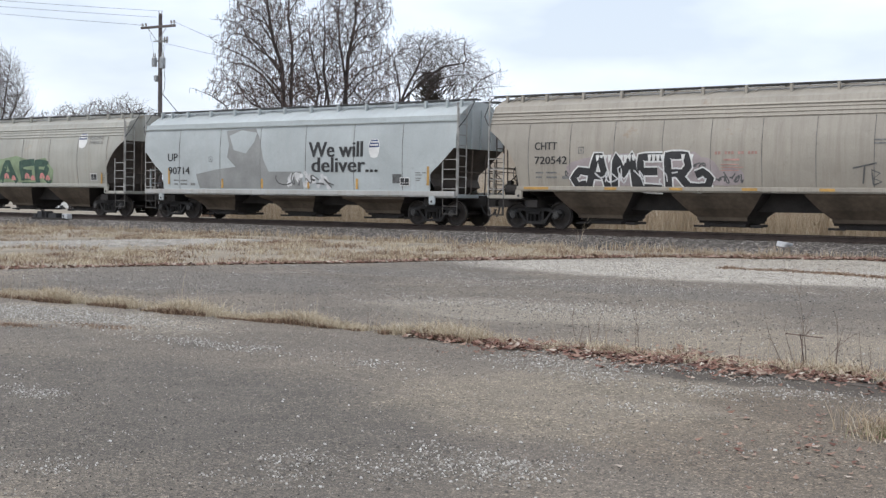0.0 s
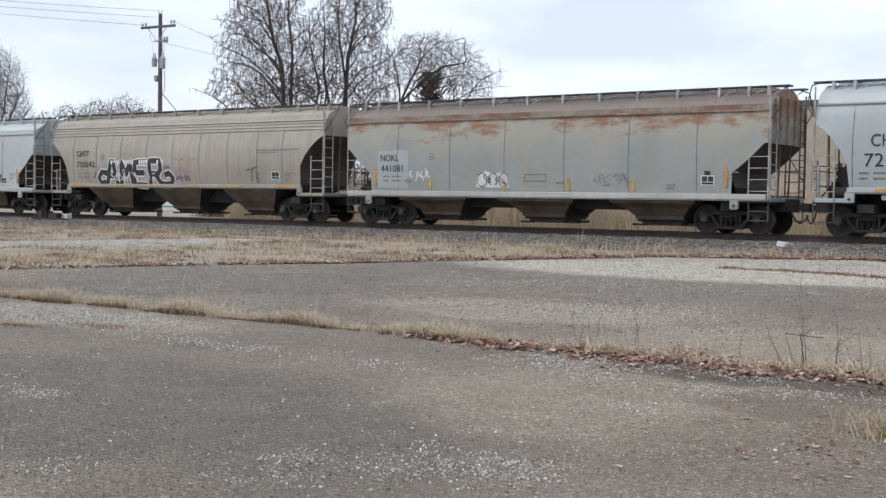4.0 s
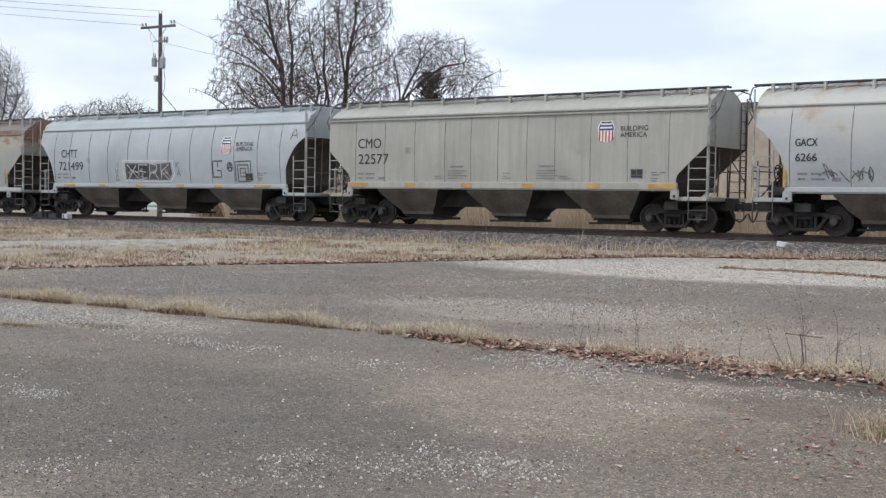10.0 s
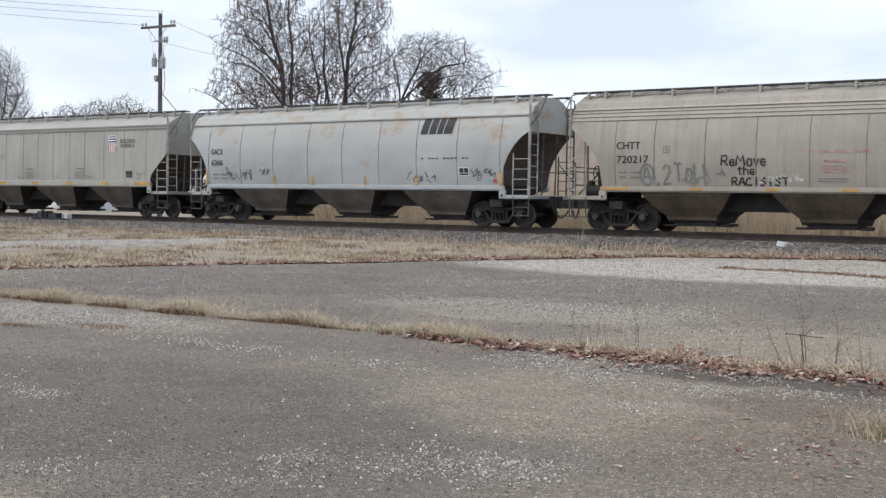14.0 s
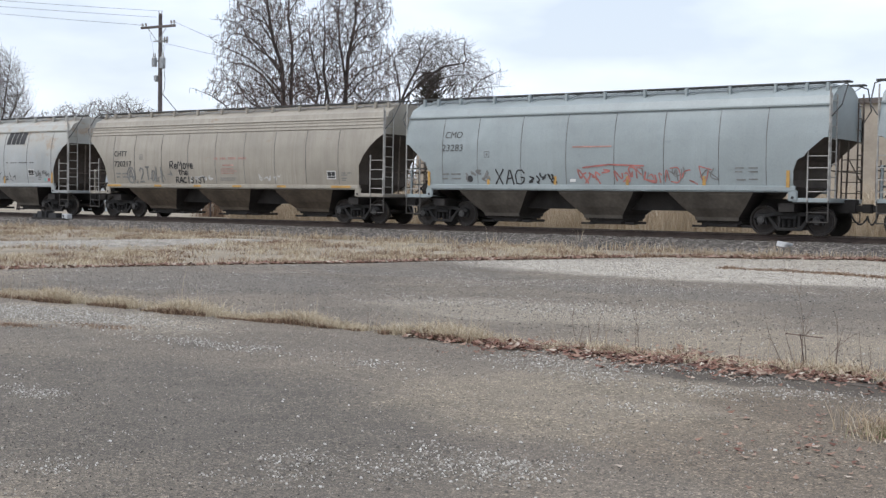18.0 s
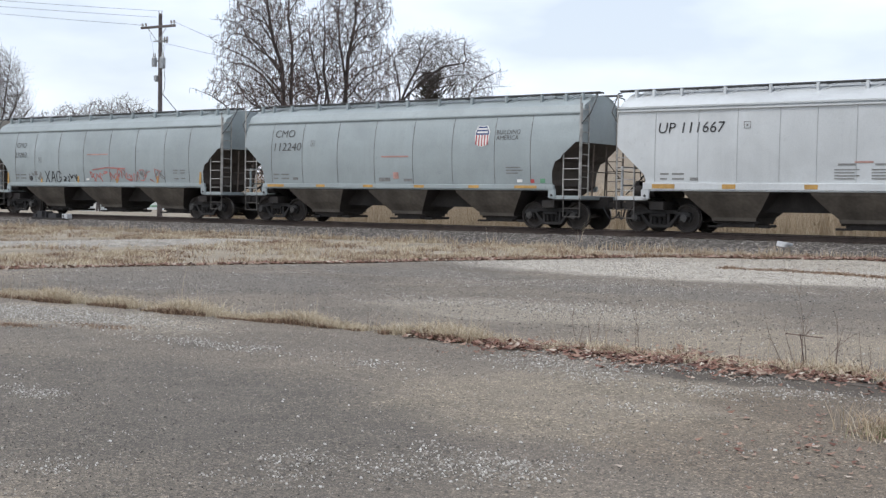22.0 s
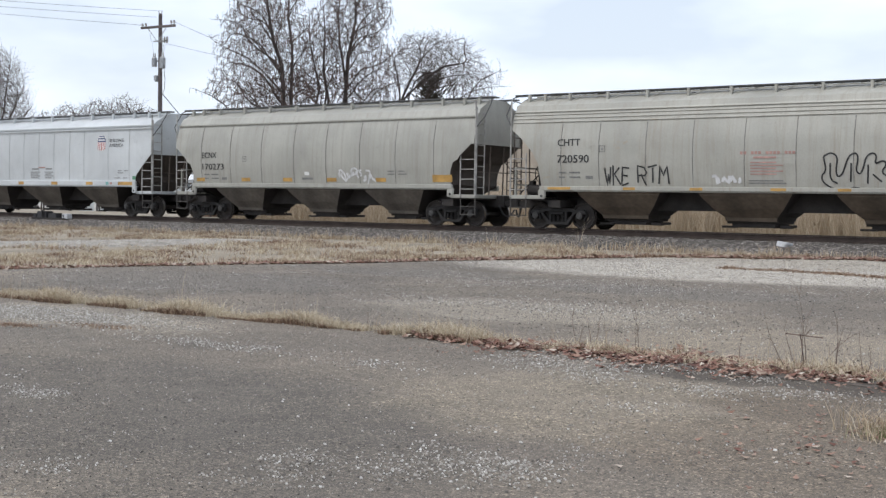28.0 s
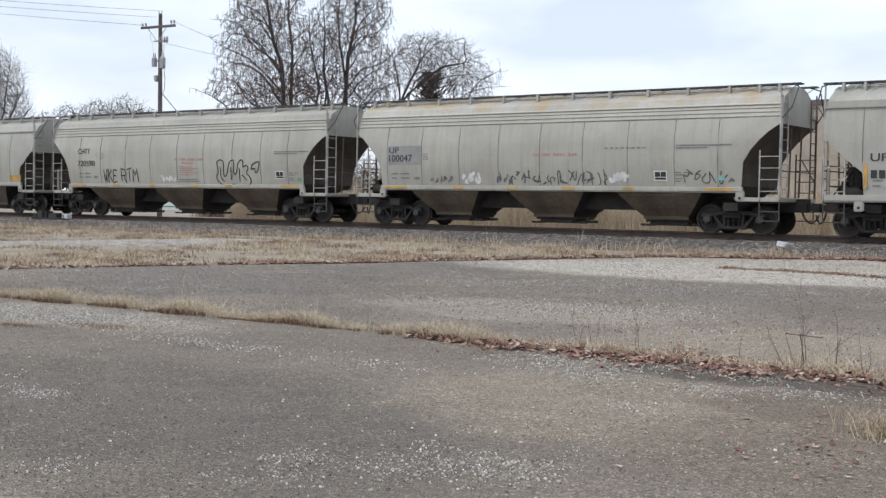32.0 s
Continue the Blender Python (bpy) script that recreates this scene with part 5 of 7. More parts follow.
# cream car with the grey number patch
side_patch(cN, rect(-6.86, 2.24, 1.55, 0.70), M_PATCHGREY, 0.008, "painted_patch", "grey patch behind the number")
side_text(cN, "UP", -6.79, 2.67, 0.46, 0.22, M_BLACK, 0.018)
side_text(cN, "100047", -6.79, 2.35, 1.08, 0.26, M_BLACK, 0.018)
spray(cN, scrawl(-2.0, 1.5, 4.6, 0.55, 26, 101), 0.040, M_GREYTAG)
spray(cN, scrawl(-4.9, 1.5, 1.0, 0.4, 5, 102) + scrawl(5.2, 1.55, 1.9, 0.5, 8, 103), 0.04, M_GREYTAG)
spray(cN, scrawl(-3.45, 1.55, 0.75, 0.42, 6, 104) + scrawl(2.6, 1.55, 0.7, 0.42, 6, 105), 0.10, M_PALETAG)
side_bars(cN, [(-0.42 + 0.12 * i, 2.51, 0.09, 0.09) for i in range(15) if i not in (2, 6, 11)], M_PINK)
side_bars(cN, [(2.4 + 0.2 * i, 2.72, 0.13, 0.05) for i in range(8)] + [(5.0, 2.78, 1.9, 0.045), (5.0, 2.70, 1.1, 0.045)], M_FAINT)
data_marks(cN, -6.7, 1.72, 4.22, 1.67)
side_patch(cN, rect(6.45, 1.68, 0.22, 0.16), M_TEAL, 0.012, "tag")

# last car
side_text(cO, "UP", -7.06, 2.25, 0.52, 0.23, M_BLACK, 0.018)
side_bars(cO, [(-7.05 + 0.24 * i, 1.75, 0.18, 0.24) for i in range(5)], M_BLACK)
data_marks(cO, -7.0, 1.5)


# ---- ground, lot and track ----
def smooth01(t):
    t = max(0.0, min(1.0, t))
    return t * t * (3 - 2 * t)


def lot_edge(x):
    """y of the lot's far edge."""
    pts = [(-60, 2.0), (-30.0, 8.0), (-22.6, 15.3), (-21.3, 20.5), (-18.9, 25.9), (-15.1, 30.6), (-10.7, 33.0), (0, 33.4), (60, 33.4)]
    for (x0, y0), (x1, y1) in zip(pts, pts[1:]):
        if x <= x1:
            return y0 + (y1 - y0) * max(0.0, (x - x0) / (x1 - x0))
    return pts[-1][1]


def ground_z(x, y):
    """Height of the land: flat lot, a gentle rise to the track bed, a little lower beyond."""
    if y < 36:
        return 0.22 * smooth01((y - 22) / 12.5)
    return 0.22 + 0.2 * smooth01((y - 42) / 10)


def soil_material():
    m, n, l, b = nodes_of("dry_soil")
    a = noise_node(n, l, 0.35, 6, 0.6)
    r = ramp(n, [(0.3, (0.20, 0.165, 0.125)), (0.5, (0.28, 0.24, 0.185)), (0.72, (0.37, 0.325, 0.26))])
    l.new(a.outputs[0], r.inputs[0])
    f = noise_node(n, l, 14, 5, 0.7)
    c = mix_rgb(n, l, 0.5, r.outputs[0], f.outputs[0], "OVERLAY")
    l.new(c, b.inputs["Base Color"])
    b.inputs["Roughness"].default_value = 0.95
    bump(n, l, f.outputs[0], 0.6, 0.05, b)
    return m


def lot_material():
    """Old asphalt worn to gravel: tone by noise, with a few broad worn and sealed areas of their own shape."""
    m, n, l, b = nodes_of("weathered_asphalt")
    co = n.new("ShaderNodeTexCoord")
    big = noise_node(n, l, 0.22, 6, 0.62)
    big.inputs["Distortion"].default_value = 0.5
    r = ramp(n, [(0.32, (0.112, 0.100, 0.091)), (0.5, (0.160, 0.143, 0.127)), (0.68, (0.212, 0.189, 0.162))])
    l.new(big.outputs[0], r.inputs[0])
    c = r.outputs[0]
    warp = noise_node(n, l, 0.8, 4, 0.6)
    sub = n.new("ShaderNodeVectorMath")
    sub.operation = "SUBTRACT"
    sub.inputs[1].default_value = (0.5, 0.5, 0.5)
    l.new(warp.outputs["Color"], sub.inputs[0])
    sca = n.new("ShaderNodeVectorMath")
    sca.operation = "SCALE"
    sca.inputs["Scale"].default_value = 1.4
    l.new(sub.outputs[0], sca.inputs[0])
    pos = n.new("ShaderNodeVectorMath")
    l.new(co.outputs["Object"], pos.inputs[0])
    l.new(sca.outputs[0], pos.inputs[1])
    for cx, cy, rx, ry, tone, amount in ((-4.6, 8.4, 2.1, 2.0, (0.230, 0.205, 0.171), 0.75), (-13.6, 9.9, 3.4, 1.1, (0.27, 0.252, 0.225), 0.7), (-11.5, 26.6, 8.0, 3.2, (0.42, 0.41, 0.395), 0.9), (-9.0, 31.0, 12.0, 2.6, (0.39, 0.375, 0.35), 0.8), (-9.6, 20.4, 3.4, 1.7, (0.135, 0.127, 0.122), 0.7),
                                         (-9.6, 15.0, 3.0, 2.0, (0.28, 0.262, 0.235), 0.6), (-5.0, 13.6, 2.2, 1.8, (0.27, 0.24, 0.20), 0.6), (-17.6, 16.0, 4.2, 3.0, (0.125, 0.118, 0.115), 0.7),
                                         (-16.5, 21.5, 4.0, 1.6, (0.115, 0.11, 0.108), 0.6), (-8.0, 6.0, 3.6, 2.2, (0.098, 0.091, 0.085), 0.75), (-5.2, 5.0, 2.0, 1.3, (0.104, 0.096, 0.089), 0.6), (-12.0, 8.0, 2.6, 1.0, (0.115, 0.107, 0.10), 0.6), (-2.6, 9.3, 1.7, 1.3, (0.12, 0.098, 0.078), 0.8), (-3.5, 10.55, 2.4, 0.5, (0.065, 0.054, 0.045), 0.9), (-2.6, 7.4, 1.6, 1.4, (0.15, 0.125, 0.10), 0.6)):
        d = n.new("ShaderNodeVectorMath")
        d.operation = "SUBTRACT"
        d.inputs[1].default_value = (cx, cy, 0)
        l.new(pos.outputs[0], d.inputs[0])
        e = n.new("ShaderNodeVectorMath")
        e.operation = "MULTIPLY"
        e.inputs[1].default_value = (1 / rx, 1 / ry, 0)
        l.new(d.outputs[0], e.inputs[0])
        ln = n.new("ShaderNodeVectorMath")
        ln.operation = "LENGTH"
        l.new(e.outputs[0], ln.inputs[0])
        mr = n.new("ShaderNodeMapRange")
        mr.interpolation_type = "SMOOTHSTEP"
        mr.inputs[1].default_value, mr.inputs[2].default_value, mr.inputs[3].default_value, mr.inputs[4].default_value = 0.62, 1.08, amount, 0.0
        l.new(ln.outputs["Value"], mr.inputs[0])
        c = mix_rgb(n, l, mr.outputs[0], c, tone)
    mid = noise_node(n, l, 2.1, 6, 0.7)
    c = mix_rgb(n, l, 0.4, c, mid.outputs[0], "OVERLAY")
    where = ramp(n, [(0.40, (0.25, 0.25, 0.25)), (0.62, (1, 1, 1))])
    wn_ = noise_node(n, l, 0.9, 5, 0.6)
    l.new(wn_.outputs[0], where.inputs[0])
    heights = []
    for scale, stops, amt in ((42, [(0.0, (0.66, 0.65, 0.64)), (0.62, (0.95, 0.95, 0.94)), (0.88, (1.18, 1.17, 1.14)), (0.96, (1.5, 1.48, 1.42)), (1.0, (2.0, 1.96, 1.88))], None), (110, [(0.0, (0.36, 0.36, 0.36)), (0.5, (0.92, 0.92, 0.91)), (0.85, (1.3, 1.28, 1.24)), (1.0, (2.3, 2.25, 2.15))], 0.85)):
        v = n.new("ShaderNodeTexVoronoi")
        v.inputs["Scale"].default_value = scale
        l.new(co.outputs["Object"], v.inputs["Vector"])
        sp = n.new("ShaderNodeSeparateColor")
        l.new(v.outputs["Color"], sp.inputs[0])
        lum = ramp(n, stops)
        l.new(sp.outputs[0], lum.inputs[0])
        c = mix_rgb(n, l, where.outputs[0] if amt is None else amt, c, lum.outputs[0], "MULTIPLY")
        heights.append(sp.outputs[0])
    c = mix_rgb(n, l, 1.0, c, (1.06, 1.0, 0.915), "MULTIPLY")
    l.new(c, b.inputs["Base Color"])
    b.inputs["Roughness"].default_value = 0.92
    bump(n, l, heights[0], 0.25, 0.008, b)
    return m


def ballast_material():
    m, n, l, b = nodes_of("ballast")
    co = n.new("ShaderNodeTexCoord")
    v = n.new("ShaderNodeTexVoronoi")
    v.inputs["Scale"].default_value = 16
    l.new(co.outputs["Object"], v.inputs["Vector"])
    sp = n.new("ShaderNodeSeparateColor")
    l.new(v.outputs["Color"], sp.inputs[0])
    r = ramp(n, [(0.0, (0.022, 0.019, 0.018)), (0.5, (0.095, 0.082, 0.072)), (0.85, (0.21, 0.188, 0.168)), (1.0, (0.46, 0.43, 0.40))])
    l.new(sp.outputs[0], r.inputs[0])
    a = noise_node(n, l, 0.6, 4)
    c = mix_rgb(n, l, 0.4, r.outputs[0], a.outputs[0], "OVERLAY")
    l.new(c, b.inputs["Base Color"])
    b.inputs["Roughness"].default_value = 0.95
    bump(n, l, v.outputs["Distance"], 0.9, 0.05, b)
    return m


M_SOIL, M_LOT, M_BALLAST = soil_material(), lot_material(), ballast_material()


def spread(a, b, step, lo, hi):
    core = list(np.arange(a, b + 1e-6, step))
    out, d, left = [], step, a
    while left > lo:
        d *= 1.6
        left -= d
        out.append(max(left, lo))
    right, d, more = b, step, []
    while right < hi:
        d *= 1.6
        right += d
        more.append(min(right, hi))
    return out[::-1] + core + more


gx, gy = spread(-80, 20, 1.0, -2500, 2500), spread(0, 60, 0.75, -2500, 2500)
gv = [(x, y, ground_z(x, y) + (0.02 * noise.noise((x * 0.5, y * 0.5, 0)) if 12 < y < 60 and abs(x) < 90 else 0) - 0.03) for x in gx for y in gy]
gf = [(i * len(gy) + j, (i + 1) * len(gy) + j, (i + 1) * len(gy) + j + 1, i * len(gy) + j + 1) for i in range(len(gx) - 1) for j in range(len(gy) - 1)]
tagged(raw("ground", gv, gf, M_SOIL), "dry winter soil with dead grass reaching the horizon", "ground", kind="structure")

# the lot: a sheet of worn asphalt with a ragged far edge
xs = list(np.arange(-60, 60.1, 0.5))
lv, lf = [], []
ROWS = 30
for x in xs:
    e = lot_edge(x) + 0.55 * noise.noise((x * 0.9, 3.1, 0)) + 0.25 * noise.noise((x * 3.1, 7.7, 0))
    for j in range(ROWS):
        y = -40 + (e + 40) * (j / (ROWS - 1)) ** 0.6
        lv.append((x, y, max(0.0, ground_z(x, y)) + 0.012))
for i in range(len(xs) - 1):
    for j in range(ROWS - 1):
        k = i * ROWS + j
        lf.append((k, k + ROWS, k + ROWS + 1, k + 1))
tagged(raw("pavement", lv, lf, M_LOT), "worn grey asphalt lot strewn with pale gravel", "pavement", kind="structure")

# ballast bed: a long raised body
bed = [(-4.2, 0.17), (-2.5, RAIL_Z - 0.30), (-1.75, RAIL_Z - 0.19), (1.75, RAIL_Z - 0.19), (2.5, RAIL_Z - 0.30), (4.2, 0.15)]
bx = list(np.arange(-110, 40, 0.4))
bv = [(x, TRACK_Y + y + 0.10 * noise.noise((x, y, 2)), z + 0.035 * noise.noise((x * 2.3, y * 3, 0))) for x in bx for y, z in bed]
nb = len(bed)
bf = [(i * nb + j, (i + 1) * nb + j, (i + 1) * nb + j + 1, i * nb + j + 1) for i in range(len(bx) - 1) for j in range(nb - 1)]
tagged(raw("ballast_bed", bv, bf, M_BALLAST), "grey-brown crushed stone ballast under the track", "ballast", kind="structure")

rail_prof = [(-0.075, -0.17), (0.075, -0.17), (0.075, -0.155), (0.015, -0.135), (0.012, -0.045), (0.036, -0.035), (0.036, -0.006), (0.028, 0), (-0.028, 0), (-0.036, -0.006), (-0.036, -0.035), (-0.012, -0.045), (-0.015, -0.135), (-0.075, -0.155)]
for side in (-1, 1):
    rail = tagged(new("rail"), "rusty steel rail with a worn bright head", "rail", "rails of the track")
    for nm, prof_, mats in (("rail_web", rail_prof[:5] + rail_prof[-3:], M_RAIL), ("rail_head", [(0.0122, -0.046)] + rail_prof[5:11] + [(-0.0122, -0.046)], [M_RAIL, M_RAILTOP])):
        k = len(prof_)
        rv = [(x, TRACK_Y + side * 0.7525 + y, RAIL_Z + z) for x in (-110, 40) for y, z in prof_]
        rf = [(j, (j + 1) % k, k + (j + 1) % k, k + j) for j in range(k)]
        ob = raw(nm, rv, rf, mats, rail)
        for p in ob.data.polygons:
            if nm == "rail_head" and all(ob.data.vertices[i].co.z > RAIL_Z - 0.007 for i in p.vertices):
                p.material_index = 1


# ---- dry grass, weeds and litter ----
rng = np.random.default_rng(5)


def blades(name, pts, height, width, material, lean=0.35):
    """Thin tapered blades at pts (n, 3), each with a bend."""
    n = len(pts)
    a = rng.uniform(0, 2 * np.pi, n)
    h = height * rng.uniform(0.45, 1.25, n) * np.array([0.55 + 1.1 * max(0.0, 0.5 + noise.noise((p[0] * 1.1, p[1] * 1.1, 6))) for p in pts])
    side = np.stack([np.cos(a), np.sin(a), np.zeros(n)], 1) * (width * rng.uniform(0.6, 1.4, n))[:, None]
    b = rng.uniform(0, 2 * np.pi, n)
    off = np.stack([np.cos(b), np.sin(b), np.zeros(n)], 1) * (h * lean * rng.uniform(0.2, 1.5, n))[:, None]
    up = np.stack([np.zeros(n), np.zeros(n), h], 1)
    mid = pts + up * 0.6 + off * 0.35
    tip = pts + up * 0.95 + off
    v = np.stack([pts - side, pts + side, mid + side * 0.7, mid - side * 0.7, tip], 1).reshape(-1, 3)
    k = np.arange(n) * 5
    f = [(i, i + 1, i + 2, i + 3) for i in k] + [(i + 3, i + 2, i + 4) for i in k]
    return raw(name, v.tolist(), f, material)


M_STRAW = island("dry_straw", [(0.0, (0.22, 0.155, 0.095)), (0.3, (0.38, 0.295, 0.20)), (0.75, (0.52, 0.43, 0.31)), (1.0, (0.62, 0.545, 0.43))])
M_RUSSET = island("russet_stems", [(0.0, (0.14, 0.085, 0.06)), (0.5, (0.24, 0.155, 0.105)), (1.0, (0.40, 0.29, 0.20))])
M_PALESTRAW = island("pale_straw", [(0.0, (0.34, 0.26, 0.17)), (0.35, (0.50, 0.415, 0.29)), (1.0, (0.70, 0.62, 0.48))])
M_GRIT = island("mixed_grit", [(0.0, (0.045, 0.04, 0.037)), (0.2, (0.10, 0.09, 0.08)), (0.5, (0.185, 0.165, 0.145)), (0.8, (0.29, 0.262, 0.228)), (0.95, (0.40, 0.37, 0.33)), (1.0, (0.55, 0.53, 0.5))])
M_LEAF = island("fallen_leaves", [(0.0, (0.095, 0.046, 0.036)), (0.3, (0.20, 0.095, 0.070)), (0.6, (0.29, 0.17, 0.125)), (0.85, (0.34, 0.25, 0.19)), (1.0, (0.58, 0.51, 0.43))])
M_PEBBLE = island("pale_pebbles", [(0.0, (0.10, 0.09, 0.08)), (0.12, (0.2, 0.18, 0.155)), (0.32, (0.27, 0.245, 0.215)), (0.7, (0.43, 0.405, 0.37)), (0.9, (0.58, 0.555, 0.52)), (1.0, (0.76, 0.75, 0.72))])
M_REED = island("dry_reeds", [(0.0, (0.32, 0.24, 0.16)), (0.5, (0.50, 0.41, 0.295)), (1.0, (0.66, 0.57, 0.45))])
M_BARK = plain("grey_brown_bark", (0.072, 0.058, 0.056), 0.9, 0.0, 0.35, 5.0, 0.3)
M_TWIG = plain("fine_twigs", (0.085, 0.066, 0.060), 0.9, 0.0, 0.3, 3.0)
M_TWIG_GREY = plain("grey_twigs", (0.115, 0.098, 0.092), 0.9, 0.0, 0.3, 3.0)
M_POD = island("hanging_pods", [(0.0, (0.10, 0.065, 0.055)), (1.0, (0.20, 0.14, 0.12))])
M_NEEDLE = island("dark_evergreen", [(0.0, (0.03, 0.028, 0.02)), (1.0, (0.08, 0.065, 0.05))])


def lane_mid(y):
    return -36.8 + 0.62 * (y - 20), 2.1 * smooth01((31.4 - y) / 6.0 + 0.15)


def on_lane(x, y):
    """Whether a spot lies on the gravel lane that runs into the verge."""
    c, w = lane_mid(y)
    return 15 < y < 31.4 and abs(x - c) < w * (1 + 0.35 * noise.noise((x * 0.9, y * 0.9, 4)))


def verge_points(n):
    out = []
    while len(out) < n:
        x, y = rng.uniform(-75, -3), rng.uniform(10, 36.0)
        if y < lot_edge(x) - 0.1 or y > (35.7 if x < -20 else 34.5):
            continue
        if on_lane(x, y) and rng.random() < 0.93:
            continue
        if noise.noise((x * 0.35, y * 0.35, 1.0)) * 1.1 + noise.noise((x * 1.6, y * 1.6, 2.0)) * 0.8 + rng.uniform(-0.4, 0.4) < 0.10:
            continue
        out.append((x, y, ground_z(x, y) - 0.03))
    return np.array(out)


LANE_Y = list(np.arange(14, 31.3, 0.4))
nv, nf = [], []
for y in LANE_Y:
    c, w = lane_mid(y)
    w = (w + 0.2) * (1 + 0.2 * noise.noise((y * 1.1, 2, 0)))
    for k in range(7):
        q = k / 3 - 1
        nv.append((c + q * w, y, ground_z(c, y) - 0.05 + 0.15 * (1 - q * q) * min(1, w)))
for i in range(len(LANE_Y) - 1):
    for k in range(6):
        nf.append((i * 7 + k, i * 7 + k + 1, i * 7 + k + 8, i * 7 + k + 7))
tagged(raw("gravel_lane", nv, nf, plain("pale_lane_gravel", (0.30, 0.275, 0.24), 0.95, 0.0, 0.3, 2.5, 0.4)), "pale gravel lane crossing the dry verge", "lane", kind="structure")

vp = verge_points(115000)
shade = np.array([noise.noise((p[0] * 0.5, p[1] * 0.9, 11)) + 0.6 * noise.noise((p[0] * 2.1, p[1] * 2.1, 12)) for p in vp])
tagged(blades("verge_weeds", vp[shade > 0.06], 0.10, 0.009, M_RUSSET, 0.9), "russet dead weeds among the grass of the verge", "weeds", kind="stuff")
tagged(blades("verge_straw", vp[shade < -0.12], 0.13, 0.0062, M_PALESTRAW, 0.9), "pale bleached straw patches of the verge", "grass", kind="stuff")
tagged(blades("verge_grass", vp[(shade < 0.20) & (shade > -0.2)], 0.12, 0.0065, M_STRAW, 0.9), "dry straw-coloured grass of the verge beside the track", "grass", kind="stuff")


def edge_points(n, inset, spread_):
    xs_ = rng.uniform(-32, -4, n)
    return np.array([(x, lot_edge(x) + 0.5 * noise.noise((x * 0.9, 3.1, 0)) + inset + abs(rng.normal(0, spread_)), 0.0) for x in xs_])


pts = edge_points(13000, -0.15, 0.8)
pts[:, 2] = [ground_z(p[0], p[1]) - 0.02 for p in pts]
tagged(blades("edge_weeds", pts, 0.09, 0.014, M_RUSSET, 1.0), "russet dead weeds along the edge of the lot", "weeds", kind="stuff")


def crack_y(x):
    """y of the weedy joint that crosses the lot."""
    return 11.12 + 0.16 * noise.noise((x * 0.6, 0.3, 0)) + 0.07 * noise.noise((x * 2.3, 1.3, 0)) - 0.05 * smooth01((x + 5.8) / 1.2)


def joint_points(n, lo, hi, keep, wide):
    out = []
    for x in rng.uniform(lo, hi, n):
        g = noise.noise((x * 0.8, 4, 0)) + 0.8 * noise.noise((x * 2.6, 2, 0))
        if g > keep and (x < -7.5 or rng.random() < 0.4):
            out.append((x, crack_y(x) - 0.06 + abs(rng.normal(0, wide * (0.5 + 1.3 * max(0, g)))), 0.01))
    return np.array(out)


tagged(blades("joint_grass", joint_points(25000, -24, -3.0, -0.28, 0.36), 0.13, 0.0028, M_PALESTRAW, 0.9), "pale straw grass growing in the joint of the lot", "grass", kind="stuff")
tagged(blades("joint_weeds", joint_points(10000, -24, -3.0, -0.12, 0.16) - np.array((0, 0.05, 0)), 0.055, 0.0065, M_RUSSET, 1.2), "russet dead weeds low along the joint", "weeds", kind="stuff")
pts = np.concatenate([np.stack([rng.normal(cx, 0.28, 260), rng.normal(cy, 0.10, 260), np.full(260, 0.01)], 1) for cx, cy in ((-12.6, 8.75), (-11.9, 9.4))])
tagged(blades("low_weeds", pts, 0.018, 0.008, M_RUSSET, 1.6), "flat russet weed patches on the lot", "weeds", kind="stuff")
pts = np.array([(x, 27.8 - 0.12 * (x + 11.4) ** 2 / 2 + rng.normal(0, 0.15), 0.16) for x in rng.uniform(-12.2, -6.5, 1800) if noise.noise((x * 1.5, 8, 0)) > -0.2])
pts[:, 2] = [ground_z(p[0], p[1]) + 0.01 for p in pts]
tagged(blades("far_joint_weeds", pts, 0.05, 0.012, M_RUSSET, 1.0), "russet weeds in a far crack of the lot", "weeds", kind="stuff")


def leaves(name, pts, size, material):
    n = len(pts)
    v, f = [], []
    for i, p in enumerate(pts):
        r = Euler((rng.uniform(-0.35, 0.35), rng.uniform(-0.35, 0.35), rng.uniform(0, 6.28))).to_matrix()
        s = size * (0.5 + 1.6 * rng.random() ** 2.2)
        k = len(v)
        for q in ((-1, 0, 0.25), (-0.2, -0.55, 0), (0.9, 0, 0.3), (-0.2, 0.55, 0)):
            w = r @ Vector(q) * s
            v.append((p[0] + w.x, p[1] + w.y, p[2] + w.z))
        f += [(k, k + 1, k + 2), (k, k + 2, k + 3)]
    return raw(name, v, f, material)


pts = []
for x in rng.uniform(-8.8, -2.2, 8500):
    g = noise.noise((x * 1.9, 3, 1)) + 0.6 * noise.noise((x * 5, 6, 1))
    if g > -0.12 - 0.3 * smooth01(x + 5.5):
        wide = (0.08 + 0.17 * smooth01((x + 8.5) / 3)) * (1 + 1.1 * g)
        pts.append((x, crack_y(x) + rng.normal(0.02, wide), 0.012 + abs(rng.normal(0, 0.022))))
tagged(leaves("leaf_litter", pts, 0.030, M_LEAF), "drift of brown fallen leaves along the joint", "leaves", kind="stuff")
pts = [(x, crack_y(x) - 0.2 - abs(rng.normal(0, 0.5)), 0.02) for x in rng.uniform(-8.0, -2.2, 260)]
pts += [(rng.normal(-2.6, 0.5), rng.normal(8.0, 0.9), 0.02) for _ in range(240)]
tagged(leaves("scattered_leaves", pts, 0.020, M_LEAF), "scattered leaf scraps on the lot", "leaves", kind="stuff")
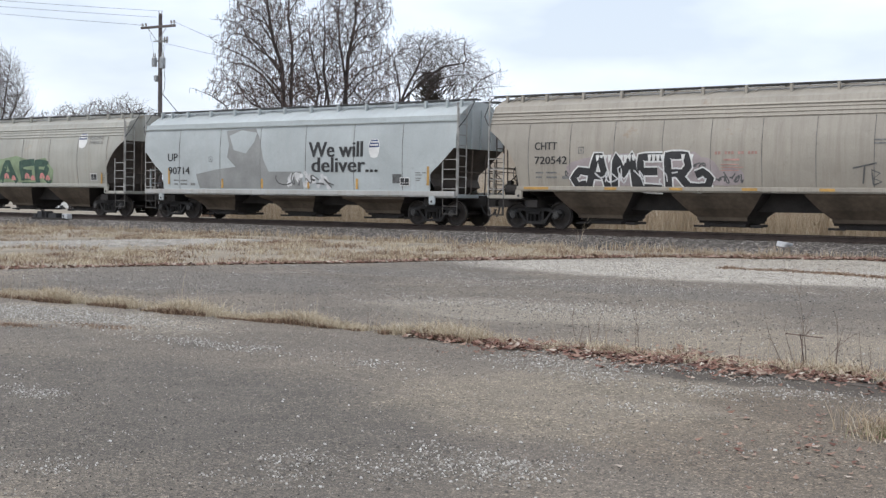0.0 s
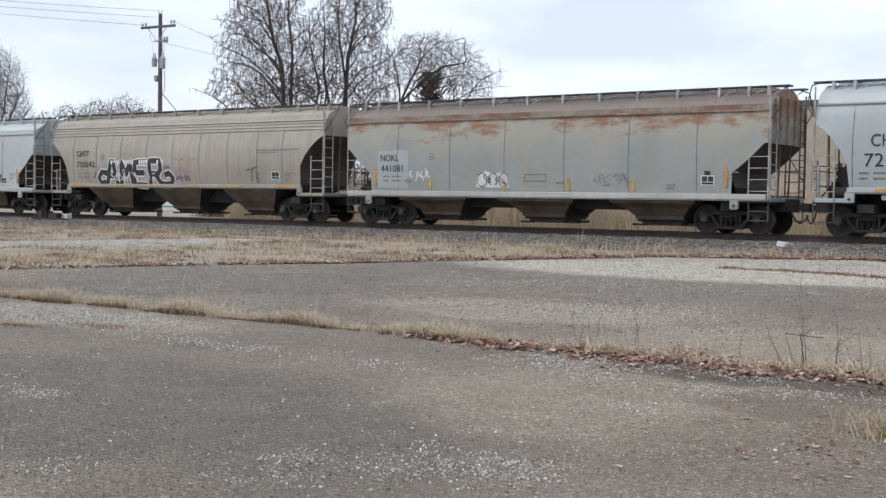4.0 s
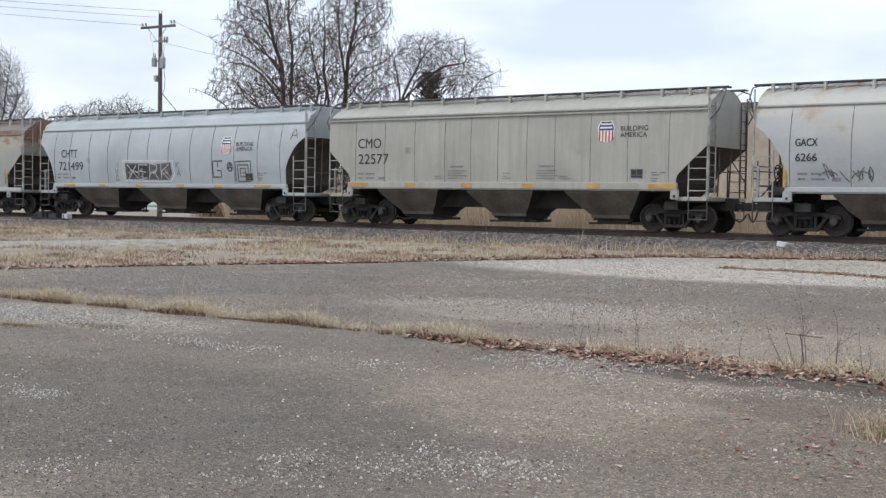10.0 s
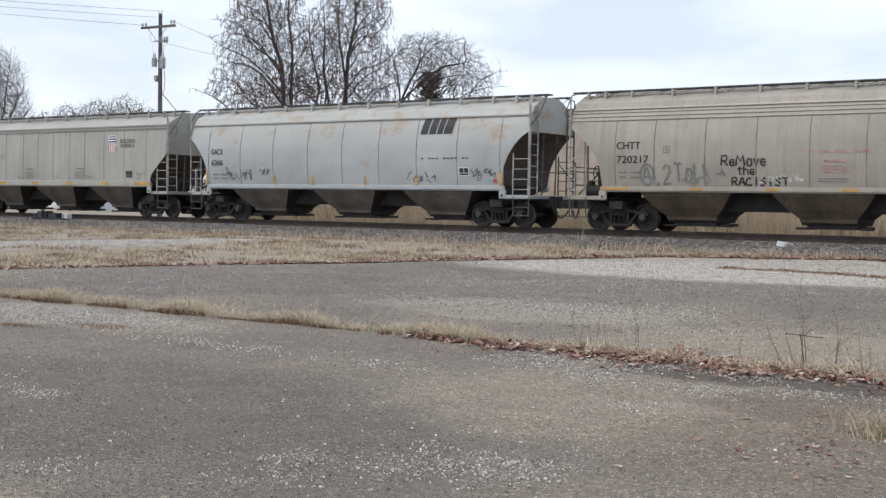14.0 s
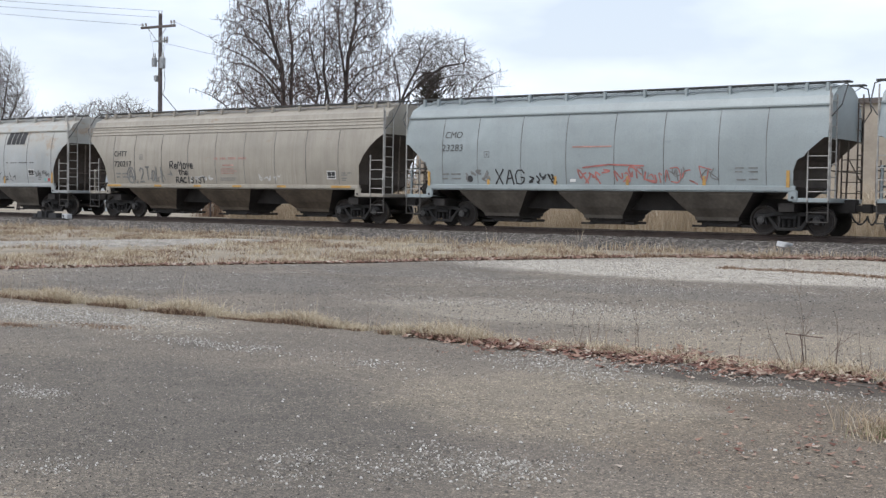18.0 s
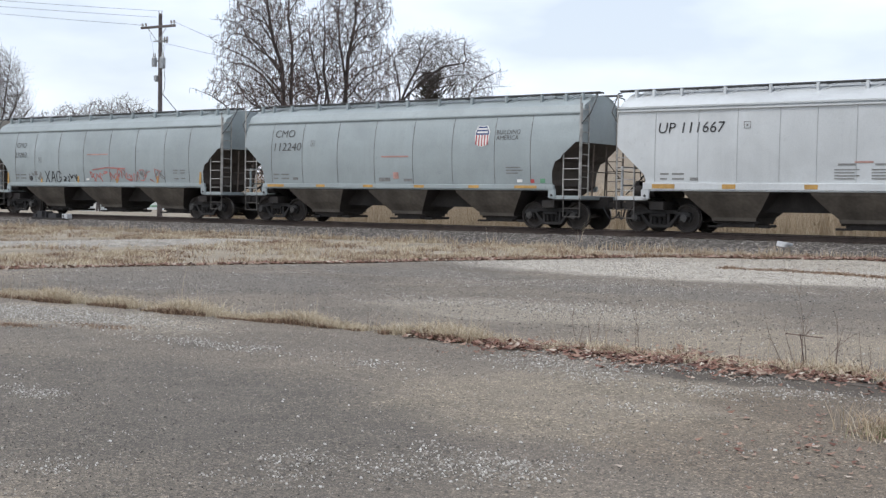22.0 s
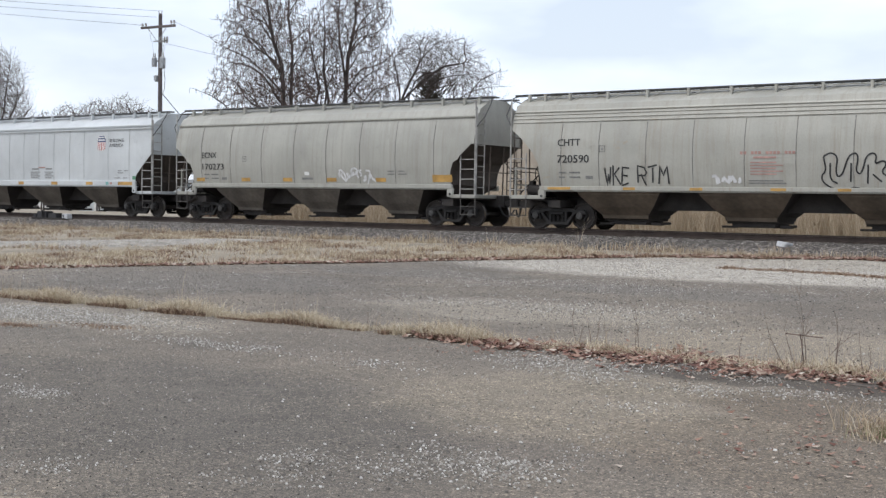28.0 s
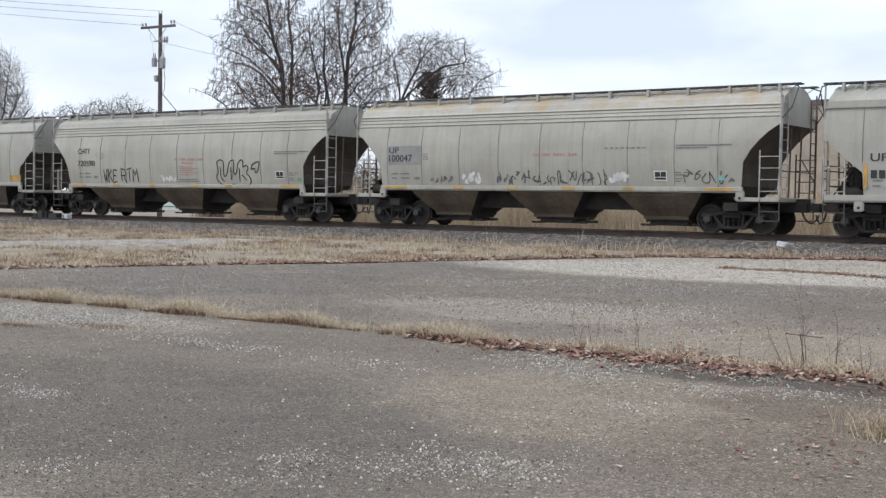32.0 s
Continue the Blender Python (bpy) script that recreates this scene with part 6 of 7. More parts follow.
pts = np.concatenate([np.stack([rng.normal(cx, w_, k_), crack_y(cx) + 0.15 + rng.normal(0, 0.14, k_), np.full(k_, 0.01)], 1) for cx, w_, k_ in ((-6.3, 0.25, 260), (-5.1, 0.3, 420), (-4.55, 0.2, 200), (-3.7, 0.22, 420), (-3.2, 0.15, 200))])
tagged(blades("drift_grass", pts, 0.13, 0.0035, M_PALESTRAW, 0.9), "pale dead grass standing in the leaf drift", "grass", kind="stuff")
# damp earth below the drift
ev, ef = [], []
for i, x in enumerate(np.arange(-6.6, -1.6, 0.12)):
    w = 0.35 * smooth01((x + 6.6) / 2.2) * (1 + 0.5 * noise.noise((x * 1.4, 5, 0)))
    ev += [(x, crack_y(x) - 0.10 - w - 0.25 * w * noise.noise((x * 4, 1, 0)), 0.0165), (x, crack_y(x) + 0.25, 0.0165)]
    if i:
        ef.append((2 * i - 2, 2 * i, 2 * i + 1, 2 * i - 1))
tagged(raw("earth_strip", ev, ef, plain("damp_earth", (0.085, 0.068, 0.055), 0.95, 0.0, 0.4, 5.0, 0.5)), "dark damp earth under the fallen leaves", "earth", kind="structure")


def pebbles(name, pts, lo, hi, material, power=2.0):
    """Small blunt stones with four uneven sides and a flat top."""
    p = np.array(pts)
    n = len(p)
    sz = lo + (hi - lo) * rng.random(n) ** power
    a = rng.uniform(0, 6.28, n)
    v = np.zeros((n, 8, 3))
    for j in range(4):
        t = a + j * 1.5708 + rng.uniform(-0.45, 0.45, n)
        for k, (r_, hz) in enumerate(((1.0, 0.0), (0.62, 0.75))):
            v[:, j + 4 * k, 0] = p[:, 0] + np.cos(t) * sz * r_
            v[:, j + 4 * k, 1] = p[:, 1] + np.sin(t) * sz * r_ * 0.8
            v[:, j + 4 * k, 2] = p[:, 2] + sz * hz * rng.uniform(0.6, 1.2, n)
    v[:, :4, 2] = p[:, 2:3] - 0.002
    f = [(k + j, k + (j + 1) % 4, k + 4 + (j + 1) % 4, k + 4 + j) for k in range(0, n * 8, 8) for j in range(4)]
    f += [(k + 4, k + 5, k + 6, k + 7) for k in range(0, n * 8, 8)]
    return raw(name, v.reshape(-1, 3).tolist(), f, material)


pts = [(p[0], p[1], ground_z(p[0], p[1]) + 0.02 + 0.03 * rng.random()) for p in edge_points(11000, -0.2, 0.6) if noise.noise((p[0] * 0.5, 3, 2)) + 0.5 * noise.noise((p[0] * 2.0, 7, 2)) > -0.2]
tagged(leaves("edge_leaves", pts, 0.050, M_LEAF), "brown leaves blown against the edge of the verge", "leaves", kind="stuff")

GATHERED = ((-13.6, 9.8, 2.8, 0.75, 1.6), (-9.6, 9.0, 1.1, 0.35, 1.2), (-8.3, 5.8, 0.5, 0.25, 0.8), (-7.3, 8.9, 0.6, 0.3, 0.5), (-5.0, 5.4, 0.5, 0.3, 0.55), (-4.0, 5.9, 0.5, 0.3, 0.5), (-4.4, 4.8, 0.5, 0.2, 0.45), (-3.4, 9.75, 0.7, 0.3, 0.4),
            (-10.6, 15.6, 2.4, 1.3, 0.8), (-8.2, 16.4, 2.0, 1.6, 0.6), (-12.6, 21.0, 3.0, 1.6, 0.4), (-13.0, 26.5, 8.0, 2.6, 1.0), (-9.0, 28.5, 8.0, 2.2, 1.0), (-6.5, 23.0, 2.5, 2.0, 0.4))


def field(x, y, seed):
    """Smooth noise from -1 to 1 over arrays of places."""
    tab = np.random.default_rng(int(seed * 10) + 3).uniform(-1, 1, (64, 64))
    i, j = np.floor(x).astype(int), np.floor(y).astype(int)
    u, v = x - i, y - j
    u, v = u * u * (3 - 2 * u), v * v * (3 - 2 * v)
    a, b, c, d = tab[i % 64, j % 64], tab[(i + 1) % 64, j % 64], tab[i % 64, (j + 1) % 64], tab[(i + 1) % 64, (j + 1) % 64]
    return (a * (1 - u) + b * u) * (1 - v) + (c * (1 - u) + d * u) * v


def strewn(n, near, far, keep, power, seed):
    """Points over the lot in front of the eye, thick where the gravel has gathered."""
    out = []
    while len(out) < n:
        m = 60000
        y = near + (far - near) * rng.random(m) ** power
        x = -y * rng.uniform(0.22, 1.62, m) - 0.4
        d = field(x * 0.5, y * 0.5, seed) * 0.45 + field(x * 1.9, y * 1.9, seed + 3) * 0.4 + field(x * 6, y * 6, seed + 6) * 0.22
        for cx, cy, rx, ry, k in GATHERED:
            d += k * np.exp(-((x - cx) / rx) ** 2 - ((y - cy) / ry) ** 2)
        for q in np.nonzero(d + rng.uniform(-0.35, 0.35, m) > keep)[0]:
            if y[q] <= lot_edge(x[q]) - 0.2:
                out.append((x[q], y[q], max(0.0, ground_z(x[q], y[q])) + 0.012))
    return out[:n]


tagged(pebbles("loose_grit", strewn(30000, 3.2, 12.0, -0.2, 1.2, 5.0), 0.003, 0.009, M_GRIT), "brown and grey grit loose on the lot", "gravel", kind="stuff")
tagged(pebbles("pale_gravel", strewn(21000, 3.2, 12.0, 0.66, 0.8, 8.0), 0.004, 0.0125, M_PEBBLE, 1.9), "pale loose gravel gathered in patches on the lot", "gravel", kind="stuff")
pts = []
for cx, cy, sx, sy, k in ((-13.5, 9.85, 1.5, 0.34, 5200), (-9.6, 9.05, 0.75, 0.20, 900), (-7.3, 8.9, 0.4, 0.16, 260), (-8.4, 5.85, 0.35, 0.14, 260)):
    pts += [(x, y, 0.012) for x, y in zip(rng.normal(cx, sx, k), rng.normal(cy, sy, k)) if noise.noise((x * 2.1, y * 3.3, 4)) + rng.uniform(-0.3, 0.3) > -0.12 and y < crack_y(x) - 0.12]
tagged(pebbles("gathered_gravel", pts, 0.005, 0.0135, M_PEBBLE, 1.6), "pale gravel washed together beside the joint", "gravel", kind="stuff")
tagged(pebbles("sparse_gravel", strewn(900, 3.2, 11.5, -0.3, 1.1, 2.0), 0.005, 0.017, M_PEBBLE), "single larger stones on the lot", "gravel", kind="stuff")
tagged(pebbles("far_grit", strewn(24000, 11.5, 32.5, -0.3, 0.8, 7.0), 0.006, 0.017, M_GRIT), "grit loose on the far part of the lot", "gravel", kind="stuff")
tagged(pebbles("far_gravel", strewn(30000, 11.5, 32.5, 0.5, 0.8, 3.0), 0.005, 0.015, M_PEBBLE, 1.9), "pale loose gravel on the far part of the lot", "gravel", kind="stuff")

pts = []
while len(pts) < 6000:
    x, y = rng.uniform(-40, -28), rng.uniform(17, 31)
    if on_lane(x, y):
        c, w = lane_mid(y)
        pts.append((x, y, ground_z(x, y) - 0.06 + 0.15 * max(0.0, 1 - ((x - c) / (w + 0.2)) ** 2) * min(1, w)))
tagged(pebbles("lane_gravel", pts, 0.010, 0.028, M_PEBBLE), "pale gravel of a lane crossing the verge", "gravel", kind="stuff")

# ---- behind the track ----
n = 52000
xs_ = rng.uniform(-52, 4, n)
pts = np.stack([xs_, 50 + rng.uniform(0, 6, n), np.full(n, 0.35)], 1)
pts[:, 0] -= (pts[:, 1] - 50)
tagged(blades("reed_bed", pts, 1.75, 0.009, M_REED, 0.8), "tall dry tan reeds beyond the track", "reeds", kind="stuff")


n = 9000
pts = np.stack([rng.uniform(-66, -46, n), 60 + rng.uniform(0, 6, n), np.full(n, 0.38)], 1)
tagged(blades("brush_thicket", pts, 3.0, 0.014, M_RUSSET, 0.5), "brown leafless brush under the tall trees", "brush", kind="stuff")


def skeleton(stems, cloud, limbs, step, r):
    """Trunk stems along given lines, and limbs that bend out from them to far-apart points of the crown."""
    pos, par = [], []

    def lay(line, last):
        for p, q in zip(line, line[1:]):
            n_ = max(1, round((q - p).length / step))
            for i in range(0 if last < 0 else 1, n_ + 1):
                pos.append(p.lerp(q, i / n_) + Vector((r.uniform(-1, 1), r.uniform(-1, 1), r.uniform(-0.5, 0.5))) * step * 0.12)
                par.append(last)
                last = len(pos) - 1

    for line in stems:
        lay([Vector(p) for p in line], -1)
    n0 = len(pos)
    trunk = np.array([tuple(p) for p in pos])
    done = trunk[trunk[:, 2] > 3.0]
    far = ((cloud[:, None] - done[None]) ** 2).sum(2).min(1)
    for _ in range(limbs):
        k = int(far.argmax())
        goal = Vector(cloud[k])
        flat = ((trunk[:, :2] - cloud[k, :2]) ** 2).sum(1) ** 0.5
        at = int((np.abs(trunk[:, 2] - (cloud[k, 2] - 0.75 * flat)) + 0.5 * flat).argmin())
        o = pos[at]
        d = goal - o
        out = Vector((d.x, d.y, 0))
        mid = o + out * 0.42 + Vector((0, 0, max(0.0, d.z) * 0.62 + 0.10 * out.length))
        f1, f2 = r.uniform(0, 6.28), r.uniform(0, 6.28)
        line = []
        for i in range(9):
            t = i / 8
            w = o * (1 - t) ** 2 + mid * (2 * t * (1 - t)) + goal * t ** 2
            line.append(w + Vector((math.sin(9 * t + f1) - math.sin(f1), math.sin(8 * t + f2) - math.sin(f2), math.sin(7 * t + f2 * 2) - math.sin(f2 * 2))) * (0.055 * d.length * min(1, 2 * t)))
        lay(line, at)
        far = np.minimum(far, ((cloud[:, None] - np.array([tuple(p) for p in line])[None]) ** 2).sum(2).min(1))
    return pos, par


def colonise(goals, pos, par, step, reach, kill, rounds, lift, r):
    """Branches that grow from a skeleton towards scattered goals; returns the nodes and the parent of each."""
    nodes = np.array([tuple(p) for p in pos])
    goals = goals.copy()
    d2 = ((goals[:, None] - nodes[None]) ** 2).sum(2)
    near, dist = d2.argmin(1), d2.min(1)
    g_ = np.random.default_rng(r.randrange(10 ** 6))
    for _ in range(rounds):
        act = dist < reach * reach
        if not act.any():
            break
        src = near[act]
        way = goals[act] - nodes[src]
        way /= np.maximum(np.linalg.norm(way, axis=1), 1e-6)[:, None]
        who, inv = np.unique(src, return_inverse=True)
        tot = np.zeros((len(who), 3))
        np.add.at(tot, inv, way)
        tot /= np.maximum(np.linalg.norm(tot, axis=1), 1e-6)[:, None]
        tot += g_.normal(0, 0.24, tot.shape)
        tot[:, 2] += lift
        tot /= np.linalg.norm(tot, axis=1)[:, None]
        fresh = nodes[who] + tot * step
        base_ = len(nodes)
        nodes = np.concatenate([nodes, fresh])
        par += [int(w) for w in who]
        d2 = ((goals[:, None] - fresh[None]) ** 2).sum(2)
        m_, k_ = d2.min(1), d2.argmin(1)
        closer = m_ < dist
        near[closer], dist[closer] = base_ + k_[closer], m_[closer]
        keep = dist > kill * kill
        goals, near, dist = goals[keep], near[keep], dist[keep]
        if not len(goals):
            break
    return [Vector(p) for p in nodes], par


def tree(name, label, base, blobs, stems, seed, goals, bark, twig, step=0.3, kill=0.5, reach=3.2, twig_r=0.007, pods=0.0, twigs=2, twig_len=0.5, lift=0.06, power=2.25, limbs=10, upward=0.12):
    """A bare tree: limbs that fill the crown given as blobs (across, along, height, radii), fine twigs, hanging pods."""
    r = random.Random(seed)
    g_ = np.random.default_rng(seed)
    root = new(name)
    root.location = base
    root.rotation_euler = (0, 0, radians(36.2))
    tagged(root, label, "tree")
    cloud = []
    vol = [b_[3] * b_[4] * b_[5] for b_ in blobs]
    for b_, v_ in zip(blobs, vol):
        n_ = int(goals * v_ / sum(vol))
        d = g_.normal(size=(n_, 3))
        d /= np.linalg.norm(d, axis=1)[:, None]
        lump = 0.80 + 0.34 * np.array([noise.noise(tuple(q * 2.3 + seed)) for q in d])
        d *= (np.minimum(g_.random(n_) ** 0.45 + np.abs(g_.normal(0, 0.10, n_)), 1.35) * lump / 0.93)[:, None]
        cloud.append(d * np.array(b_[3:6]) + np.array(b_[:3]))
    cloud = np.concatenate(cloud)
    pos, par = colonise(cloud, *skeleton(stems, cloud, limbs, step, r), step, reach, kill, 60, lift, r)
    kids = [[] for _ in pos]
    for i, p in enumerate(par):
        if p >= 0:
            kids[p].append(i)
    rad = [0.0] * len(pos)
    for i in range(len(pos) - 1, -1, -1):
        rad[i] = max(twig_r * 1.25, sum(rad[k] ** power for k in kids[i]) ** (1 / power) if kids[i] else 0)
    tv, tf, cv, cf, pv, pf = [], [], [], [], [], []
    starts = [(i, None) for i, p in enumerate(par) if p < 0]
    while starts:
        i, frm = starts.pop()
        line, rr = ([pos[frm]], [min(rad[frm], rad[i] * 1.15)]) if frm is not None else ([], [])
        ids = []
        while True:
            line.append(pos[i])
            rr.append(rad[i])
            ids.append(i)
            if not kids[i]:
                break
            ks = sorted(kids[i], key=lambda k: -rad[k])
            starts += [(k, i) for k in ks[1:]]
            i = ks[0]
        if len(line) < 2:
            continue
        fine = [line[0]] + [(line[k - 1] + line[k] * 2 + line[k + 1]) / 4 for k in range(1, len(line) - 1)] + [line[-1]]
        thick = max(rr)
        if thick > 0.045:
            rod_mesh(tv, tf, fine, rr, 7)
        else:
            rod_mesh(cv, cf, fine, rr, 4 if thick > 0.02 else 3)
        for k in range(1, len(fine)):
            if rr[k] > 0.03:
                continue
            d = (fine[k] - fine[k - 1]).normalized()
            for _ in range(twigs if rr[k] < 0.016 else 1):
                e = (d + Vector((r.gauss(0, 0.6), r.gauss(0, 0.6), r.gauss(upward, 0.5)))).normalized()
                ln = twig_len * r.uniform(0.4, 1.2)
                q = fine[k] + e * ln * 0.5
                e2 = (e + Vector((r.gauss(0, 0.3), r.gauss(0, 0.3), r.gauss(0.15, 0.3)))).normalized()
                rod_mesh(cv, cf, [fine[k], q, q + e2 * ln * 0.5], [twig_r, twig_r * 0.85, twig_r * 0.6], 3)
                if r.random() < pods:
                    for _ in range(r.choice((1, 2, 3))):
                        s_ = q + e2 * ln * r.uniform(0, 0.5)
                        hang, w = r.uniform(0.2, 0.42), 0.011
                        a_ = r.uniform(0, 3.14)
                        ox, oy = math.cos(a_) * w, math.sin(a_) * w
                        sx, sy = r.uniform(-0.06, 0.06), r.uniform(-0.06, 0.06)
                        n0 = len(pv)
                        pv.extend([(s_.x - ox, s_.y - oy, s_.z), (s_.x + ox, s_.y + oy, s_.z), (s_.x + ox * 0.6 + sx, s_.y + oy * 0.6 + sy, s_.z - hang), (s_.x - ox * 0.6 + sx, s_.y - oy * 0.6 + sy, s_.z - hang)])
                        pf.append((n0, n0 + 1, n0 + 2, n0 + 3))
    raw("trunk", tv, tf, bark, root).data.shade_smooth()
    raw("crown", cv, cf, twig, root)
    if pv:
        tagged(raw("seed_pod", pv, pf, M_POD, root), kind="stuff")
    return root


CATALPA = "tall bare tree hung with long brown seed pods"
tree("catalpa_tree", CATALPA, (-52.84, 55.83, 0.3), [(-1.2, 0, 12.0, 2.9, 2.4, 4.6), (-3.1, 0.2, 8.4, 1.9, 1.8, 2.0), (-0.2, -0.4, 8.2, 2.6, 2.2, 1.9), (-2.6, 0, 10.9, 1.7, 1.6, 1.8)],
     [[(-0.1, 0, 0), (-0.22, 0, 7.3), (-0.33, 0.1, 9.5), (-0.85, 0.1, 10.9), (-1.2, 0, 12.7), (-1.45, 0, 15.0)], [(0.2, 0.3, 0), (0.22, 0.25, 7.3), (0.26, 0.2, 10.8), (-0.03, 0.3, 12.4), (0.05, 0.3, 15.2)]],
     15, 7600, M_BARK, M_TWIG, 0.22, 0.27, 1.7, 0.0082, 0.36, 2, 0.36, limbs=32, power=2.42)
tree("catalpa_tree", CATALPA, (-52.75, 58.39, 0.3), [(0.3, 0, 11.0, 1.5, 1.6, 3.0), (-0.5, 0, 9.0, 1.5, 1.4, 1.4)],
     [[(0.1, 0, 0), (0.0, 0, 7.5), (0.19, 0, 8.4), (-0.26, 0.1, 10.3), (-0.48, 0, 11.4), (-0.5, 0, 13.0)], [(0.9, 0, 0), (0.76, 0, 7.7), (0.39, 0.2, 9.4), (0.48, 0.1, 11.9), (0.39, 0, 13.6)]],
     28, 2600, M_BARK, M_TWIG, 0.22, 0.27, 1.7, 0.0082, 0.36, 2, 0.36, limbs=12, power=2.42)
tree("catalpa_tree", CATALPA, (-51.32, 59.44, 0.3), [(0.8, 0, 12.4, 2.2, 2.2, 3.9), (1.7, 0, 9.3, 1.6, 1.6, 2.3), (0.2, 0, 8.6, 1.7, 1.5, 1.4)],
     [[(-0.1, 0, 0), (0.0, 0, 7.6), (0.15, 0, 9.7), (0.19, 0, 10.4), (0.64, 0, 12.7), (0.53, 0, 15.2)], [(0.05, 0.15, 0), (0.08, 0.12, 8.6), (-0.38, 0.15, 11.4), (-0.48, 0.1, 13.1), (-0.24, 0, 15.4)]],
     37, 5500, M_BARK, M_TWIG, 0.22, 0.27, 1.7, 0.0082, 0.36, 2, 0.36, limbs=24, power=2.42)
tree("bare_tree", "low dense bare tree behind the tall trees", (-54.6, 60.4, 0.4), [(-2.6, 0, 7.9, 2.4, 1.6, 1.6), (0.6, 0, 8.2, 2.6, 1.6, 2.0), (3.6, 0, 8.0, 2.2, 1.6, 1.7)],
     [[(0, 0, 0), (-0.2, 0, 4.0), (-1.6, 0, 7.0), (-2.8, 0, 8.2)], [(0.2, 0, 0), (0.3, 0, 4.5), (0.7, 0, 8.6)], [(0.4, 0, 0), (0.9, 0, 4.0), (2.4, 0, 6.4), (3.8, 0, 8.2)]],
     53, 4200, M_BARK, M_TWIG, 0.24, 0.30, 1.8, 0.0082, 0.15, 2, 0.42, 0.1, limbs=18, power=2.45)
tree("bare_tree", "smaller grey bare tree with fine upswept twigs", (-50.93, 64.71, 0.4), [(2.0, 0, 10.4, 3.1, 2.2, 2.1), (4.6, 0, 9.3, 1.9, 1.6, 1.5), (-0.4, 0, 10.0, 0.9, 1.2, 1.6)],
     [[(-0.4, 0, 0), (0.0, 0, 8.0), (0.55, 0, 9.2), (1.34, 0.2, 10.8), (2.3, 0.1, 11.8)], [(-0.3, 0.2, 0), (0.1, 0.15, 8.0), (1.1, 0, 9.0), (2.7, -0.2, 10.2), (4.2, 0, 10.5)], [(-0.5, -0.2, 0), (-0.1, -0.1, 8.2), (-0.3, 0, 9.6), (-0.7, 0, 10.9)]],
     31, 6000, M_BARK, M_TWIG_GREY, 0.21, 0.24, 1.7, 0.0066, 0.0, 2, 0.6, 0.10, limbs=18, power=2.4, upward=0.25)
tree("bare_tree", "bare grey tree with upswept twigs behind the train", (-76.5, 52.1, 0.4), [(0.0, 0, 8.4, 1.7, 1.8, 2.6), (-1.6, 0, 8.2, 2.0, 1.8, 2.5), (0.6, 0, 7.2, 1.6, 1.4, 1.5)],
     [[(-0.6, 0, 0), (-0.5, 0, 4.4), (0.1, 0, 7.0), (0.42, 0, 9.6), (0.6, 0, 11.0)], [(-0.7, 0.1, 0), (-0.6, 0.1, 4.6), (0.6, 0.1, 6.9), (1.5, 0.1, 9.0)], [(-0.8, 0, 0), (-0.8, 0, 4.6), (-1.2, 0, 8.0), (-1.3, 0, 10.4)], [(-0.5, -0.1, 0), (-0.4, -0.1, 4.0), (0.9, 0, 5.8), (1.9, 0, 7.4)]],
     47, 4600, M_BARK, M_TWIG_GREY, 0.24, 0.27, 1.7, 0.0078, 0.0, 2, 0.9, 0.50, limbs=12, power=2.5, upward=0.75)
for i, (bx_, by_, hh_, ww_) in enumerate(((-97.4, 67.9, 9.0, 1.5), (-95.6, 69.2, 9.3, 1.5), (-93.6, 70.7, 9.9, 1.7), (-91.6, 72.2, 10.5, 2.0), (-89.6, 73.6, 10.8, 2.0), (-88.2, 74.7, 9.9, 1.3))):
    tree("bare_bush", "low spreading bare tree far beyond the track", (bx_, by_, 0.4), [(0, 0, hh_ - 2.3, ww_, 1.6, 1.9)], [[(0, 0, 0), (0.1, 0, 4.2), (-0.4, 0, hh_ - 2.8)], [(0.2, 0, 0), (0.2, 0, 4.0), (0.7, 0, hh_ - 2.6)]],
         60 + i, 1500, M_BARK, M_TWIG_GREY, 0.28, 0.30, 2.0, 0.0115, 0.0, 2, 0.6, 0.15, limbs=6, power=2.5, upward=0.45)


# ---- utility pole and its wires ----
M_POLE = plain("weathered_pole_wood", (0.115, 0.095, 0.092), 0.9, 0.0, 0.35, 3.0, 0.3)
M_GALV = plain("galvanised_steel", (0.34, 0.35, 0.36), 0.5, 0.3, 0.2, 6.0)
M_CERAMIC = plain("grey_insulator", (0.30, 0.28, 0.28), 0.35, 0.0, 0.2, 9.0)
M_WIRE = plain("dark_wire", (0.06, 0.06, 0.065), 0.6, 0.0, 0.1, 5.0)

PX, PY = -53.0, 46.0
pole = tagged(new("utility_pole"), "weathered wooden utility pole with a crossarm and transformers", "utility pole")
pole.location = (PX, PY, 0.25)
bm = bmesh.new()
cyl(bm, (0, 0, -0.1), (-0.08, 0, 11.45), 0.15, 0.10, 14)
part("shaft", bm, M_POLE, pole)
bm = bmesh.new()
box(bm, -0.08, -0.16, 10.72, 2.75, 0.10, 0.13, Matrix.Rotation(radians(1.0), 4, "Y"))
part("crossarm", bm, M_POLE, pole)
for s in (-1, 1):
    bm = bmesh.new()
    bar(bm, (-0.08, -0.2, 9.9), (-0.08 + s * 0.75, -0.2, 10.66), 0.04)
    part("brace", bm, M_GALV, pole)
for x in (-1.36, -1.08, 0.98, 1.22):
    bm = bmesh.new()
    cyl(bm, (x, -0.16, 10.75), (x, -0.16, 10.86), 0.025, 0.025, 8)
    for k in range(3):
        cyl(bm, (x, -0.16, 10.86 + 0.045 * k), (x, -0.16, 10.90 + 0.045 * k), 0.075 - 0.012 * k, 0.05, 10)
    part("insulator", bm, M_CERAMIC, pole)
bm = bmesh.new()
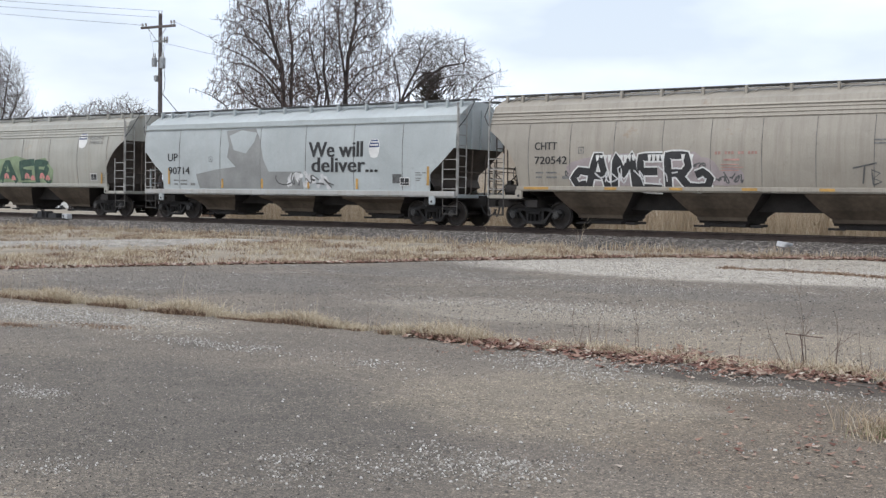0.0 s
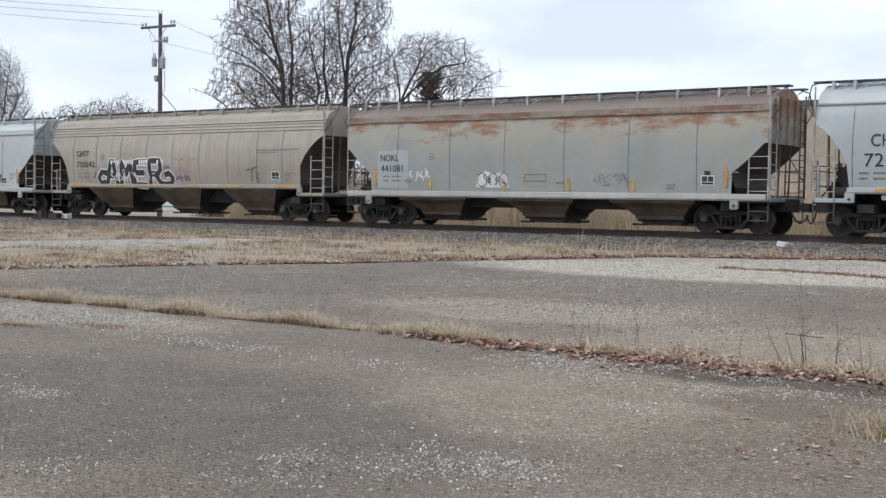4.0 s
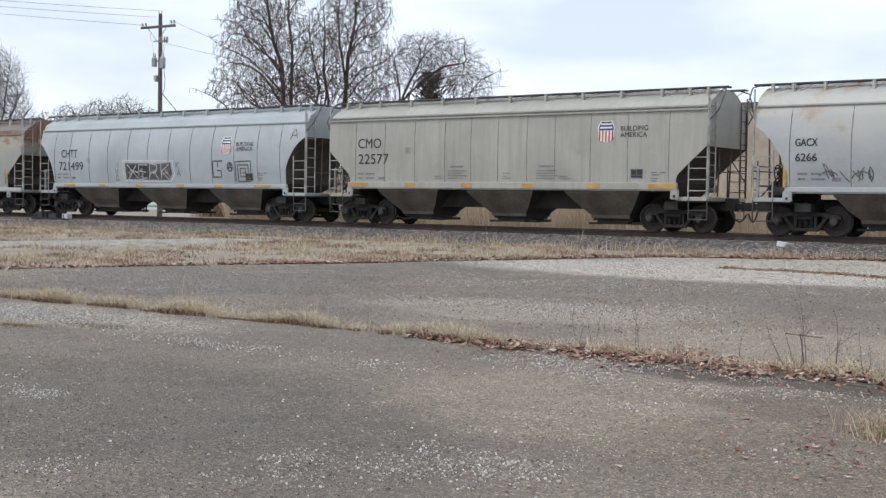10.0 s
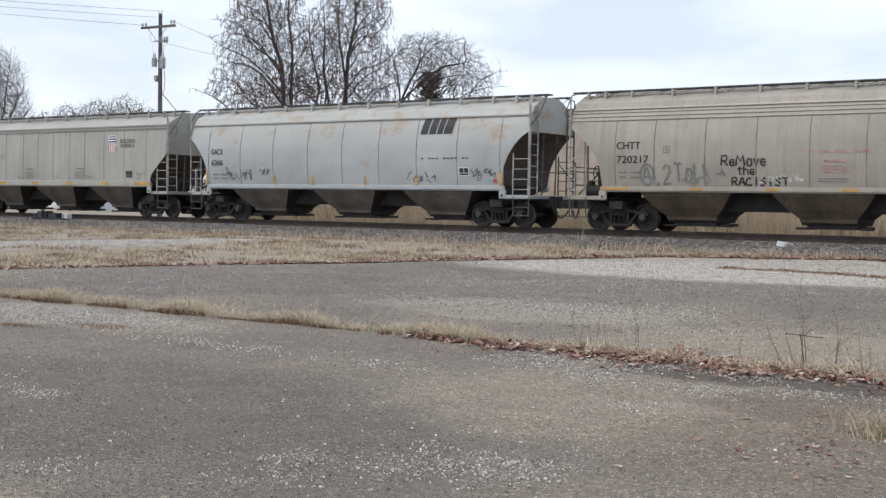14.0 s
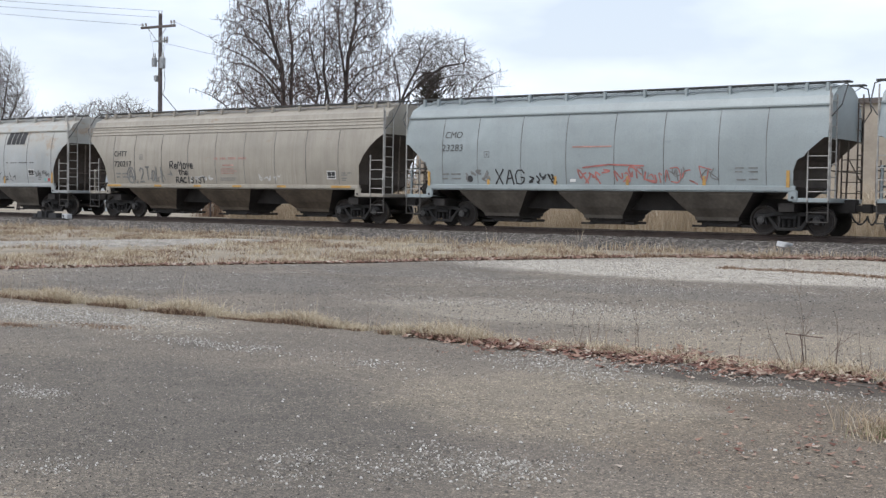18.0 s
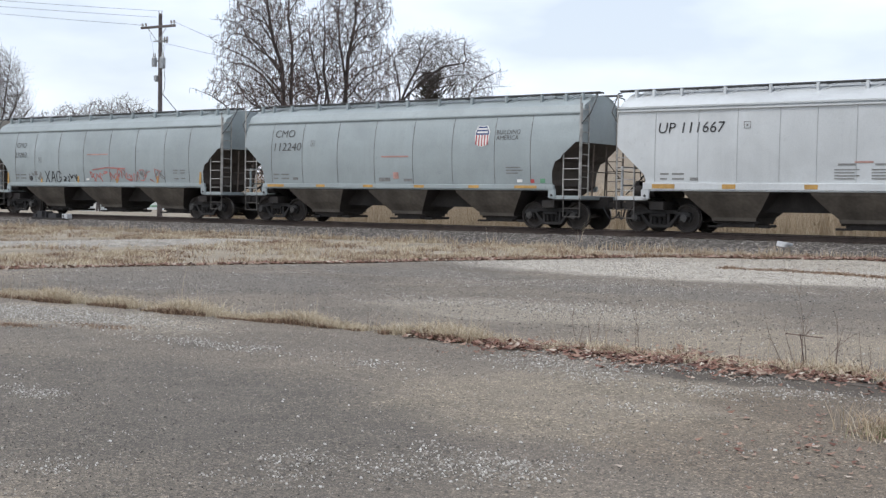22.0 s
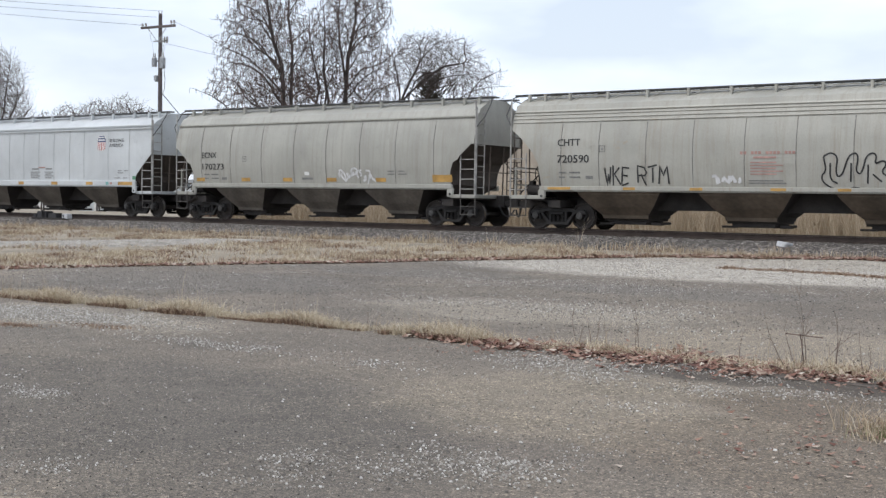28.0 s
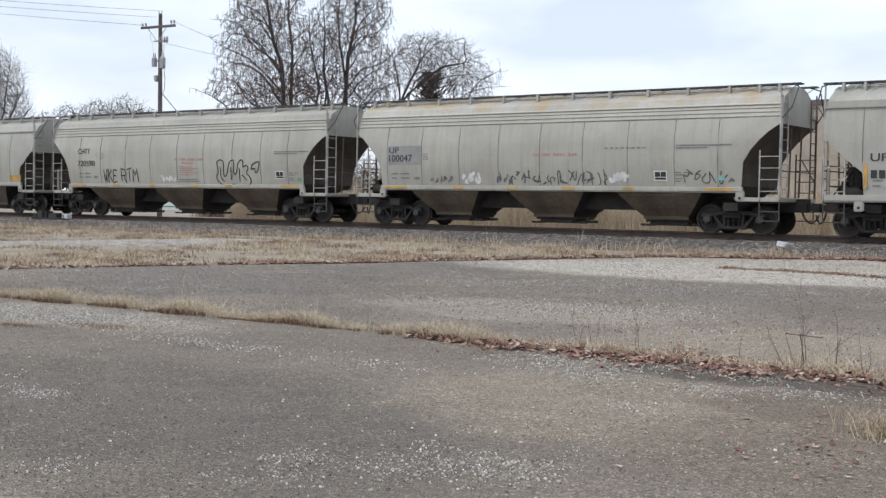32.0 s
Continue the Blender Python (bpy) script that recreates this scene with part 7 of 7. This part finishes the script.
for s in (-1, 1):
    bar(bm, (-0.08 + s * 0.07, 0, 11.3), (-0.08 + s * 0.13, 0, 11.62), 0.05)
part("ridge_pin", bm, M_CERAMIC, pole)
bm = bmesh.new()
box(bm, 0.28, -0.14, 9.92, 0.8, 0.06, 0.06)
box(bm, -0.30, -0.14, 9.95, 0.3, 0.05, 0.06)
part("cutout_bracket", bm, M_GALV, pole)
for x in (0.35, 0.58, 0.78):
    bm = bmesh.new()
    cyl(bm, (x - 0.05, -0.22, 9.80), (x + 0.03, -0.3, 10.12), 0.045, 0.035, 8)
    for k in range(3):
        cyl(bm, (x - 0.04 + 0.02 * k, -0.22 - 0.02 * k, 9.86 + 0.08 * k), (x - 0.04 + 0.02 * k, -0.22 - 0.02 * k, 9.89 + 0.08 * k), 0.065, 0.065, 8)
    part("fuse_cutout", bm, M_CERAMIC, pole)
for x, z, r, h in ((-0.34, 8.78, 0.14, 0.44), (0.33, 8.72, 0.16, 0.56)):
    bm = bmesh.new()
    cyl(bm, (x, -0.18, z - h / 2), (x, -0.18, z + h / 2), r, r, 18)
    cyl(bm, (x, -0.18, z + h / 2), (x, -0.18, z + h / 2 + 0.07), r * 1.06, r * 0.7, 18)
    box(bm, x * 0.5, -0.1, z + 0.1, abs(x) * 0.7, 0.1, 0.08)
    tr = part("transformer", bm, M_GALV, pole, "grey steel transformer can")
    bm = bmesh.new()
    for q in (-0.07, 0.07):
        cyl(bm, (x + q, -0.18, z + h / 2 + 0.05), (x + q, -0.18, z + h / 2 + 0.30), 0.035, 0.02, 8)
    part("bushing", bm, M_CERAMIC, tr)
bm = bmesh.new()
box(bm, -0.24, -0.12, 7.95, 0.22, 0.2, 0.26)
box(bm, -0.24, -0.12, 7.78, 0.15, 0.15, 0.08)
bmesh.ops.bevel(bm, geom=bm.edges[:], offset=0.02, segments=1, affect="EDGES")
part("junction_box", bm, M_GALV, pole)


def cable(bm, a, b, sag, w, n=14):
    a, b = Vector(a), Vector(b)
    pts_ = []
    for i in range(n + 1):
        t = i / n
        p = a.lerp(b, t)
        p.z -= sag * 4 * t * (1 - t)
        pts_.append(p)
    cv, cf = [], []
    rod_mesh(cv, cf, pts_, [w / 2] * len(pts_), 5)
    made = [bm.verts.new(p) for p in cv]
    for f in cf:
        bm.faces.new([made[i] for i in f])


bm = bmesh.new()
loop = [(0.42, -0.2, 8.9), (0.55, -0.25, 8.3), (0.62, -0.25, 7.8), (0.52, -0.2, 7.3), (0.36, -0.2, 7.05), (0.2, -0.15, 7.1), (0.14, -0.12, 7.5)]
for a, b in zip(loop, loop[1:]):
    bar(bm, a, b, 0.03, 5)
for x0, x1 in ((-0.9, -0.32), (0.45, 0.30), (0.65, 0.36)):
    cable(bm, (x0, -0.16, 10.7 if x0 < 0 else 9.85), (x1, -0.18, 9.1), -0.12, 0.012, 6)
part("drop_wire", bm, M_WIRE, pole)

wire_runs = [("overhead_wire", (PX - 0.08, PY, 11.85), (-63.9, 26.9, 11.85), 0.12, 0.018), ("overhead_wire", (PX - 0.2, PY - 0.16, 11.5), (-64.8, 23.9, 11.5), 0.12, 0.018),
             ("overhead_wire", (PX - 1.36, PY - 0.16, 11.15), (-63.0, 24.8, 11.2), 0.12, 0.018),
             ("overhead_wire", (PX + 1.22, PY - 0.16, 11.15), (-51.3, 54.2, 9.4), 0.05, 0.018), ("overhead_wire", (PX + 0.7, PY - 0.16, 10.0), (-50.0, 52.3, 9.2), 0.05, 0.018),
             ("guy_wire", (PX + 0.15, PY - 0.1, 7.4), (PX + 5.0, PY + 1.0, 2.4), 0.0, 0.05)]
for nm, a, b, sag, w in wire_runs:
    bm = bmesh.new()
    cable(bm, a, b, sag, w)
    ob = part(nm, bm, M_WIRE, None)
    tagged(ob, "thin dark overhead wire strung from the utility pole" if nm[0] == "o" else "dark guy wire slanting down from the pole", "wire", "wires of the utility pole")

# ---- beside the track ----
M_CHUNK = plain("chalky_white_metal", (0.52, 0.53, 0.54), 0.6, 0.0, 0.2, 6.0, 0.2)
bm = bmesh.new()
box(bm, 0, 0, 0.16, 0.62, 0.34, 0.26, Matrix.Rotation(radians(-14), 4, "Y"))
box(bm, 0.12, 0.02, 0.30, 0.42, 0.30, 0.10, Matrix.Rotation(radians(-20), 4, "Y"))
bmesh.ops.bevel(bm, geom=bm.edges[:], offset=0.025, segments=2, affect="EDGES")
ob = part("discarded_box", bm, M_CHUNK, None)
ob.location = (-13.75, 36.0, 0.36)
ob.scale = (0.66, 0.8, 0.72)
ob.rotation_euler = (radians(-12), radians(24), radians(-38))
tagged(ob, "small dented whitish metal box lying on the ballast", "box")

sw = tagged(new("switch_machine"), "dark steel track switch machine with a white plate", "switch machine")
sw.location = (-49.6, 36.5, RAIL_Z - 0.23)
bm = bmesh.new()
box(bm, 0, 0, 0.02, 2.5, 0.5, 0.12)
part("base_plate", bm, M_GRIME_SHADE, sw)
for x, w, h in ((-0.55, 0.75, 0.30), (0.25, 0.6, 0.22), (-1.1, 0.25, 0.16)):
    bm = bmesh.new()
    box(bm, x, 0, 0.08 + h / 2, w, 0.4, h)
    bmesh.ops.bevel(bm, geom=bm.edges[:], offset=0.03, segments=2, affect="EDGES")
    part("housing", bm, M_BLACK, sw)
bm = bmesh.new()
cyl(bm, (-0.4, -0.26, 0.12), (-0.4, -0.26, 0.42), 0.05, 0.05, 10)
bar(bm, (-1.2, 0.1, 0.2), (-1.0, 0.9, 0.2), 0.06)
bar(bm, (0.6, 0.0, 0.15), (1.1, 0.0, 0.2), 0.06)
part("rod", bm, M_TRUCK, sw)
bm = bmesh.new()
box(bm, 1.18, -0.05, 0.16, 0.40, 0.3, 0.24)
bmesh.ops.bevel(bm, geom=bm.edges[:], offset=0.02, segments=1, affect="EDGES")
part("marker_box", bm, M_CHUNK, sw, "white marker box")
bm = bmesh.new()
box(bm, 1.1, -0.205, 0.17, 0.1, 0.012, 0.12)
part("marker_plate", bm, M_BLACK, sw)

# ---- twigs and weeds of the joint ----
def sapling(base, height, seed, branches, label, bend=0.15):
    r = random.Random(seed)
    root = new("sapling")
    root.location = base
    tagged(root, label, "sapling", "bare saplings in the joint")
    sv, sf = [], []
    for k in range(branches):
        a = r.uniform(0, 6.28)
        q = Vector((0.04 * math.cos(a) * k, 0.04 * math.sin(a) * k, 0))
        d = Vector((bend * math.cos(a) * (0.3 + k * 0.5), bend * math.sin(a) * (0.3 + k * 0.5), 1)).normalized()
        h = height * (1.0 if k == 0 else r.uniform(0.45, 0.9))
        line = [q.copy()]
        for i in range(7):
            d = (d + Vector((r.uniform(-0.14, 0.14), r.uniform(-0.14, 0.14), 0))).normalized()
            q = q + d * (h / 7)
            line.append(q.copy())
            if i > 1 and r.random() < 0.55:
                e = d.copy()
                e.rotate(Euler((r.uniform(-0.9, 0.9), r.uniform(-0.9, 0.9), 0)))
                ln = h * r.uniform(0.12, 0.3)
                rod_mesh(sv, sf, [q.copy(), q + e * ln * 0.5, q + (e + Vector((0, 0, 0.3))).normalized() * ln], [0.0022, 0.0018, 0.001], 4)
        rod_mesh(sv, sf, line, [0.0045 * (1 - 0.75 * i / 7) for i in range(8)], 5)
    raw("stem", sv, sf, M_TWIGLET, root)
    return root


M_TWIGLET = plain("brown_twig", (0.13, 0.09, 0.075), 0.9, 0.0, 0.3, 20.0)
for bx_, by_, hh_, n_ in ((-6.45, 11.6, 0.5, 2), (-6.75, 11.7, 0.36, 2), (-5.95, 11.6, 0.5, 2), (-4.02, 11.18, 0.85, 5), (-3.8, 11.3, 0.55, 2), (-3.5, 11.2, 0.42, 2), (-4.75, 11.4, 0.34, 1), (-9.3, 11.25, 0.26, 1)):
    sapling((bx_, by_, 0.0), hh_, int(bx_ * 100) % 97, n_, "thin leafless sapling growing from the weedy joint", 0.32 if n_ > 4 else 0.15)
bm = bmesh.new()
bar(bm, (-4.18, 11.1, 0.37), (-3.82, 11.05, 0.36), 0.011)
bar(bm, (-4.0, 11.1, 0.37), (-3.92, 11.0, 0.43), 0.007)
bar(bm, (-4.02, 11.18, 0.0), (-4.05, 11.1, 0.38), 0.010)
tagged(part("dead_branch", bm, M_TWIGLET, None), "dead brown branch caught across the sapling", "branch")

# grass tuft and small weed mats on the lot
n = 420
pts = np.stack([-2.48 + rng.normal(0, 0.12, n), 8.55 + rng.normal(0, 0.2, n), np.zeros(n)], 1)
tagged(blades("grass_tuft", pts, 0.27, 0.003, M_STRAW, 0.9), "clump of dry pale grass on the lot", "grass", kind="stuff")
n = 260
pts = np.stack([-2.42 + rng.normal(0, 0.08, n), 8.4 + rng.normal(0, 0.1, n), np.zeros(n)], 1)
M_GREENISH = island("fading_green_grass", [(0.0, (0.10, 0.13, 0.05)), (1.0, (0.28, 0.29, 0.14))])
tagged(blades("green_tuft", pts, 0.13, 0.003, M_GREENISH, 0.6), "fading green blades at the clump's foot", "grass", kind="stuff")
for cx, cy, w in ((-12.58, 8.75, 0.55), (-11.75, 9.3, 0.45)):
    n = 260
    pts = np.stack([cx + rng.normal(0, w * 0.5, n), cy + rng.normal(0, 0.10, n), np.zeros(n)], 1)
    tagged(blades("weed_mat", pts, 0.03, 0.005, M_RUSSET, 0.9), "flat mat of russet weeds on the lot", "weeds", kind="stuff")
xs_ = rng.uniform(-11.6, -6.5, 900)
pts = np.array([(x, 29.9 - 0.62 * (x + 11.6) + rng.normal(0, 0.09), 0.03) for x in xs_])
tagged(blades("far_joint_grass", pts, 0.08, 0.010, M_RUSSET, 0.9), "thin line of russet weeds on the far lot", "weeds", kind="stuff")
# sparse stems that stand over the joint
xs_ = rng.uniform(-22, -3, 420)
pts = np.array([(x, crack_y(x) + rng.normal(0, 0.15), 0.0) for x in xs_])
tagged(blades("tall_stems", pts, 0.34, 0.0025, M_STRAW, 0.25), "thin pale grass stems standing over the joint", "grass", kind="stuff")
# tufts against the ballast
xs_ = rng.uniform(-60, -6, 5000)
pts = np.array([(x, TRACK_Y - 4.1 + rng.normal(0, 0.35), 0.14) for x in xs_])
tagged(blades("ballast_grass", pts, 0.25, 0.010, M_STRAW, 0.4), "dry grass at the foot of the ballast", "grass", kind="stuff")
pts = np.array([(-23.5 + rng.normal(0, 0.10), 34.9 + rng.normal(0, 0.1), 0.3) for _ in range(3)] + [(-20.4 + rng.normal(0, 0.12), 35.3 + rng.normal(0, 0.1), 0.35) for _ in range(12)])
tagged(blades("ballast_weeds", pts, 0.6, 0.004, M_STRAW, 0.35), "tall thin weeds standing in the ballast", "weeds", kind="stuff")

# ---- ties under the rails ----
bm = bmesh.new()
box(bm, 0, 0, 0, 0.22, 2.55, 0.17)
bmesh.ops.bevel(bm, geom=bm.edges[:], offset=0.012, segments=1, affect="EDGES")
ME_TIE = bpy.data.meshes.new("tie")
bm.to_mesh(ME_TIE)
bm.free()
ME_TIE.materials.append(M_TIE)
for i in range(150):
    ob = new("railroad_tie", ME_TIE)
    ob.location = (-84 + i * 0.53, TRACK_Y + random.uniform(-0.04, 0.04), RAIL_Z - 0.17 - 0.085 + 0.004)
    ob.rotation_euler = (0, 0, radians(random.uniform(-1, 1)))
    tagged(ob, "dark creosoted wooden tie bedded in ballast", "railroad tie", "ties under the rails")

# ---- far side ----
M_TANWALL = plain("pinkish_tan_block", (0.40, 0.345, 0.282), 0.9, 0.0, 0.16, 0.9)
M_BROWNEDGE = plain("dark_brown_coping", (0.13, 0.11, 0.10), 0.8, 0.0, 0.2, 2.0)
M_PALEWALL = plain("pale_grey_siding", (0.58, 0.61, 0.62), 0.7, 0.0, 0.08, 1.0)
M_GLASSDARK = plain("dark_window", (0.05, 0.06, 0.07), 0.15, 0.0, 0.2, 3.0)

hall = tagged(new("block_building"), "long pinkish-tan block building with a dark brown coping", "building")
hall.location = (-14.0, 63.0, 0.4)
bm = bmesh.new()
box(bm, 0, 0, 3.15, 64.0, 6.0, 6.3)
part("wall", bm, M_TANWALL, hall)
bm = bmesh.new()
box(bm, 0, 0, 6.42, 64.3, 6.3, 0.26)
part("coping", bm, M_BROWNEDGE, hall)
for k in range(14):
    bm = bmesh.new()
    box(bm, -29.5 + 4.5 * k, -3.06, 3.15, 0.45, 0.14, 6.2)
    part("pilaster", bm, M_TANWALL, hall)

shed = tagged(new("storage_shed"), "pale grey ribbed metal shed with a white door frame", "shed")
shed.location = (-94.7, 75.5, 0.2)
bm = bmesh.new()
box(bm, 0, 0, 1.4, 3.6, 3.0, 2.8)
for k in range(12):
    box(bm, -1.7 + 0.3 * k, -1.52, 1.4, 0.06, 0.04, 2.7)
part("wall", bm, M_PALEWALL, shed)
bm = bmesh.new()
prism(bm, [(-1.95, 2.8), (1.95, 2.8), (0, 3.5)], -1.7, 1.7)
part("roof", bm, M_GALV, shed)
bm = bmesh.new()
box(bm, 0.9, -1.56, 1.05, 0.9, 0.08, 2.1)
part("door", bm, M_WHITE, shed)

van = tagged(new("white_van"), "white van parked on the street beyond the track", "van")
van.location = (-108.4, 80.0, 0.15)
van.rotation_euler = (0, 0, radians(20))
bm = bmesh.new()
prism(bm, [(-2.3, 0.35), (2.3, 0.35), (2.35, 0.95), (1.7, 1.1), (1.1, 1.85), (-2.2, 1.9), (-2.35, 1.0)], -0.9, 0.9)
bmesh.ops.bevel(bm, geom=bm.edges[:], offset=0.06, segments=2, affect="EDGES")
part("body", bm, M_WHITE, van)
for x in (-1.2, 0.0):
    bm = bmesh.new()
    box(bm, x, -0.91, 1.45, 1.0, 0.03, 0.5)
    part("window", bm, M_GLASSDARK, van)
for x in (-1.5, 1.5):
    for y in (-0.8, 0.8):
        bm = bmesh.new()
        cyl(bm, (x, y - 0.1, 0.34), (x, y + 0.1, 0.34), 0.34, 0.34, 18)
        part("wheel", bm, M_BLACK, van)

barn = tagged(new("pale_warehouse"), "low pale grey warehouse far beyond the track", "warehouse")
barn.location = (-110.5, 101.5, -0.1)
bm = bmesh.new()
box(bm, 0, 0, 1.6, 24.0, 8.0, 3.2)
part("wall", bm, M_PALEWALL, barn)
bm = bmesh.new()
prism(bm, [(-12.4, 3.2), (12.4, 3.2), (12.0, 4.0), (-12.0, 4.0)], -4.3, 4.3)
part("roof", bm, M_GALV, barn)
bm = bmesh.new()
box(bm, 0, -4.02, 0.9, 23.9, 0.05, 0.16)
part("trim_band", bm, M_GREEN, barn)

for x, y in ((-63.9, 60.0), (-61.3, 60.0), (-54.5, 55.0)):
    bm = bmesh.new()
    cyl(bm, (x, y, 0.2), (x, y, 2.6), 0.06, 0.05, 8)
    tagged(part("fence_post", bm, M_POLE, None), "thin dark wooden post beyond the track", "post", "posts beyond the track")

# dark juniper among the bare trees
jun = tagged(new("juniper_tree"), "dark evergreen juniper among the bare trees", "tree")
jun.location = (-53.4, 71.5, 0.4)
bm = bmesh.new()
cyl(bm, (0, 0, 0), (0, 0, 10.2), 0.16, 0.04, 8)
part("trunk", bm, M_BARK, jun)
rj = random.Random(8)
jv, jf = [], []
for i in range(64):
    z0 = 4.6 + 5.4 * (i / 64) ** 0.9
    a = i * 2.4 + rj.uniform(-0.4, 0.4)
    ln = (2.6 - 1.9 * (i / 64)) * rj.uniform(0.6, 1.15)
    lift = rj.uniform(0.5, 1.0)
    for q in range(46):
        t = rj.random() ** 0.7
        c = Vector((ln * t * math.cos(a), ln * t * math.sin(a), z0 + lift * ln * t * t + 0.3 * t)) + Vector((rj.gauss(0, 0.14), rj.gauss(0, 0.14), rj.gauss(0, 0.12)))
        d = Vector((math.cos(a) * 0.8 + rj.uniform(-0.4, 0.4), math.sin(a) * 0.8 + rj.uniform(-0.4, 0.4), rj.uniform(0.3, 1.0))).normalized() * rj.uniform(0.18, 0.45)
        sdir = d.orthogonal().normalized() * 0.045
        k = len(jv)
        jv += [tuple(c - sdir), tuple(c + sdir), tuple(c + d)]
        jf.append((k, k + 1, k + 2))
raw("crown", jv, jf, M_NEEDLE, jun)


# ---- how the train rolls ----
def motions():
    ts = [i / 10 for i in range(321)]
    slow = [i / 2 for i in range(65)]
    for spec in CARS:
        car = spec["car"]
        x0 = (spec["span"][0] + spec["span"][1]) / 2
        walk(car, [(t, pose(x0 - run(t), TRACK_Y, RAIL_Z)) for t in slow])
    for ob, dx in WHEELSETS:
        walk(ob, [(t, Matrix.Translation((dx, 0, 0.457)) @ Matrix.Rotation(-run(t) / 0.457, 4, "Y")) for t in ts])


motions()
